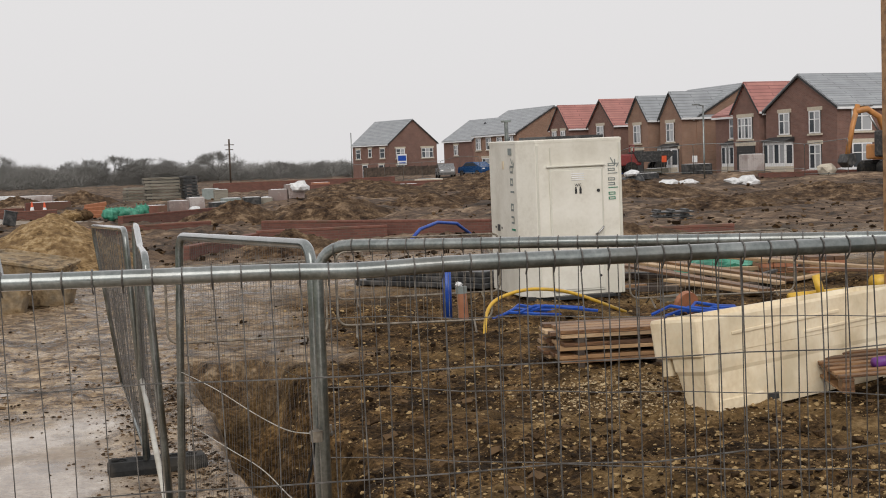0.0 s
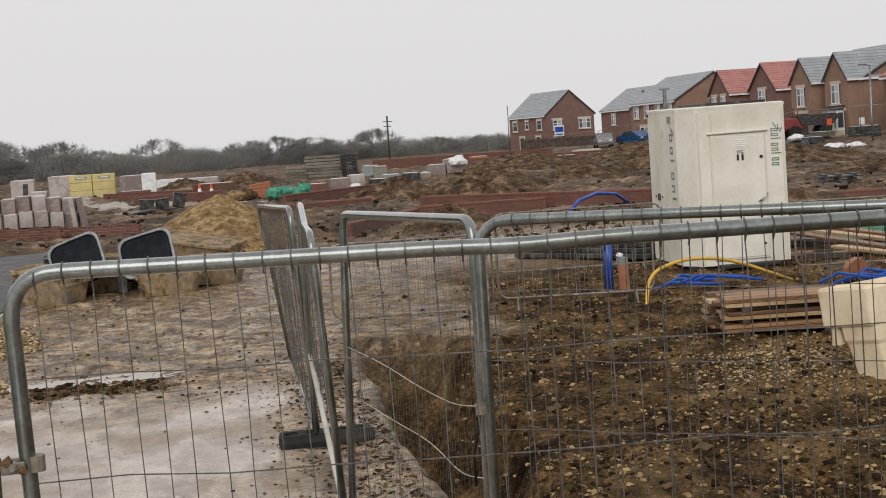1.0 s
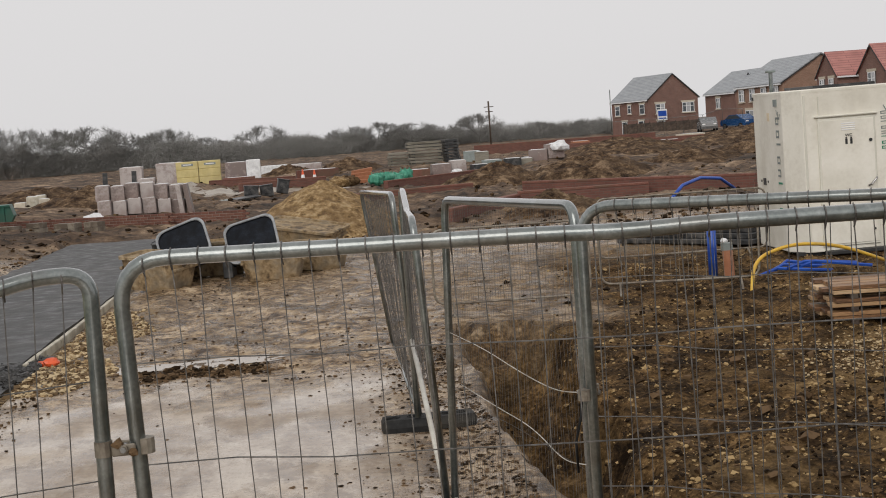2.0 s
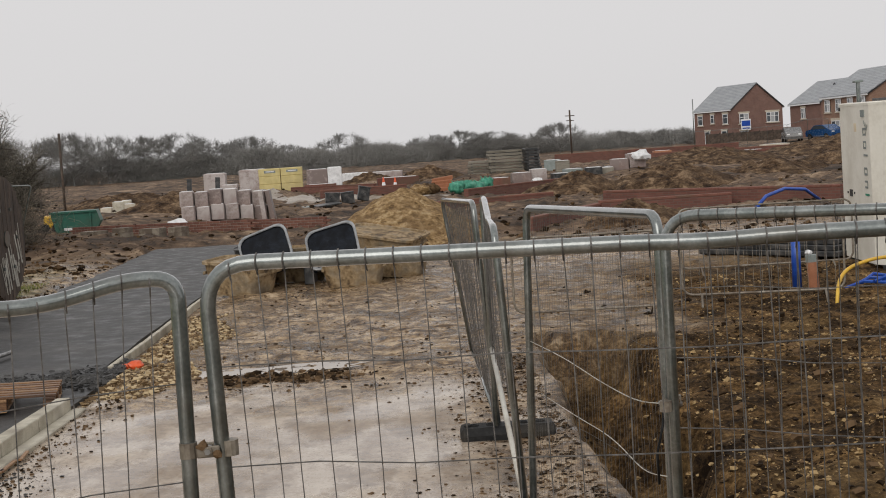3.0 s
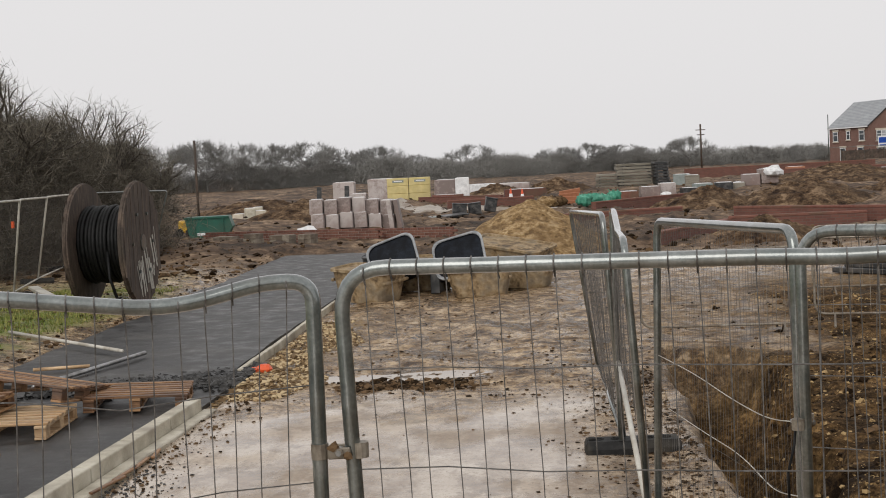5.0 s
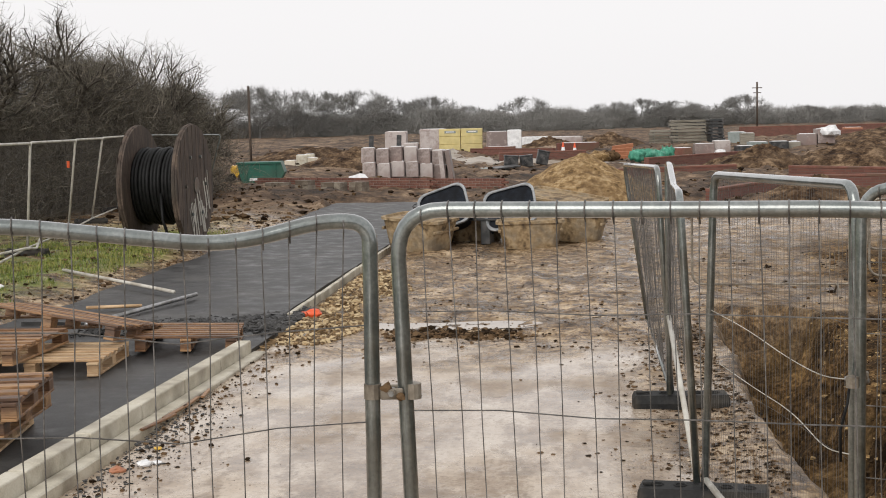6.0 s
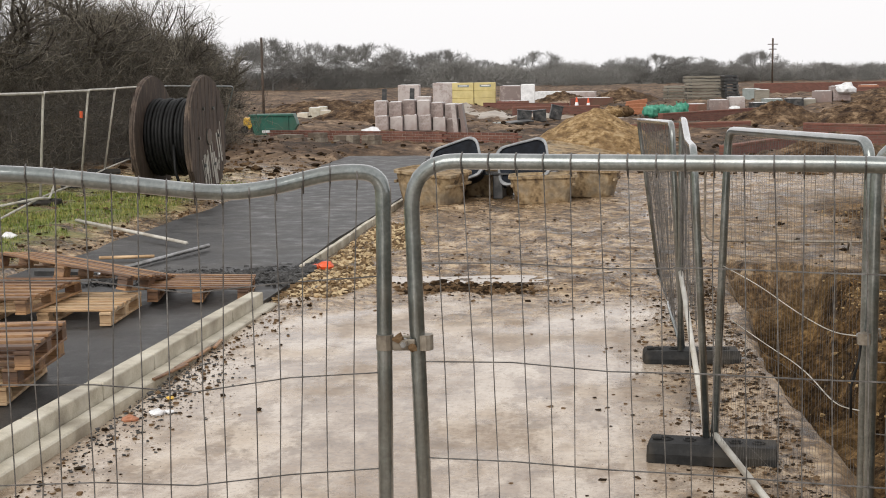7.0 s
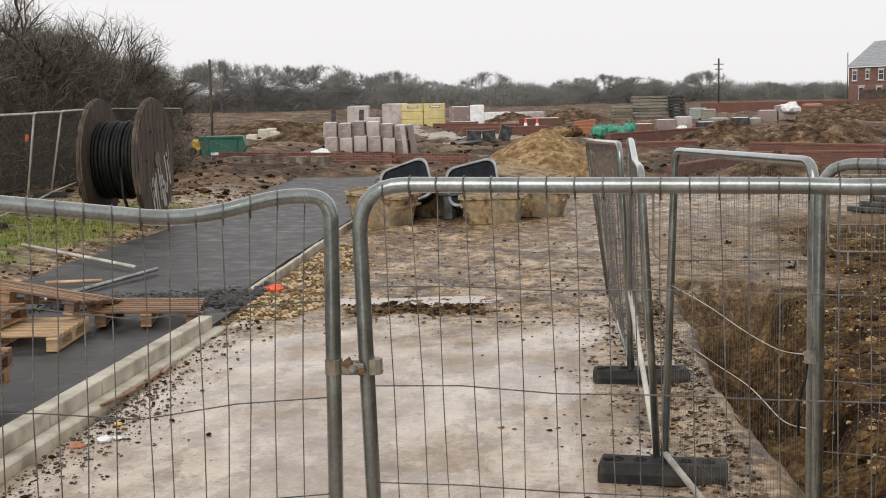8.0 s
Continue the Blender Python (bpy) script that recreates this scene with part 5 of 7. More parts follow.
heap("sand_mound", -0.08, 31.8, 2.2, 2.5, 1.36, SAND, "conical heap of damp yellow building sand", 4, rough=0.9)
for i, (x, y, rx, h) in enumerate(((1.9, 93, 3.2, 1.2), (-2.2, 95, 2.6, 0.9), (6.8, 52.5, 2.6, 0.75), (10.5, 52, 3.0, 0.8), (16, 58, 4.0, 0.9), (21, 62, 5.0, 1.1), (12.5, 30.5, 3.0, 0.5), (27, 60, 5, 0.8), (5.8, 34.2, 2.0, 0.6), (-9.5, 58, 3.5, 0.9), (-13.5, 66, 4, 0.9),
                                     (19, 84, 6, 1.2), (29, 88, 7, 1.2), (24, 45, 4.5, 0.5), (33, 52, 5, 0.5))):
    heap("soil_mound", x, y, rx, rx * 0.8, h, SOIL, "rough heap of dug brown soil", 20 + i)


def brick_footing(a, b, courses, label, ln=0.225, ht=0.075, z=None):
    """A low run of brickwork, brick by brick, on a mortar core."""
    a, b = Vector((*a, 0)), Vector((*b, 0))
    d = b - a
    z0 = min(floor_at(a.x, a.y), floor_at(b.x, b.y)) - 0.05 if z is None else z
    w = thing("brick_footing", pose(a.x, a.y, z0, 0, 0, math.degrees(math.atan2(d.y, d.x))), label, "low wall", "brick footings")
    L = d.length
    part("core", boxed(L - 0.02, 0.085, courses * ht - 0.012, pose(L / 2, 0, 0)), MORTAR, w)
    me = None
    for c in range(courses):
        x = -0.11 * (c % 2)
        while x < L - 0.05:
            if me is None:
                bm = boxed(ln - 0.012, 0.104, ht - 0.011, None, 0.004)
                me = bpy.data.meshes.new("brick")
                bm.to_mesh(me)
                bm.free()
                me.materials.append(BRICKRED)
            br = new("brick", me)
            br.parent = w
            br.matrix_basis = pose(x + ln / 2, random.uniform(-0.003, 0.003), c * ht + 0.004)
            x += ln
    return w


def wall_run(a, b, h, label):
    """A longer run far away: courses joined, still real bricks."""
    a, b = Vector((*a, 0)), Vector((*b, 0))
    d = b - a
    w = thing("brick_footing", pose(a.x, a.y, min(floor_at(a.x, a.y), floor_at(b.x, b.y)) - 0.1, 0, 0, math.degrees(math.atan2(d.y, d.x))), label, "low wall", "brick footings")
    body = part("brickwork", boxed(d.length, 0.22, h + 0.1, pose(d.length / 2, 0, 0), 0.01), FOOTING, w)
    uv_box(body.data)
    part("coping_course", boxed(d.length, 0.235, 0.07, pose(d.length / 2, 0, h + 0.1), 0.01), BRICKRED, w)
    return w


FOOTING = masonry("footing_brick", (0.125, 0.048, 0.036), (0.175, 0.07, 0.05), (0.13, 0.085, 0.065), rough=0.75)
brick_footing((-9.9, 40.6), (-4.3, 38.0), 5, "low red-brick house footing behind block stacks")
brick_footing((-4.2, 38.4), (-2.2, 37.5), 5, "low red-brick footing beyond the tubs")
for a, b, h in (((6.4, 42.5), (11.9, 36.2), 0.3), ((2.6, 55.2), (7.4, 62.2), 0.42), ((3.1, 33.6), (5.6, 38.6), 0.3), ((5.6, 38.6), (9.4, 38.4), 0.3), ((13.4, 117), (30, 119), 0.8), ((15.5, 96), (29, 97), 0.5),
                ((39.6, 70.4), (47.5, 69.6), 0.25), ((-1.5, 76), (-6.5, 80), 0.4), ((13.9, 31.7), (16.8, 31.2), 0.18), ((17.5, 104), (33, 101), 0.5), ((-4, 66), (0.2, 67.5), 0.45), ((1.0, 47.5), (5.5, 49.5), 0.25)):
    wall_run(a, b, h, "low run of red-brick house footings in mud")


def wrapped_pack(x, y, w, d, h, turn, z=None, material=None, label="shrink-wrapped pallet of pale concrete blocks", lean=0, name="block_pack"):
    p = thing(name, pose(x, y, floor_at(x, y) if z is None else z, 0, lean, turn), label, "pallet load", "stacked packs")
    bm = boxed(w, d, h, None, min(w, h) * 0.045, 2)
    for v in bm.verts:
        v.co += Vector((fbm(v.co.z * 3 + x, v.co.y, 1.0, y), fbm(v.co.x * 3, v.co.z + x, 1.0, y), 0)) * 0.05 * min(w, h)
    part("load", bm, material or BLOCK, p)
    part("top_wrap", boxed(w * 0.8, d * 0.85, 0.03, pose(0.03 * w, 0, h - 0.012), 0.01), WHITE_BAG, p, "loose white wrapping")
    return p


for i in range(6):
    x = -7.6 + 0.49 * i
    wrapped_pack(x, 48.2 + 0.2 * i, 0.46, 0.6, 0.56, random.uniform(-4, 4))
    wrapped_pack(x - 0.06, 48.25 + 0.2 * i, 0.47, 0.6, 0.54, random.uniform(-5, 5), z=floor_at(x, 48.2 + 0.2 * i) + 0.55)
wrapped_pack(-4.72, 49.2, 0.16, 0.7, 1.12, 0, lean=-9, label="tall pale slabs leaning against block packs", name="leaning_slab")
wrapped_pack(-5.0, 49.0, 0.16, 0.7, 1.12, 0, lean=-6, label="tall pale slabs leaning against block packs", name="leaning_slab")
for x, y, w, h in ((-11.6, 84.5, 1.35, 1.15), (-10.6, 84, 1.0, 0.55), (-9.2, 84, 1.6, 1.25)):
    wrapped_pack(x, y, w, 1.0, h + 0.2, 3)
for x, y, hh in ((-7.55, 48.3, 0.62), (-6.6, 48.7, 0.66)):
    p = thing("dark_board", pose(x - 0.02, y, floor_at(x, y) + 0.9, 0, 3, 0), "dark upright plastic board on block packs", "board")
    part("sheet", boxed(0.17, 0.05, hh, None, 0.008), PLASTIC_DARK, p)
MUDDY_BLOCK = mat("muddy_block", [(0.13, 0.10, 0.075), (0.20, 0.165, 0.125), (0.29, 0.25, 0.20)], rough=0.8, scale=5, bump=0.3, by_object=0.4)
for x, y, w, n in ((-7.9, 38.2, 0.55, 1), (-7.0, 38.0, 0.8, 1), (-6.2, 37.7, 0.65, 1), (-8.9, 39.0, 0.7, 0)):
    p = thing("block_stack", pose(x, y, floor_at(x, y), 0, 0, -22), "small stack of muddy grey-brown concrete blocks", "blocks", "block stacks")
    for k in range(n + 1):
        for j in range(int(w / 0.22)):
            part("block", boxed(0.215, 0.4, 0.14, pose(-w / 2 + 0.11 + 0.22 * j, random.uniform(-0.02, 0.02), 0.142 * k), 0.006), MUDDY_BLOCK, p)

# insulation packs, far
ins = thing("insulation_stack", pose(-7.6, 84.0, floor_at(-7.6, 84), 0, 0, 3), "stack of yellow-wrapped insulation packs with printed bands", "insulation packs")
for i in range(2):
    for k in range(3):
        part("pack", boxed(1.33, 1.1, 0.48, pose(-0.53 + 1.36 * i, 0, 0.482 * k), 0.03), CABIN_YELLOW, ins)
for i in range(2):
    part("printed_band", boxed(0.7, 0.01, 0.15, pose(-0.5 + 1.36 * i, -0.556, 1.17)), GREY_INK, ins, "grey printed band")
    part("printed_bar", boxed(0.5, 0.01, 0.05, pose(-0.5 + 1.36 * i, -0.564, 1.23)), WHITE, ins)
wrapped_pack(-5.15, 83.4, 1.3, 1.2, 1.35, 2, label="pink-grey shrink-wrapped packs beside yellow packs")
wrapped_pack(-4.05, 82.8, 0.85, 1.0, 1.45, 2, material=WHITE_BAG, label="tall white-wrapped pack on the site track", name="white_pack")
brick_p = wrapped_pack(-4.9, 81.8, 1.9, 0.7, 0.5, 2, material=BRICKRED, label="low pack of red bricks", name="brick_pack")


def skip(x, y, turn, w, d, h, material, label):
    s = thing("skip", pose(x, y, floor_at(x, y) - 0.05, 0, 0, turn), label, "skip")
    part("body", slab_mesh([[(-w / 2 + 0.2, -d / 2, 0), (w / 2 - 0.25, -d / 2, 0), (w / 2, -d / 2, h * 0.55), (w / 2 - 0.12, -d / 2, h), (-w / 2, -d / 2, h)],
                            [(-w / 2 + 0.2, d / 2, 0), (w / 2 - 0.25, d / 2, 0), (w / 2, d / 2, h * 0.55), (w / 2 - 0.12, d / 2, h), (-w / 2, d / 2, h)]]), material, s)
    part("rim", boxed(w - 0.1, 0.06, 0.06, pose(-0.06, -d / 2 - 0.02, h - 0.06)), material, s)
    for k in (-0.3, 0.3):
        part("stiffener", boxed(0.06, 0.05, h * 0.95, pose(k * w, -d / 2 - 0.015, 0)), material, s)
    part("printed_bar", boxed(w * 0.35, 0.01, 0.09, pose(-0.1, -d / 2 - 0.012, h * 0.22)), WHITE, s)
    return s


skip(-11.2, 46.6, 8, 1.65, 1.2, 0.82, GREEN, "dark green metal skip on rough ground")
dz_ = thing("dumper_body", pose(-12.05, 46.6, floor_at(-12, 46.6), 0, 0, 10), "yellow dumper body beside the green skip", "dumper")
part("hopper", boxed(0.5, 0.9, 0.42, pose(0, 0, 0.12), 0.06, 2), YELLOW, dz_)
part("wheel", tubed([(-0.2, -0.5, 0.14), (-0.2, -0.38, 0.14)], 0.14, 12), RUBBER, dz_)
part("wheel", tubed([(0.15, -0.5, 0.14), (0.15, -0.38, 0.14)], 0.14, 12), RUBBER, dz_)

# dark chambers and lids
for x, y, w, h, lean in ((-3.0, 57.4, 0.6, 0.42, 4), (-2.35, 58.2, 0.55, 0.5, -5), (-1.75, 58.8, 0.5, 0.6, 12)):
    p = thing("inspection_chamber", pose(x, y, floor_at(x, y), 0, lean, 6), "black plastic drainage chamber lying on the ground", "chamber", "drainage chambers")
    part("body", boxed(w, 0.5, h, None, 0.04, 2), PLASTIC_DARK, p)
    part("rim", boxed(w * 1.06, 0.54, 0.06, pose(0, 0, h - 0.03), 0.015), PLASTIC_DARK, p)
    part("socket", tubed([(0, -0.24, h * 0.45), (0, -0.32, h * 0.45)], 0.09, 10), PLASTIC_DARK, p)
lid = thing("flat_cover", pose(-3.7, 56.4, floor_at(-3.7, 56.4), 4, -3, 10), "grey flat covers lying on the ground", "cover")
part("sheet", boxed(1.3, 0.9, 0.06, None, 0.01), GREY_INK, lid)
part("sheet", boxed(1.1, 0.7, 0.06, pose(0.5, -0.3, 0.06, 0, 0, 15), 0.01), PLASTIC_DARK, lid)


def cone(x, y):
    c = thing("traffic_cone", pose(x, y, floor_at(x, y)), "orange and white traffic cone", "cone", "traffic cones")
    part("base", boxed(0.36, 0.36, 0.04, None, 0.01), ORANGE, c)
    for z0, z1, r0, r1, m in ((0.04, 0.25, 0.14, 0.11, ORANGE), (0.25, 0.45, 0.11, 0.075, WHITE), (0.45, 0.72, 0.075, 0.03, ORANGE)):
        part("band", tubed([(0, 0, z0), (0, 0, z1)], r0, 12, taper=r1), m, c)


cone(-0.95, 71.0)
cone(-0.35, 71.6)


def bulk_bag(x, y, r, h, material, label, seed):
    b = thing("bulk_bag", pose(x, y, floor_at(x, y) - 0.03, 0, 0, seed * 31), label, "bulk bag", "bulk bags")
    bm = lump(1.0, seed, 1.0, 0.4, 3)
    for v in bm.verts:
        k = max(abs(v.co.x), abs(v.co.y), 0.01)
        v.co.x, v.co.y = v.co.x * r * (0.75 + 0.35 / max(0.5, k)), v.co.y * r * (0.75 + 0.35 / max(0.5, k))
        v.co.z = (v.co.z * 0.5 + 0.48) * h
    part("sack", bm, material, b, smooth=True)
    for a in range(4):
        q = a * 1.57 + 0.7
        part("loop", tubed([(r * 0.6 * math.cos(q), r * 0.6 * math.sin(q), h * 0.85), (r * 0.75 * math.cos(q), r * 0.75 * math.sin(q), h * 1.08), (r * 0.5 * math.cos(q + 0.5), r * 0.5 * math.sin(q + 0.5), h * 0.88)], 0.02, 5), material, b)


for i, (x, y) in enumerate(((2.55, 63.0), (3.1, 63.8), (3.65, 65.0), (4.1, 66.0))):
    bulk_bag(x, y, 0.31, 0.54 + 0.05 * (i % 2), GREEN_BAG, "full green woven bulk bag", i + 1)
bulk_bag(0.9, 66.5, 0.45, 0.55, SAND, "slumped buff bulk bag", 9)
bulk_bag(1.4, 67.2, 0.4, 0.5, CLOD, "slumped dirty bulk bag", 12)
hoard = thing("barrier_board", pose(2.0, 69.5, floor_at(2, 69.5) + 0.25, 10, 0, 6), "dull orange-red barrier boards piled up", "barrier")
for k in range(4):
    part("board", boxed(1.1, 0.08, 0.2, pose(0.04 * k, 0.05 * k, 0.17 * k - 0.2, 0, 5 - 4 * k), 0.02), TERRA, hoard)


def timber_stack(x, y, w, d, layers, turn, label, material, t=0.16):
    s = thing("timber_stack", pose(x, y, floor_at(x, y) - 0.05, 0, 0, turn), label, "timber stack", "timber stacks")
    for k in range(layers):
        z = k * (t + 0.05)
        part("bearer", boxed(0.1, d, 0.05, pose(-w * 0.35, 0, z)), PLASTIC_DARK, s)
        part("bearer", boxed(0.1, d, 0.05, pose(w * 0.35, 0, z)), PLASTIC_DARK, s)
        part("layer", boxed(w * random.uniform(0.93, 1.04), d, t, pose(random.uniform(-0.08, 0.08), 0, z + 0.05, 0, 0, random.uniform(-1, 1)), 0.012), material, s)
    return s


GREY_WOOD = mat("grey_weathered_board", [(0.09, 0.08, 0.06), (0.16, 0.145, 0.115), (0.24, 0.22, 0.18)], rough=0.8, scale=3, fine=20, bump=0.3, by_object=0.5, stretch=(0.5, 2, 6))
timber_stack(7.3, 92.5, 2.6, 1.2, 8, 2, "tall stack of grey weathered boards", GREY_WOOD)
timber_stack(5.6, 94, 1.8, 1.0, 5, -6, "low stack of grey weathered boards", GREY_WOOD)
timber_stack(8.9, 91.5, 1.0, 1.0, 8, 8, "dark stack of boards with ragged white cover", PLASTIC_DARK)
for x, y, w, h, m, lb in ((9.9, 88, 1.1, 0.75, GREY_INK, "blue-grey wrapped crate on mud"), (6.2, 70, 1.0, 0.55, BLOCK, "shrink-wrapped pallet of dull bricks"), (7.2, 71, 0.8, 0.75, BLOCK, "pale shrink-wrapped pallet load"), (8.3, 70.5, 0.8, 0.5, PLASTIC_DARK, "dark crate in the mud"),
                          (9.0, 70.8, 0.9, 0.45, GREY_INK, "dark grey crate in the mud"), (10.0, 70.2, 0.9, 0.5, PLASTIC_DARK, "black plastic crate on the site"), (10.8, 70.6, 0.7, 0.42, GREY_WOOD, "weathered wooden crate on mud"),
                          (11.6, 71.5, 1.0, 0.6, BLOCK, "pinkish wrapped pack of clay bricks"), (12.5, 71.6, 0.9, 0.75, BLOCK, "pinkish wrapped pack with a torn cover"), (5.0, 69, 0.9, 0.4, BRICKRED, "low pack of red bricks"),
                          (9.6, 80, 0.8, 0.8, GREY_WOOD, "weathered upright wooden crate"), (12.9, 83, 0.8, 0.3, PLASTIC_DARK, "black crate by the track"), (-0.2, 78, 2.4, 0.5, BRICKRED, "long pack of red bricks"), (-3.4, 100, 2.0, 0.7, WHITE_BAG, "white-wrapped packs far across the site"), (-1.2, 103, 2.6, 0.6, BLOCK, "pale wrapped packs far across the site"),
                          (22, 96, 1.6, 0.5, WHITE_BAG, "white wrapped packs by the footings"), (26, 100, 2.0, 0.5, BRICKRED, "pack of red bricks by the footings"), (22, 113, 1.5, 0.7, TERRA, "dull red barrier far across the site")):
    wrapped_pack(x, y, w, 0.9, h, random.uniform(-12, 12), material=m, label=lb, name="site_pack")
for i, (x, y, w) in enumerate(((7.0, 69.0, 0.35), (9.6, 70.0, 0.3), (12.7, 71.3, 0.5), (-9.5, 62, 0.4), (-8.4, 60, 0.5), (-6.9, 41.5, 0.36), (24, 99, 0.5))):
    ob = part("plastic_sheet", lump(w, i * 3.3, 0.6, 0.5, 2), WHITE_BAG)
    ob.matrix_basis = pose(x, y, floor_at(x, y) + w * 0.3 + (0.5 if i == 2 else 0))
    tagged(ob, "crumpled white polythene sheet on the ground", "plastic sheet")
# stacks of stone and walling left of the packs
for i in range(14):
    x, y = -13.5 + 0.42 * i, 62 + 2.5 * math.sin(i * 1.9)
    wrapped_pack(x, y, 0.5, 0.6, 0.32 + 0.1 * (i % 3), i * 7, material=CONCRETE if i % 3 else STONE, label="pale stone walling stacked on the field", name="stone_stack")


# ---- near left: pallets, poles, site litter ----
def pallet(m, material, label, w=1.2, d=1.0, boards=7):
    p = thing("pallet", m, label, "pallet", "wooden pallets")
    for k in range(boards):
        part("top_board", boxed(w, d / boards * 0.5, 0.022, pose(0, -d / 2 + d / boards * (k + 0.5), 0.118 + random.uniform(0, 0.003), 0, 0, random.uniform(-0.8, 0.8)), 0.003), material, p)
    for s in (-1, 0, 1):
        part("stringer", boxed(0.1, d, 0.022, pose(s * (w / 2 - 0.06), 0, 0.095), 0.003), material, p)
        part("bottom_board", boxed(0.1, d, 0.02, pose(s * (w / 2 - 0.06), 0, 0.0), 0.003), material, p)
        for q in (-1, 0, 1):
            part("block", boxed(0.1, 0.12, 0.075, pose(s * (w / 2 - 0.06), q * (d / 2 - 0.07), 0.02), 0.004), material, p)
    return p


pallet(pose(-4.75, 11.35, -0.015, 0, 0, 4), WOOD_NEW, "wet brown wooden pallet flat on asphalt")
pallet(pose(-5.3, 11.2, 0.13, 2, -1, -6), WOOD_RED, "wooden pallet on another pallet")
pallet(pose(-4.85, 12.2, 0.20, -8, 8, -9), WOOD_RED, "wooden pallet sliding off a pile", 1.4)
pallet(pose(-3.78, 12.45, 0.0, 0, 2, 10), WOOD_RED, "reddish wooden pallet beside the kerb", 0.95, 0.9)
pallet(pose(-4.47, 8.55, -0.015, 0, 0, 8), WOOD_NEW, "pale wooden pallet on asphalt", boards=5)
pallet(pose(-4.33, 8.5, 0.13, 0, 0, 5), WOOD_RED, "wooden pallet stacked on another", boards=5)
pallet(pose(-4.2, 8.3, 0.275, 0, 0, 9), WOOD_RED, "orange-brown wet pallet on top of a stack", boards=5)


def rod(name, pts, r, material, label, cat, seg=8):
    ob = part(name, tubed(pts, r, seg), material, None, smooth=True)
    return tagged(ob, label, cat)


rod("scaffold_pole", [(-7.26, 18.09, 0.12), (-4.94, 15.72, 0.09)], 0.022, PALE_TUBE, "pale thin steel pole lying on the road", "pole")
rod("scaffold_pole", [(-4.62, 15.55, 0.08), (-5.15, 13.35, 0.06)], 0.026, STEEL, "pale steel pole lying across the asphalt", "pole")
rod("batten", [(-5.6, 14.55, 0.07), (-5.0, 14.68, 0.07)], 0.02, WOOD_NEW, "short pale batten on the road", "batten")
plk = thing("plank", pose(-8.75, 23.6, floor_at(-8.75, 23.6) + 0.05, 0, 4, -57), "pale plank lying in the grass", "plank")
part("board", boxed(1.9, 0.18, 0.05, None, 0.006), PALE_TUBE, plk)
for i, (x, y, s) in enumerate(((-2.9, 14.1, 0.09), (-3.06, 14.35, 0.07))):
    ob = part("orange_lump", lump(s, i * 2.2, 0.6, 0.3, 2), ORANGE)
    ob.matrix_basis = pose(x, y, floor_at(x, y) + 0.05)
    tagged(ob, "broken orange plastic lump in rubble", "plastic scrap")
for i, (x, y, s, m) in enumerate(((-2.78, 8.3, 0.025, YELLOW), (-2.74, 7.9, 0.045, WHITE_BAG), (-2.86, 7.75, 0.045, TERRA), (-2.68, 7.95, 0.03, WHITE_BAG), (-7.9, 16.0, 0.12, WHITE_BAG), (-7.4, 16.2, 0.09, WHITE_BAG))):
    ob = part("litter", lump(s, i * 1.7, 0.5, 0.5, 2), m)
    ob.matrix_basis = pose(x, y, floor_at(x, y) + s * 0.3)
    tagged(ob, "scrap of litter dropped at the kerb", "litter")
for i in range(4):
    ob = part("timber_scrap", boxed(0.5 - 0.07 * i, 0.03, 0.018, None, 0.004), WOOD_RED)
    ob.matrix_basis = pose(-3.0 + 0.02 * i, 9.0 + 0.33 * i, 0.015, 0, 0, 80 + 5 * i)
    tagged(ob, "splintered timber scrap lying on the slab edge", "timber scrap")

# fence along the hedge
LINE = [(-8.0, 17.2), (-8.8, 20.5), (-9.42, 23.8), (-10.2, 27.1), (-10.87, 30.5), (-9.2, 32.0)]
for i, (a, b) in enumerate(zip(LINE, LINE[1:])):
    za, zb = floor_at(*a), floor_at(*b)
    fence_panel(a, b, 1.84 + za * 0.4, 1.83 + zb * 0.4, lean_a=(0.06 + 0.09 * i, 0), lean_b=(0.15 + 0.09 * i, 0), radius=0.10, dx=0.08, dz=0.25, wire_r=0.0016, each=False,
                label="weathered fence panel in front of the dark hedge", rail_mat=PALE_TUBE if i < 4 else STEEL_FLAT, group="hedge fences")
for i, (x, y) in enumerate(LINE[1:5]):
    rubber_foot(x, y, 10 * i, "black fence foot in wet grass")
tape = part("red_tape", tubed([(-9.33, 23.78, 1.38), (-9.33, 23.78, 1.5)], 0.03, 8), ORANGE)
tagged(tape, "red tape wound on a fence post", "tape")
rod("bent_rail", [(-8.95, 19.2, 0.2), (-8.5, 19.7, 0.28), (-8.6, 20.4, 0.22), (-9.0, 21.8, 0.5)], 0.02, PALE_TUBE, "bent pale rail lying by the fence", "rail")

# loose cables tied to the fence post over the pit
rod("slack_cable", rounded([(0.62, 7.0, 1.06), (0.74, 6.5, 1.04), (0.84, 6.0, 1.0), (0.90, 5.4, 1.02), (0.92, 4.93, 1.10)], 0.3), 0.0022, PALE_TUBE, "slack pale cable tied to a fence post", "cable", 6)
rod("slack_cable", rounded([(0.66, 7.0, 0.78), (0.78, 6.4, 0.76), (0.86, 5.9, 0.77), (0.90, 5.3, 0.75), (0.92, 4.95, 0.82)], 0.3), 0.0022, PALE_TUBE, "second slack cable hanging over the pit", "cable", 6)
rod("slack_cable", [(0.92, 4.93, 1.10), (0.905, 4.9, 1.02), (0.88, 4.9, 0.92), (0.885, 4.92, 0.8)], 0.005, CABLE, "black wire hanging from a clamp", "cable", 6)


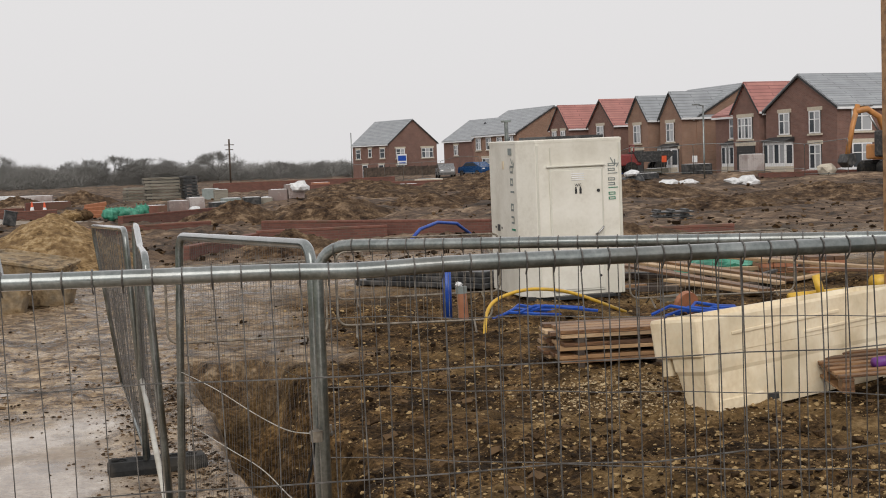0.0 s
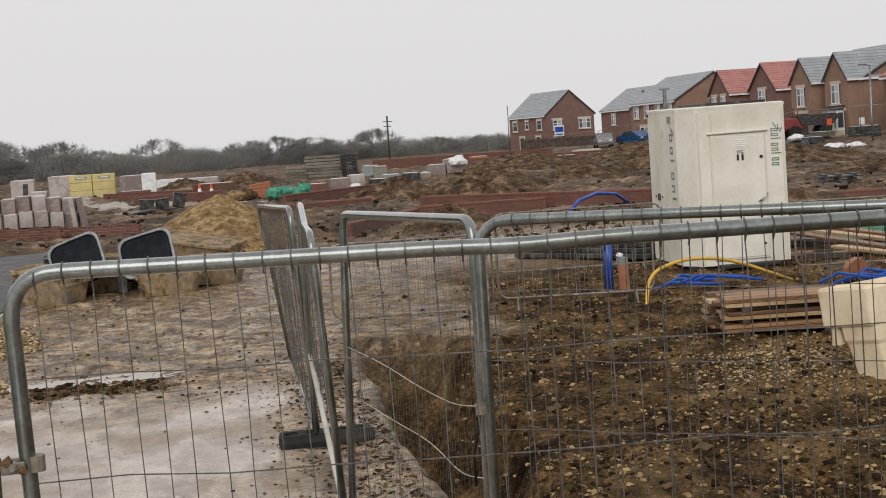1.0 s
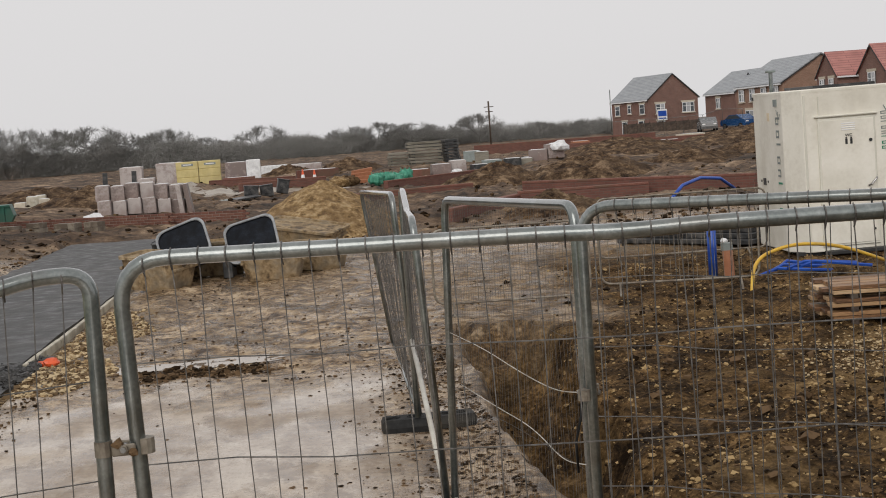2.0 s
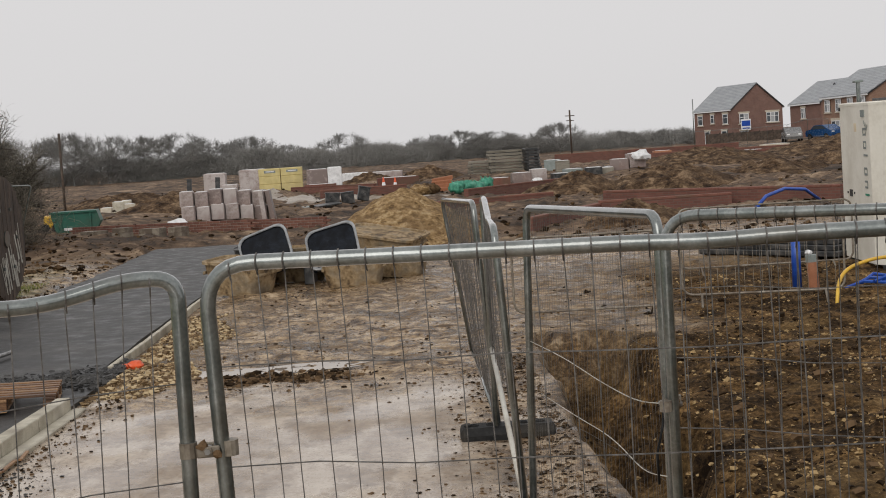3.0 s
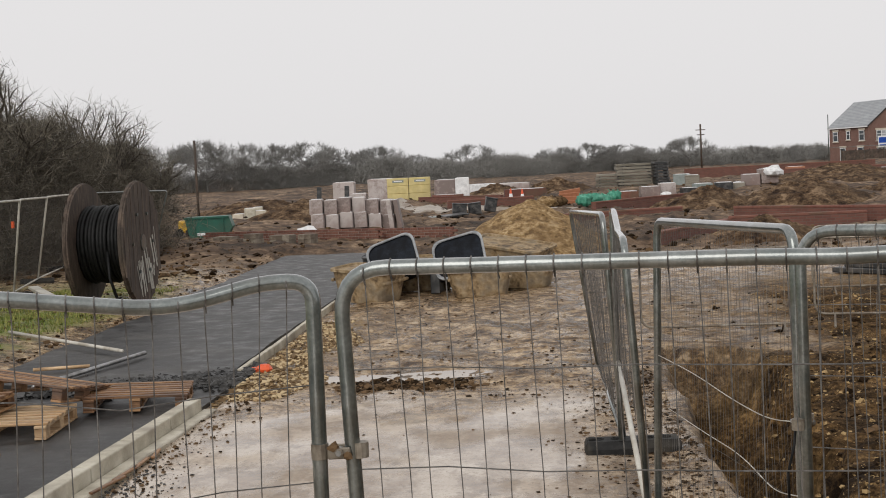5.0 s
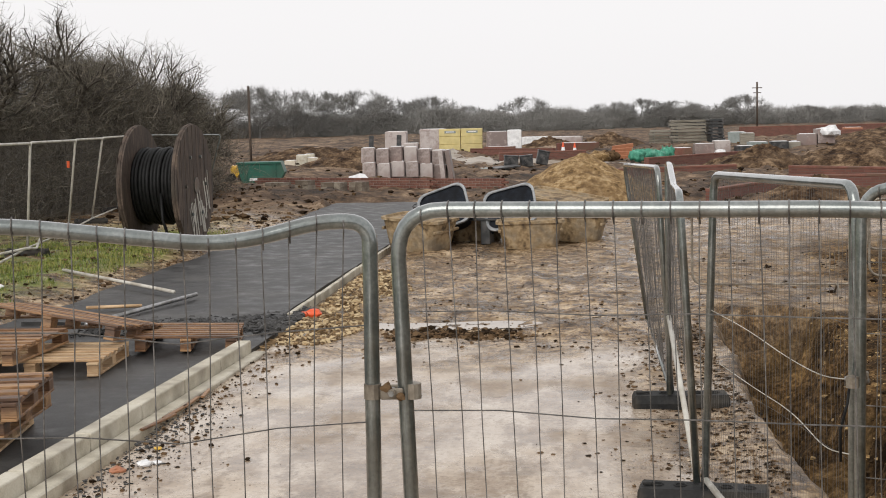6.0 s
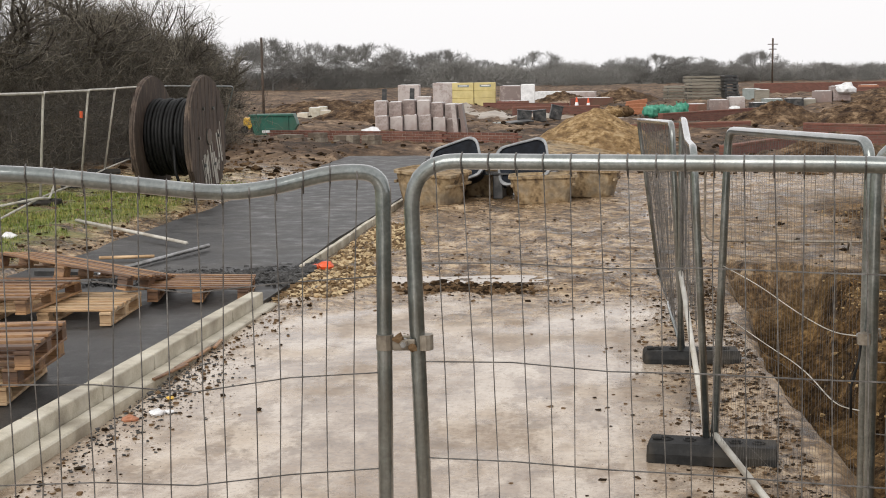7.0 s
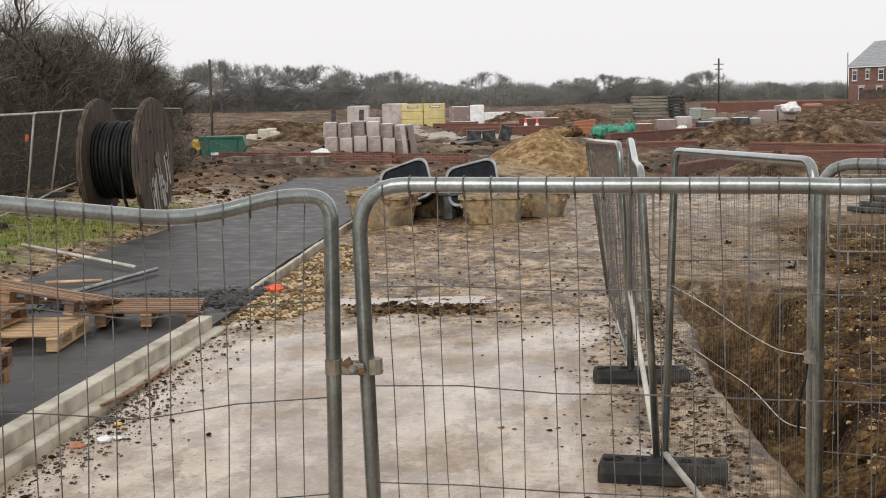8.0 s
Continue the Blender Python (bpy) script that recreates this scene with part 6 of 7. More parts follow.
# ---- right of the pit ----
def plastic_tank():
    """A narrow moulded trough with a deep overhanging rim, settled a little backwards into the rubble."""
    t = thing("plastic_tank", pose(5.02, 9.67, floor_at(5.3, 9.8) + 0.01, -6.5, -1.2, 20.5), "large cream moulded plastic tank standing on rubble", "tank")
    L = 2.72

    def ring(x0, x1, y0, y1, z, r=0.06, n=5):
        pts = []
        for px_, py_, cx, cy, a0 in ((x1, y1, 1, 1, 0), (x0, y1, -1, 1, 90), (x0, y0, -1, -1, 180), (x1, y0, 1, -1, 270)):
            for i in range(n):
                a = radians(a0 + 90 * i / (n - 1))
                pts.append((px_ - cx * r + r * math.cos(a), py_ - cy * r + r * math.sin(a), z))
        return pts

    part("lower_body", slab_mesh([ring(0.05, L - 0.12, 0.012, 0.33, -0.04, 0.03), ring(0.04, L - 0.11, 0.008, 0.34, 0.03, 0.03), ring(-0.01, L - 0.06, 0.022, 0.36, 0.30, 0.03),
                                  ring(-0.03, L - 0.05, 0.012, 0.37, 0.335, 0.03), ring(-0.045, L - 0.03, 0.006, 0.38, 0.48, 0.03)]), TANK, t)
    part("rim_band", slab_mesh([ring(-0.05, L - 0.02, 0.02, 0.54, 0.445, 0.04), ring(-0.066, L - 0.005, 0.002, 0.555, 0.46, 0.045), ring(-0.075, L, 0.0, 0.56, 0.74, 0.05), ring(-0.065, L - 0.01, 0.012, 0.55, 0.765, 0.05),
                                ring(-0.02, L - 0.05, 0.05, 0.51, 0.762, 0.04), ring(0.0, L - 0.07, 0.07, 0.49, 0.70, 0.04)]), TANK, t, smooth=False)
    for x, z, ln in ((1.0, 0.60, 1.4), (1.85, 0.50, 1.3)):
        part("rib", boxed(ln, 0.016, 0.03, pose(x, -0.002, z, 0, -1.0), 0.0075, 2), TANK, t)
    # solid near-black block: the shade inside the slot is its colour
    part("fork_slot", boxed(0.12, 0.03, 0.055, pose(0.72, 0.008, 0.0)), DARK_GAP, t)
    part("foot_block", boxed(0.55, 0.03, 0.10, pose(0.34, 0.012, -0.01), 0.01), TANK, t)
    part("spigot", tubed([(0.02, 0.47, 0.46), (0.02, 0.47, 0.30)], 0.05, 14), TANK, t)
    part("spigot_ring", tubed([(0.02, 0.47, 0.34), (0.02, 0.47, 0.30)], 0.058, 14), TANK, t)
    return t


plastic_tank()
st = thing("plank_stack", pose(5.42, 12.7, floor_at(5.2, 12.75) - 0.03, 0, 0, -8), "stack of wet new planks laid on bearers", "planks", "plank stacks")
for k in range(3):
    for j in range(4):
        part("plank", boxed(1.25 + random.uniform(-0.06, 0.06), 0.17, 0.038, pose(random.uniform(-0.05, 0.05), -0.3 + 0.2 * j, 0.05 + 0.125 * k, 0, 0, random.uniform(-1.5, 1.5)), 0.004), WOOD_NEW if (k + j) % 3 else WOOD_RED, st)
        part("plank", boxed(1.25 + random.uniform(-0.06, 0.06), 0.17, 0.038, pose(random.uniform(-0.05, 0.05), -0.3 + 0.2 * j, 0.092 + 0.125 * k, 0, 0, random.uniform(-1.5, 1.5)), 0.004), WOOD_NEW if (k * j) % 2 else WOOD_RED, st)
    for s in (-0.4, 0.4):
        part("bearer", boxed(0.07, 0.8, 0.045, pose(s, 0, 0.125 * k + 0.005)), WOOD_OLD, st)
bx = thing("timber_crate", pose(6.02, 12.2, floor_at(5.68, 12.2) + 0.3, 0, 0, -20), "pale timber end block on the plank stack", "timber")
part("block", boxed(0.34, 0.3, 0.13, None, 0.008), WOOD_NEW, bx)
part("leg", boxed(0.1, 0.2, 0.34, pose(0.05, 0, -0.33)), WOOD_OLD, bx)
pallet(pose(6.8, 9.85, floor_at(6.8, 9.85) + 0.08, 3, -3, -16), WOOD_RED, "wet brown pallet beside the cream tank")
rod("purple_duct", [(6.5, 9.7, 0.30), (8.2, 9.9, 0.40)], 0.045, PURPLE, "purple plastic duct lying on a pallet", "duct", 12)

rod("blue_post", [(5.12, 17.56, -0.05), (5.12, 17.56, 0.72)], 0.062, BLUE, "upright blue plastic pipe standing in mud", "pipe", 14)
op = thing("drain_pipe", pose(5.16, 16.94, -0.05, 0, -3, 0), "upright terracotta drain pipe with a grey cap", "pipe")
part("pipe", tubed([(0, 0, 0), (0, 0, 0.42)], 0.068, 14), TERRA, op)
part("cap", tubed([(0, 0, 0.40), (0, 0, 0.49)], 0.075, 14), GREY_INK, op)
part("valve", lump(0.045, 2, 0.8, 0.3, 2), WHITE_BAG, op, place=pose(-0.03, 0, 0.52))
rod("yellow_hose", rounded([(4.80, 14.97, -0.02), (4.95, 15.3, 0.38), (5.5, 15.6, 0.5), (6.2, 15.9, 0.42), (7.1, 16.1, 0.06)], 0.5, 8), 0.022, YELLOW, "yellow gas hose arching over the ground", "hose", 8)
rod("blue_hose", [(8.5, 32.6, 0.05), (9.0, 33.2, 0.38), (9.7, 34.0, 0.5), (10.4, 34.6, 0.42), (10.9, 35, 0.1)], 0.045, BLUE, "blue water pipe arching over a brick footing", "hose", 8)
for k in range(6):
    ob = part("dark_slab", boxed(2.7 - 0.12 * k, 0.42, 0.085, None, 0.012), PLASTIC_DARK)
    ob.matrix_basis = pose(5.95 + 0.05 * k, 21.75 - 0.07 * (k % 2), 0.015 + 0.088 * (k // 2) + 0.004, 0, 0, -52 + 3 * (k % 2)) @ pose(0, 0.45 * (k % 2), 0)
    tagged(ob, "long black recycled plastic slab in a pile", "slab", "black slabs")
for i in range(10):
    a = random.uniform(0, 3)
    ob = part("blue_net_fold", tubed([(0, 0, 0.03), (0.25, 0.1 * math.sin(a), 0.09 + 0.02 * (i % 3)), (0.6, 0.12 * math.cos(a), 0.06), (0.95, 0.05, 0.02)], 0.022, 6), BLUE)
    bx_, by_ = (5.4 + 0.12 * i, 16.45 + 0.08 * (i % 3)) if i < 5 else (7.3 + 0.2 * (i - 5), 15.45 + 0.06 * i)
    ob.matrix_basis = pose(bx_, by_, floor_at(bx_, by_) + 0.02, 0, 0, 20 * math.sin(i))
    tagged(ob, "crumpled blue plastic netting lying in mud", "netting", "blue netting")
for i, (a, b) in enumerate((((9.3, 21.4, 0.2), (9.75, 17.1, 0.08)), ((9.5, 21.5, 0.24), (10.3, 17.7, 0.1)), ((9.9, 21.2, 0.25), (10.6, 17.9, 0.12)), ((10.6, 21.5, 0.3), (12.6, 18.4, 0.15)), ((11.3, 19.2, 0.16), (13.2, 17.6, 0.12)), ((9.1, 19.0, 0.12), (9.6, 17.2, 0.05)))):
    a, b = Vector(a), Vector(b)
    d = b - a
    ob = part("loose_plank", boxed(d.length, 0.2, 0.045, None, 0.005), WOOD_NEW if i % 2 else WOOD_RED)
    ob.matrix_basis = Matrix.Translation((a + b) / 2) @ d.to_track_quat("X", "Z").to_matrix().to_4x4()
    tagged(ob, "long wet plank lying across clutter", "plank", "loose planks")
for x, y in ((12.05, 20.9), (12.75, 20.5)):
    p = thing("brick_pack", pose(x, y, floor_at(x, y) - 0.03, 0, 0, -12), "small pack of orange-brown bricks", "bricks", "brick packs")
    for k in range(4):
        for j in range(3):
            part("brick", boxed(0.21, 0.5, 0.07, pose(-0.22 + 0.22 * j, 0, 0.01 + 0.075 * k), 0.006), WOOD_RED if k % 2 else TERRA, p)
dsc = part("clay_disc", tubed([(0, -0.03, 0.1), (0, 0.05, 0.1)], 0.17, 18), TERRA)
dsc.matrix_basis = pose(8.1, 16.4, -0.02, 15, 0, 10)
tagged(dsc, "brown disc half sunk in mud", "disc")
rod("yellow_duct", [(9.4, 15.95, 0.12), (10.3, 16.0, 0.14)], 0.06, YELLOW, "yellow plastic gas duct", "duct", 12)
rod("yellow_duct", [(9.75, 15.7, 0.1), (9.68, 15.75, 0.42)], 0.055, YELLOW, "upright stub of yellow gas duct", "duct", 12)
rod("yellow_duct", [(10.4, 15.5, 0.3), (11.6, 15.8, 0.28)], 0.1, YELLOW, "thick yellow duct behind the tank", "duct", 12)
for i in range(24):
    x, y = random.uniform(7.6, 13.5), random.uniform(17.2, 22.5)
    ob = part("timber_scrap", boxed(random.uniform(0.4, 1.3), random.uniform(0.08, 0.2), random.uniform(0.03, 0.09), None, 0.005), random.choice((WOOD_RED, WOOD_NEW, WOOD_OLD, PLASTIC_DARK, GREY_WOOD)))
    ob.matrix_basis = pose(x, y, floor_at(x, y) + random.uniform(0.0, 0.05), 0, random.uniform(-6, 6), random.uniform(-40, 40))
    tagged(ob, "scrap of wet timber thrown on the ground", "timber scrap", "timber scraps")
net = part("green_net", lump(0.8, 3.1, 0.22, 0.5, 3), GREEN_BAG)
net.matrix_basis = pose(11.4, 21.6, 0.05) @ Matrix.Diagonal((1, 0.6, 1, 1))
tagged(net, "dull green netting heaped on the ground", "netting")
gp = thing("gate_post", pose(10.62, 15.35, -0.1, 0, 0, 8), "tall rough brown timber post", "post")
part("shaft", boxed(0.22, 0.2, 4.6, None, 0.02), WOOD_RED, gp)
for k in range(8):
    part("nailed_batten", boxed(0.06, 0.02, 0.5, pose(-0.07 + 0.05 * (k % 3), -0.105, 0.5 * k + 0.2, 0, 2 - k % 4), 0.004), WOOD_NEW, gp)

bpal = thing("black_pallet", pose(19.0, 39.4, floor_at(19, 39.4), 0, 0, -14), "black plastic pallets stacked on mud", "pallet")
for k in range(3):
    part("deck", boxed(1.2, 1.0, 0.045, pose(0.03 * k, 0, 0.03 + 0.14 * k), 0.01), PLASTIC_DARK, bpal)
    for s in (-0.45, 0, 0.45):
        part("runner", boxed(0.12, 0.9, 0.06, pose(s, 0, 0.075 + 0.14 * k)), PLASTIC_DARK, bpal)


# ---- street side, far right ----
def rod_part(parent, name, pts, r, material, seg=8, label=""):
    return part(name, tubed(pts, r, seg), material, parent, label, smooth=True)


def excavator():
    e = thing("excavator", pose(45.2, 67.5, floor_at(45.2, 67.5), 0, 0, 8), "orange tracked excavator with its boom raised", "excavator")
    for s in (-1, 1):
        tr = part("track", boxed(2.6, 0.5, 0.75, pose(1.0, s * 0.8, 0), 0.3, 4), RUBBER, e)
        part("track_guard", boxed(2.0, 0.3, 0.2, pose(1.0, s * 0.8, 0.62), 0.04), PLASTIC_DARK, tr)
    part("body", boxed(2.1, 2.0, 0.9, pose(1.5, 0, 0.85), 0.12, 3), ORANGE_PAINT, e)
    cab = part("cab", boxed(1.1, 1.0, 1.5, pose(0.75, -0.5, 1.0), 0.1, 3), PLASTIC_DARK, e)
    part("cab_glass", boxed(0.8, 0.02, 0.85, pose(0.75, -1.01, 1.5)), PANE, cab)
    rod_part(e, "boom", [(1.6, 0.2, 1.6), (0.8, 0.2, 3.3), (-0.1, 0.2, 3.75), (-0.95, 0.2, 3.65)], 0.19, ORANGE_PAINT, 8, "orange boom")
    rod_part(e, "stick", [(-0.75, 0.2, 4.0), (-1.15, 0.2, 2.8), (-1.55, 0.2, 1.2)], 0.15, ORANGE_PAINT, 8)
    rod_part(e, "ram", [(0.9, 0.2, 2.2), (0.1, 0.2, 3.4)], 0.07, STEEL, 8)
    rod_part(e, "ram", [(0.3, 0.2, 3.95), (-0.8, 0.2, 3.95)], 0.07, STEEL, 8)
    part("bucket", slab_mesh([[(-1.75, y, 1.2), (-1.35, y, 1.25), (-1.2, y, 0.75), (-1.6, y, 0.45), (-1.95, y, 0.75)] for y in (-0.2, 0.6)]), PLASTIC_DARK, e)


ORANGE_PAINT = mat("orange_machine_paint", [(0.46, 0.19, 0.05), (0.55, 0.25, 0.08)], rough=0.45, scale=3, bump=0.05, stain=(0.25, 0.13, 0.05), stain_scale=2)
excavator()


def car(x, y, turn, paint, label):
    c = thing("car", pose(x, y, floor_at(x, y), 0, 0, turn), label, "car", "parked cars")
    side = [(-2.0, 0.35), (-2.05, 0.75), (-1.9, 0.95), (-1.2, 1.02), (-0.6, 1.42), (0.7, 1.46), (1.5, 1.05), (2.0, 0.9), (2.08, 0.55), (2.0, 0.3)]
    part("body", slab_mesh([[(px_ * k, sy, pz) for px_, pz in side] for sy, k in ((-0.82, 0.98), (-0.74, 1), (0.74, 1), (0.82, 0.98))]), paint, c)
    part("window", slab_mesh([[(-1.05, s, 1.03), (-0.55, s, 1.36), (0.65, s, 1.38), (1.3, s, 1.05)] for s in (-0.835, 0.835)]), PANE, c)
    for sx in (-1.25, 1.3):
        for sy in (-0.78, 0.78):
            w = part("wheel", tubed([(sx, sy - 0.1, 0.31), (sx, sy + 0.1, 0.31)], 0.31, 16), RUBBER, c)
            part("rim", tubed([(sx, sy - 0.11, 0.31), (sx, sy + 0.11, 0.31)], 0.19, 12), STEEL, w)
    for sy in (-0.55, 0.55):
        part("headlight", boxed(0.06, 0.3, 0.12, pose(2.03, sy, 0.7), 0.02), WHITE, c)


car(42.2, 133.0, -70, mat("blue_car_paint", [(0.012, 0.05, 0.14), (0.02, 0.075, 0.20)], rough=0.25, bump=0), "blue hatchback parked by the houses")
car(39.2, 134.0, -100, mat("grey_car_paint", [grey(0.12), grey(0.17)], rough=0.25, bump=0), "dark grey car parked by the houses")


def lamp_post(x, y, h):
    p = thing("street_lamp", pose(x, y, floor_at(x, y)), "slim grey street lamp column", "street lamp")
    rod_part(p, "column", [(0, 0, 0), (0, 0, 1.2), (0, 0, h)], 0.055, STEEL_FLAT)
    rod_part(p, "arm", [(0, 0, h), (-0.35, 0, h + 0.05)], 0.035, STEEL_FLAT)
    part("lantern", boxed(0.5, 0.18, 0.09, pose(-0.5, 0, h + 0.02), 0.03, 2), STEEL_FLAT, p)


lamp_post(38.85, 75.7, 4.6)
pole = thing("marker_pole", pose(32.9, 150.0, floor_at(32.9, 150)), "slim plain grey pole beside the far house", "pole")
rod_part(pole, "shaft", [(0, 0, 0), (0, 0, 3.0), (0, 0, 5.6)], 0.06, STEEL_FLAT)
pole = thing("telegraph_pole", pose(25.3, 198.5, -0.4), "dark wooden telegraph pole with a crossarm", "pole")
rod_part(pole, "shaft", [(0, 0, 0), (0, 0, 6.8)], 0.13, WOOD_OLD)
part("crossarm", boxed(1.4, 0.12, 0.12, pose(0, 0, 5.9)), WOOD_OLD, pole)
part("crossarm", boxed(1.1, 0.12, 0.12, pose(0, 0, 5.2)), WOOD_OLD, pole)
pole = thing("telegraph_pole", pose(-15.5, 62.4, 0), "thin dark pole beside the hedge", "pole")
rod_part(pole, "shaft", [(0, 0, 0), (0, 0, 3.9)], 0.06, WOOD_OLD)

pts = [(37.2 + 0.62 * i, 92.5 - 3.42 * i) for i in range(9)]
for a, b in zip(pts, pts[1:]):
    za, zb = floor_at(*a), floor_at(*b)
    fence_panel(a, b, 1.9 + za, 1.9 + zb, base=0.1 + za, low=0.2 + za, radius=0.1, dx=0.2, dz=0.5, wire_r=0.002, each=False, label="far wire mesh fence panel before the houses", group="street fences")
for i in range(8):
    a = (28.5 + 1.7 * i, 141 - 1.2 * i)
    b = (28.5 + 1.7 * (i + 1), 141 - 1.2 * (i + 1))
    za, zb = floor_at(*a), floor_at(*b)
    fence_panel(a, b, 1.9 + za, 1.9 + zb, base=0.1 + za, low=0.2 + za, radius=0.1, dx=0.2, dz=0.5, wire_r=0.002, each=False, label="far wire mesh fence panel beside parked cars", group="street fences")
for i in range(6):
    t = thing("timber_fence", pose(42.6 + 1.85 * i, 182.5 + 0.1 * i, -0.2, 0, 0, 3), "brown close-boarded garden fence panel", "fence", "garden fences")
    for k in range(10):
        part("board", boxed(0.17, 0.03, 1.75, pose(-0.8 + 0.178 * k, 0, 0)), WOOD_OLD, t)
    part("post", boxed(0.1, 0.1, 1.9, pose(-0.92, 0, 0)), WOOD_OLD, t)
sg = thing("sales_board", pose(47.9, 185.3, 1.5, 0, 0, 4), "blue and white sales board on a house wall", "sign")
part("panel", boxed(1.4, 0.08, 1.5, pose(0, 0, 0.3)), WHITE, sg)
part("blue_field", boxed(1.2, 0.03, 0.75, pose(0, -0.05, 0.85)), BLUE, sg)
part("bar", boxed(1.0, 0.03, 0.14, pose(0, -0.05, 0.5)), BLUE, sg)


def big_dumper():
    d = thing("site_dumper", pose(44.6, 96.5, floor_at(44.6, 96.5), 0, 0, -8), "red site dumper with a dark skip", "dumper")
    part("hopper", slab_mesh([[(-0.9, y, 0.9), (1.3, y, 0.8), (2.0, y, 1.5), (1.6, y, 1.7), (-1.3, y, 1.65)] for y in (-0.8, 0.8)]), PLASTIC_DARK, d)
    part("bonnet", boxed(1.8, 1.3, 0.9, pose(-1.5, 0, 0.6), 0.12, 2), RED_PAINT, d)
    part("rollbar", tubed(rounded([(-1.2, -0.6, 1.4), (-1.2, -0.6, 2.2), (-1.2, 0.6, 2.2), (-1.2, 0.6, 1.4)], 0.2), 0.05), RED_PAINT, d)
    for sx in (-1.5, 0.8):
        for sy in (-0.85, 0.85):
            part("wheel", tubed([(sx, sy - 0.18, 0.45), (sx, sy + 0.18, 0.45)], 0.45, 16), RUBBER, d)


RED_PAINT = mat("red_machine_paint", [(0.17, 0.02, 0.02), (0.23, 0.03, 0.028)], rough=0.5, bump=0.05)
big_dumper()
bulk_bag(31.3, 69.6, 0.65, 1.05, PLASTIC_DARK, "large black bag of rubbish on the mud", 14)
for i, (x, y, w, sq) in enumerate(((31.1, 69.4, 0.42, 0.5), (36.2, 75.2, 0.6, 0.4), (37.3, 74.8, 0.6, 0.35), (35.8, 66.4, 0.45, 0.6), (36.6, 66.2, 0.6, 0.55), (46.0, 71, 0.7, 0.25), (42.9, 68.5, 0.55, 0.7))):
    ob = part("plastic_sheet", lump(w, 40 + i * 2.3, sq, 0.45, 2), WHITE_BAG if i != 6 else STONE)
    ob.matrix_basis = pose(x, y, floor_at(x, y) + w * sq * 0.6 + (0.95 if i == 0 else 0))
    tagged(ob, "crumpled white wrapped bundle on the mud" if i != 6 else "pale boulder lying on the mud", "bundle")
for x, y, w, h, m, lb in ((42.0, 75.5, 1.3, 1.2, BLOCK, "grey-wrapped pallet standing by the street"), (40.5, 80, 1.8, 0.8, PLASTIC_DARK, "dark crates by the street fence"), (41.5, 100, 1.2, 0.9, BLUE, "blue boxes beside the street"), (43.0, 99, 1.0, 0.9, BLUE, "blue site box beside the street"),
                          (38.0, 82.5, 1.6, 0.4, PLASTIC_DARK, "low black crates on the mud"), (39.5, 84, 1.4, 0.35, GREY_WOOD, "low stack of weathered boards"), (44.0, 71.5, 1.8, 0.35, BRICKRED, "low pack of red bricks"), (48.8, 70.5, 1.6, 0.3, STONE, "pale stone slabs on the ground"),
                          (30.5, 88, 1.2, 0.5, STONE, "pale stone heap beside the track"), (33.5, 120, 2.5, 0.5, STONE, "pale kerb stones stacked by the street")):
    wrapped_pack(x, y, w, 0.9, h, random.uniform(-12, 12), material=m, label=lb, name="street_pack")
for x, y, m in ((41.3, 86.5, ORANGE), (42.0, 83.2, WHITE)):
    n = thing("notice_board", pose(x, y, floor_at(x, y) + 0.9, 0, 0, -62), "small notice fixed on the street fence", "sign")
    part("panel", boxed(0.4, 0.03, 0.45, None), m, n)
    part("stake", boxed(0.05, 0.03, 1.3, pose(0, 0.03, -0.9)), WOOD_OLD, n)


def ribbon(name, path, width, material, label):
    """A laid strip that follows the ground along a path."""
    pts = rounded([(x, y, 0) for x, y in path], 6.0, 6)
    fine = []
    for a, b in zip(pts, pts[1:]):
        n = max(1, int((b - a).length / 0.8))
        fine += [a.lerp(b, i / n) for i in range(n)]
    verts, faces = [], []
    for i, p in enumerate(fine):
        d = (fine[min(i + 1, len(fine) - 1)] - fine[max(i - 1, 0)]).normalized()
        s = Vector((-d.y, d.x, 0))
        for k in range(7):
            q = p + s * (width * (k / 6 - 0.5) + 0.25 * fbm(p.x, p.y, 0.5, k))
            verts.append((q.x, q.y, floor_at(q.x, q.y) + (0.07 if 0 < k < 6 else -0.1)))
    for i in range(len(fine) - 1):
        for k in range(6):
            faces.append((i * 7 + k, i * 7 + k + 1, (i + 1) * 7 + k + 1, (i + 1) * 7 + k))
    return tagged(new(name, raw_mesh(name, verts, faces, material, smooth=True)), label, "track", kind="structure")


TRACK = mat("pale_site_track", [(0.20, 0.165, 0.13), (0.33, 0.285, 0.235), (0.43, 0.385, 0.33)], rough=0.5, scale=0.8, fine=10, bump=0.5, depth=0.03, world_space=True,
            stain=(0.16, 0.115, 0.075), stain_scale=0.5, stain_amount=0.7)
ribbon("track", [(-9.0, 80), (-5.6, 70), (-4.4, 61), (-1.0, 63.5), (3.2, 61)], 2.0, TRACK, "pale wet stone track across the site")
ribbon("track", [(14.5, 78), (18.5, 86), (25, 92), (36, 96)], 2.2, TRACK, "pale stone track towards the houses")


def puddle(x, y, rx, ry, turn, seed):
    """A shallow sheet of standing water with an uneven edge."""
    bm = bmesh.new()
    rim = []
    for i in range(36):
        a = 6.28318 * i / 36
        k = 1 + 0.35 * fbm(math.cos(a), math.sin(a), 1.3, seed)
        rim.append(bm.verts.new((rx * k * math.cos(a), ry * k * math.sin(a), 0)))
    bm.faces.new(rim)
    ob = part("puddle", bm, WATER)
    ob.matrix_basis = pose(x, y, 0.006 - 0.002 * seed, 0, 0, turn)
    return tagged(ob, "shallow muddy puddle reflecting grey sky", "puddle", kind="structure")


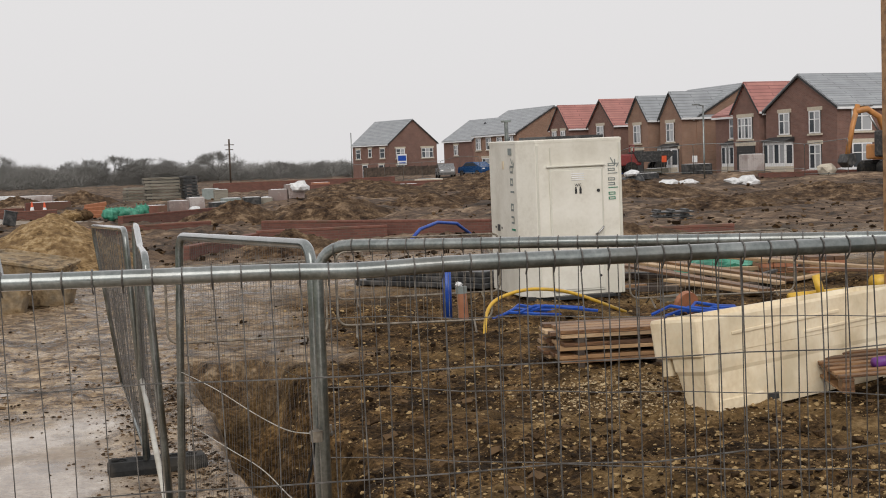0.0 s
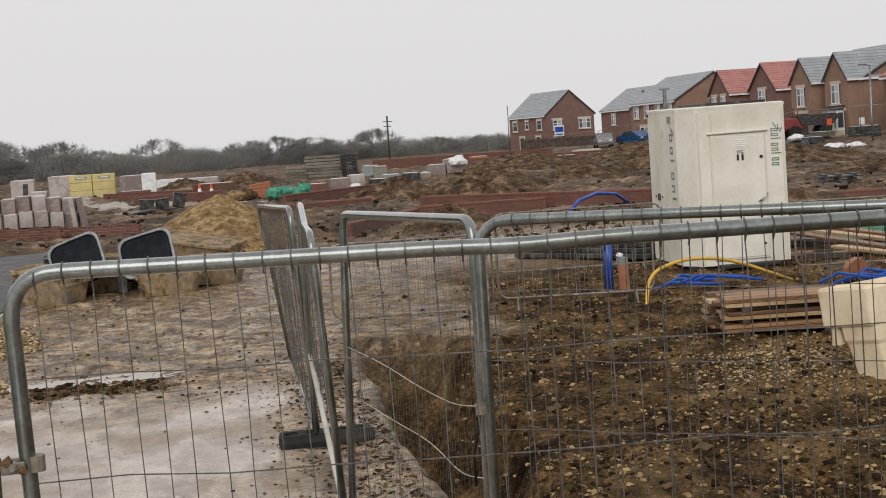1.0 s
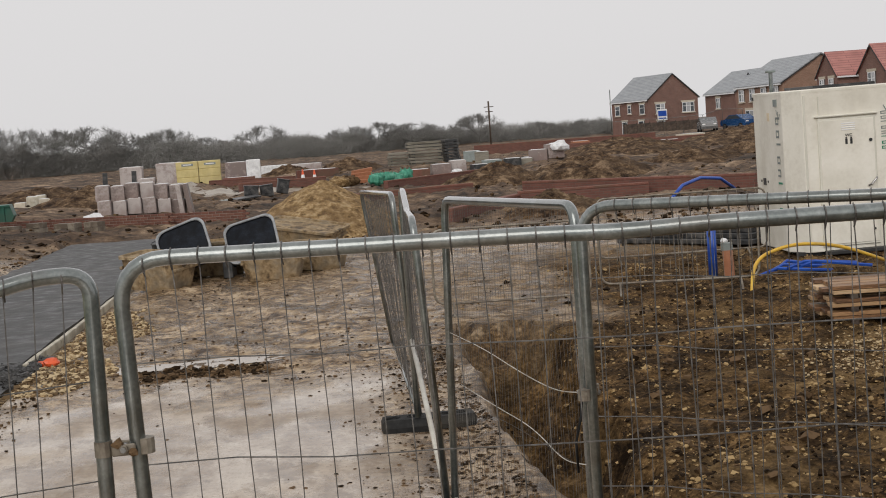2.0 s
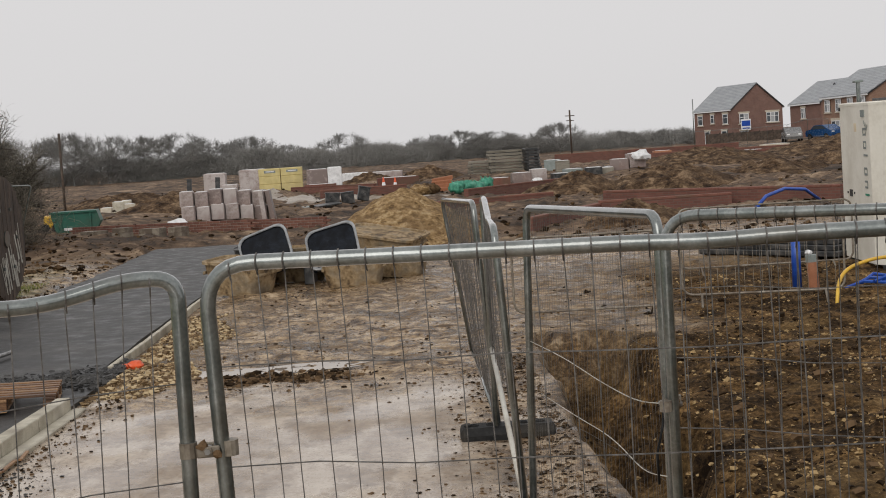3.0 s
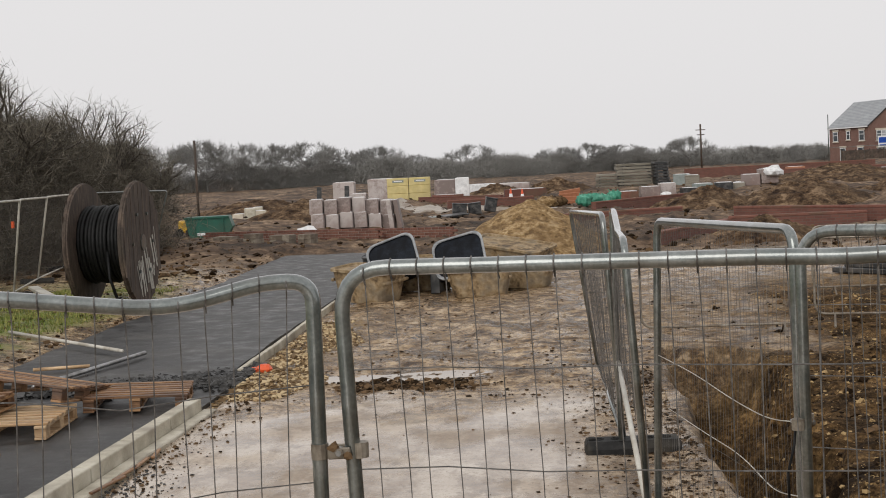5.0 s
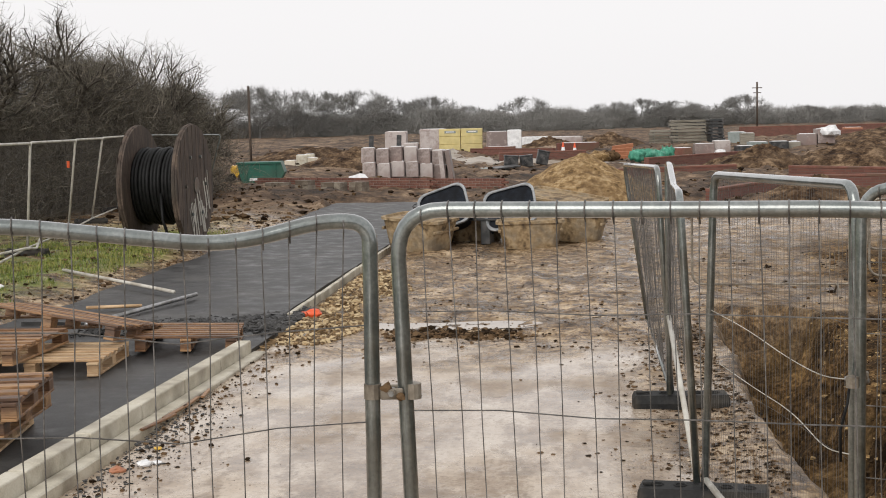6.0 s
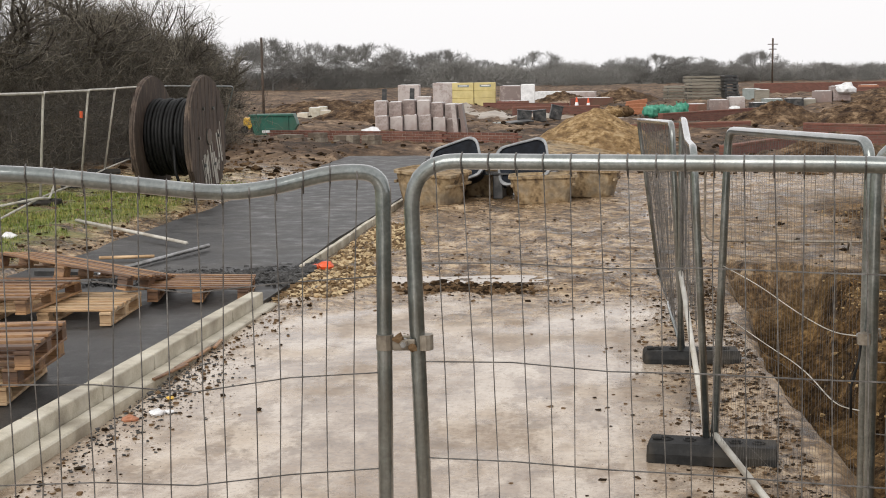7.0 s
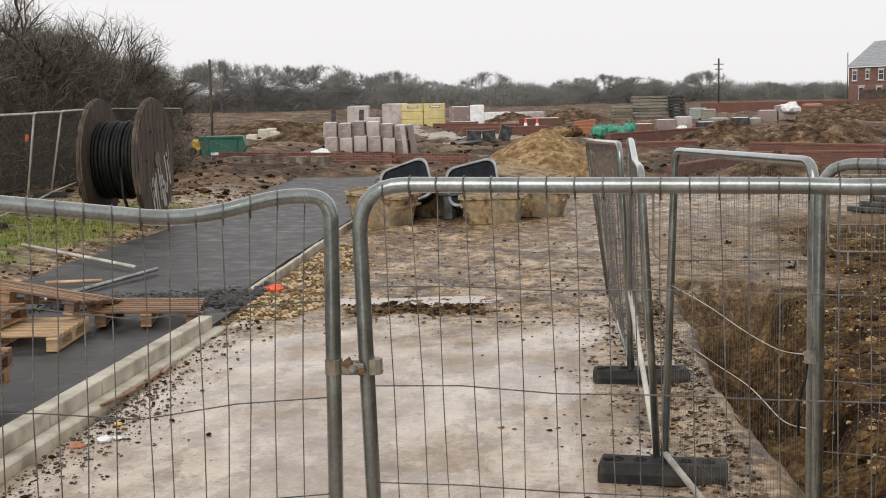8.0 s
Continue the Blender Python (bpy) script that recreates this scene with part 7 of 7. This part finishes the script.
WATER = mat("muddy_water", [(0.27, 0.205, 0.145), (0.36, 0.285, 0.21)], rough=0.06, gloss_var=0.02, scale=1, fine=3, bump=0.02, spec=0.6)
for x, y, rx, ry, turn, seed in ((-2.05, 13.4, 0.55, 0.24, 5, 1), (-1.15, 13.45, 0.75, 0.25, 4, 2)):
    puddle(x, y, rx, ry, turn, seed)


# ---- loose stones, clods and grass: too many to count ----
def scatter(name, material, label, n, place, size, seed, squash=0.65, cat="stones", lift=0.0):
    r = random.Random(seed)
    base = bmesh.new()
    bmesh.ops.create_cube(base, size=1.1)
    bmesh.ops.triangulate(base, faces=base.faces)
    co = np.array([v.co[:] for v in base.verts])
    tri = np.array([[v.index for v in f.verts] for f in base.faces])
    base.free()
    rng = np.random.default_rng(seed)
    vs, fs, k = [], [], 0
    for i in range(n):
        p = place(r)
        if p is None:
            continue
        x, y = p
        s = size(r)
        spin = np.linalg.qr(rng.normal(0, 1, (3, 3)))[0]
        c = (co * (1 + rng.normal(0, 0.28, (len(co), 3)))) @ spin * np.array([r.uniform(0.7, 1.3), r.uniform(0.7, 1.3), squash * r.uniform(0.6, 1.2)]) * s
        a = r.uniform(0, 6.28)
        rot = np.array([[math.cos(a), -math.sin(a), 0], [math.sin(a), math.cos(a), 0], [0, 0, 1]])
        vs.append(c @ rot.T + np.array([x, y, floor_at(x, y) + lift + s * squash * 0.35]))
        fs.append(tri + k * len(co))
        k += 1
    me = bpy.data.meshes.new(name)
    me.from_pydata(np.concatenate(vs).tolist(), [], np.concatenate(fs).tolist())
    me.materials.append(material)
    return tagged(new(name, me), label, cat, kind="stuff")


def in_soil(r):
    y = 6.5 + 13.5 * r.random() ** 1.3
    x = 1.0 + (0.62 * y - 0.3) * r.random()
    if x < 1.35 + 0.25 * r.random():
        return None
    if x < 3.1 and y > 14.2 and r.random() < 0.85:
        return None
    if fbm(x, y, 0.9, 141) < r.uniform(-0.7, 0.25):
        return None
    return (x, y) if trench(x, y) < 0.4 or r.random() < 0.2 else None


def in_yard(r):
    y = 12.0 + 18 * r.random() ** 1.4
    return r.uniform(-2.8, 1.3), y


def on_gravel(r):
    y = r.uniform(12.3, 18.5)
    return r.uniform(-3.1, -2.35 + 0.2 * math.sin(y * 2)), y


def by_kerb(r):
    return -2.95 + abs(r.gauss(0, 0.22)), r.uniform(6.0, 12.5)


def on_slab(r):
    y = r.uniform(5.6, 12.5)
    x = r.uniform(-2.9, 1.1)
    return (x, y) if fbm(x, y, 0.8, 101) > 0.12 else None


def in_field(r):
    y = 27 + 75 * r.random() ** 1.5
    x = y * r.uniform(-0.42, 0.68)
    return None if -6.4 < x < -3.1 and y < 35 else (x, y)


def broken_end(r):
    x = r.uniform(-5.2, -3.05)
    return x, 13.55 + 1.3 * max(0.0, x + 3.9) * r.random() + r.gauss(0, 0.22)


def in_verge(r):
    y = 14 + 22 * r.random()
    return -6.3 - 3.5 * r.random() ** 1.4, y


scatter("asphalt_crumbs", ASPHALT, "black asphalt crumbs at the broken road end", 6500, broken_end, lambda r: 0.012 + 0.05 * r.random() ** 3, 9, 0.7, lift=0.05)
scatter("rubble", RUBBLE, "scattered rubble and broken stone on dark soil", 46000, in_soil, lambda r: 0.005 + 0.026 * r.random() ** 7, 1)
scatter("soil_clods", CLOD, "dark clods of dug soil", 4000, in_soil, lambda r: 0.01 + 0.06 * r.random() ** 7, 2)
scatter("gravel_patch", GRAVEL, "patch of tan gravel beside the cream tank", 4500, lambda r: (4.75 + 0.42 * r.gauss(0, 1), 10.75 + 0.5 * r.gauss(0, 1)), lambda r: 0.005 + 0.015 * r.random() ** 3, 11)
scatter("mud_clods", CLOD, "clods of churned mud on the yard", 3000, in_yard, lambda r: 0.005 + 0.024 * r.random() ** 5, 3, 0.5)
scatter("gravel", GRAVEL, "tan gravel spilled beside the asphalt edge", 4000, on_gravel, lambda r: 0.010 + 0.035 * r.random() ** 3, 4)
scatter("grit", CLOD, "grit and mud crumbs along the kerb", 800, by_kerb, lambda r: 0.004 + 0.022 * r.random() ** 5, 5)
scatter("kerb_debris", ASPHALT, "dark crumbs washed against the kerb", 900, lambda r: (-2.98 + abs(r.gauss(0, 0.2)), 8.3 + 0.9 * r.gauss(0, 1)), lambda r: 0.004 + 0.014 * r.random() ** 3, 12, 0.6)
scatter("slab_mud", CLOD, "trodden mud beside the pit edge", 6000, lambda r: (1.1 - abs(r.gauss(0, 0.36)), r.uniform(5.8, 13.2)), lambda r: 0.004 + 0.02 * r.random() ** 4, 13, 0.4)
scatter("mud_ridge", CLOD, "ridge of soft mud along the slab end", 900, lambda r: (r.choice((-1.75, -1.4, -1.25, -0.85)) + 0.14 * r.gauss(0, 1), 12.95 + 0.13 * r.gauss(0, 1)), lambda r: 0.008 + 0.045 * r.random() ** 4, 14, 0.6)
scatter("crumbs", CLOD, "mud crumbs on the wet slab", 450, on_slab, lambda r: 0.004 + 0.018 * r.random() ** 4, 6, 0.4)
scatter("field_clods", CLOD, "rough clods over the dug site", 12000, in_field, lambda r: 0.02 + 0.11 * r.random() ** 5, 7, 0.6)
scatter("verge_clods", CLOD, "clods of soil along the verge", 2500, in_verge, lambda r: 0.01 + 0.045 * r.random() ** 5, 8, 0.6)


def grass(n, seed):
    r = random.Random(seed)
    verts, faces = [], []
    for i in range(n):
        y = 14.5 + 11 * r.random()
        x = -6.7 - 3.2 * r.random() ** 0.8
        if fbm(x, y, 0.5, 7) < -0.1 + 0.05 * (y - 18):
            continue
        z = floor_at(x, y)
        h = r.uniform(0.025, 0.075)
        a = r.uniform(0, 6.28)
        dx, dy = math.cos(a), math.sin(a)
        b = len(verts)
        w = 0.006
        verts += [(x - dy * w, y + dx * w, z), (x + dy * w, y - dx * w, z), (x + dx * h * 0.5 + dy * w * 0.4, y + dy * h * 0.5, z + h)]
        faces.append((b, b + 1, b + 2))
    return tagged(new("grass", raw_mesh("grass", verts, faces, GRASS)), "short wet grass on the verge", "grass", kind="stuff")


grass(34000, 3)
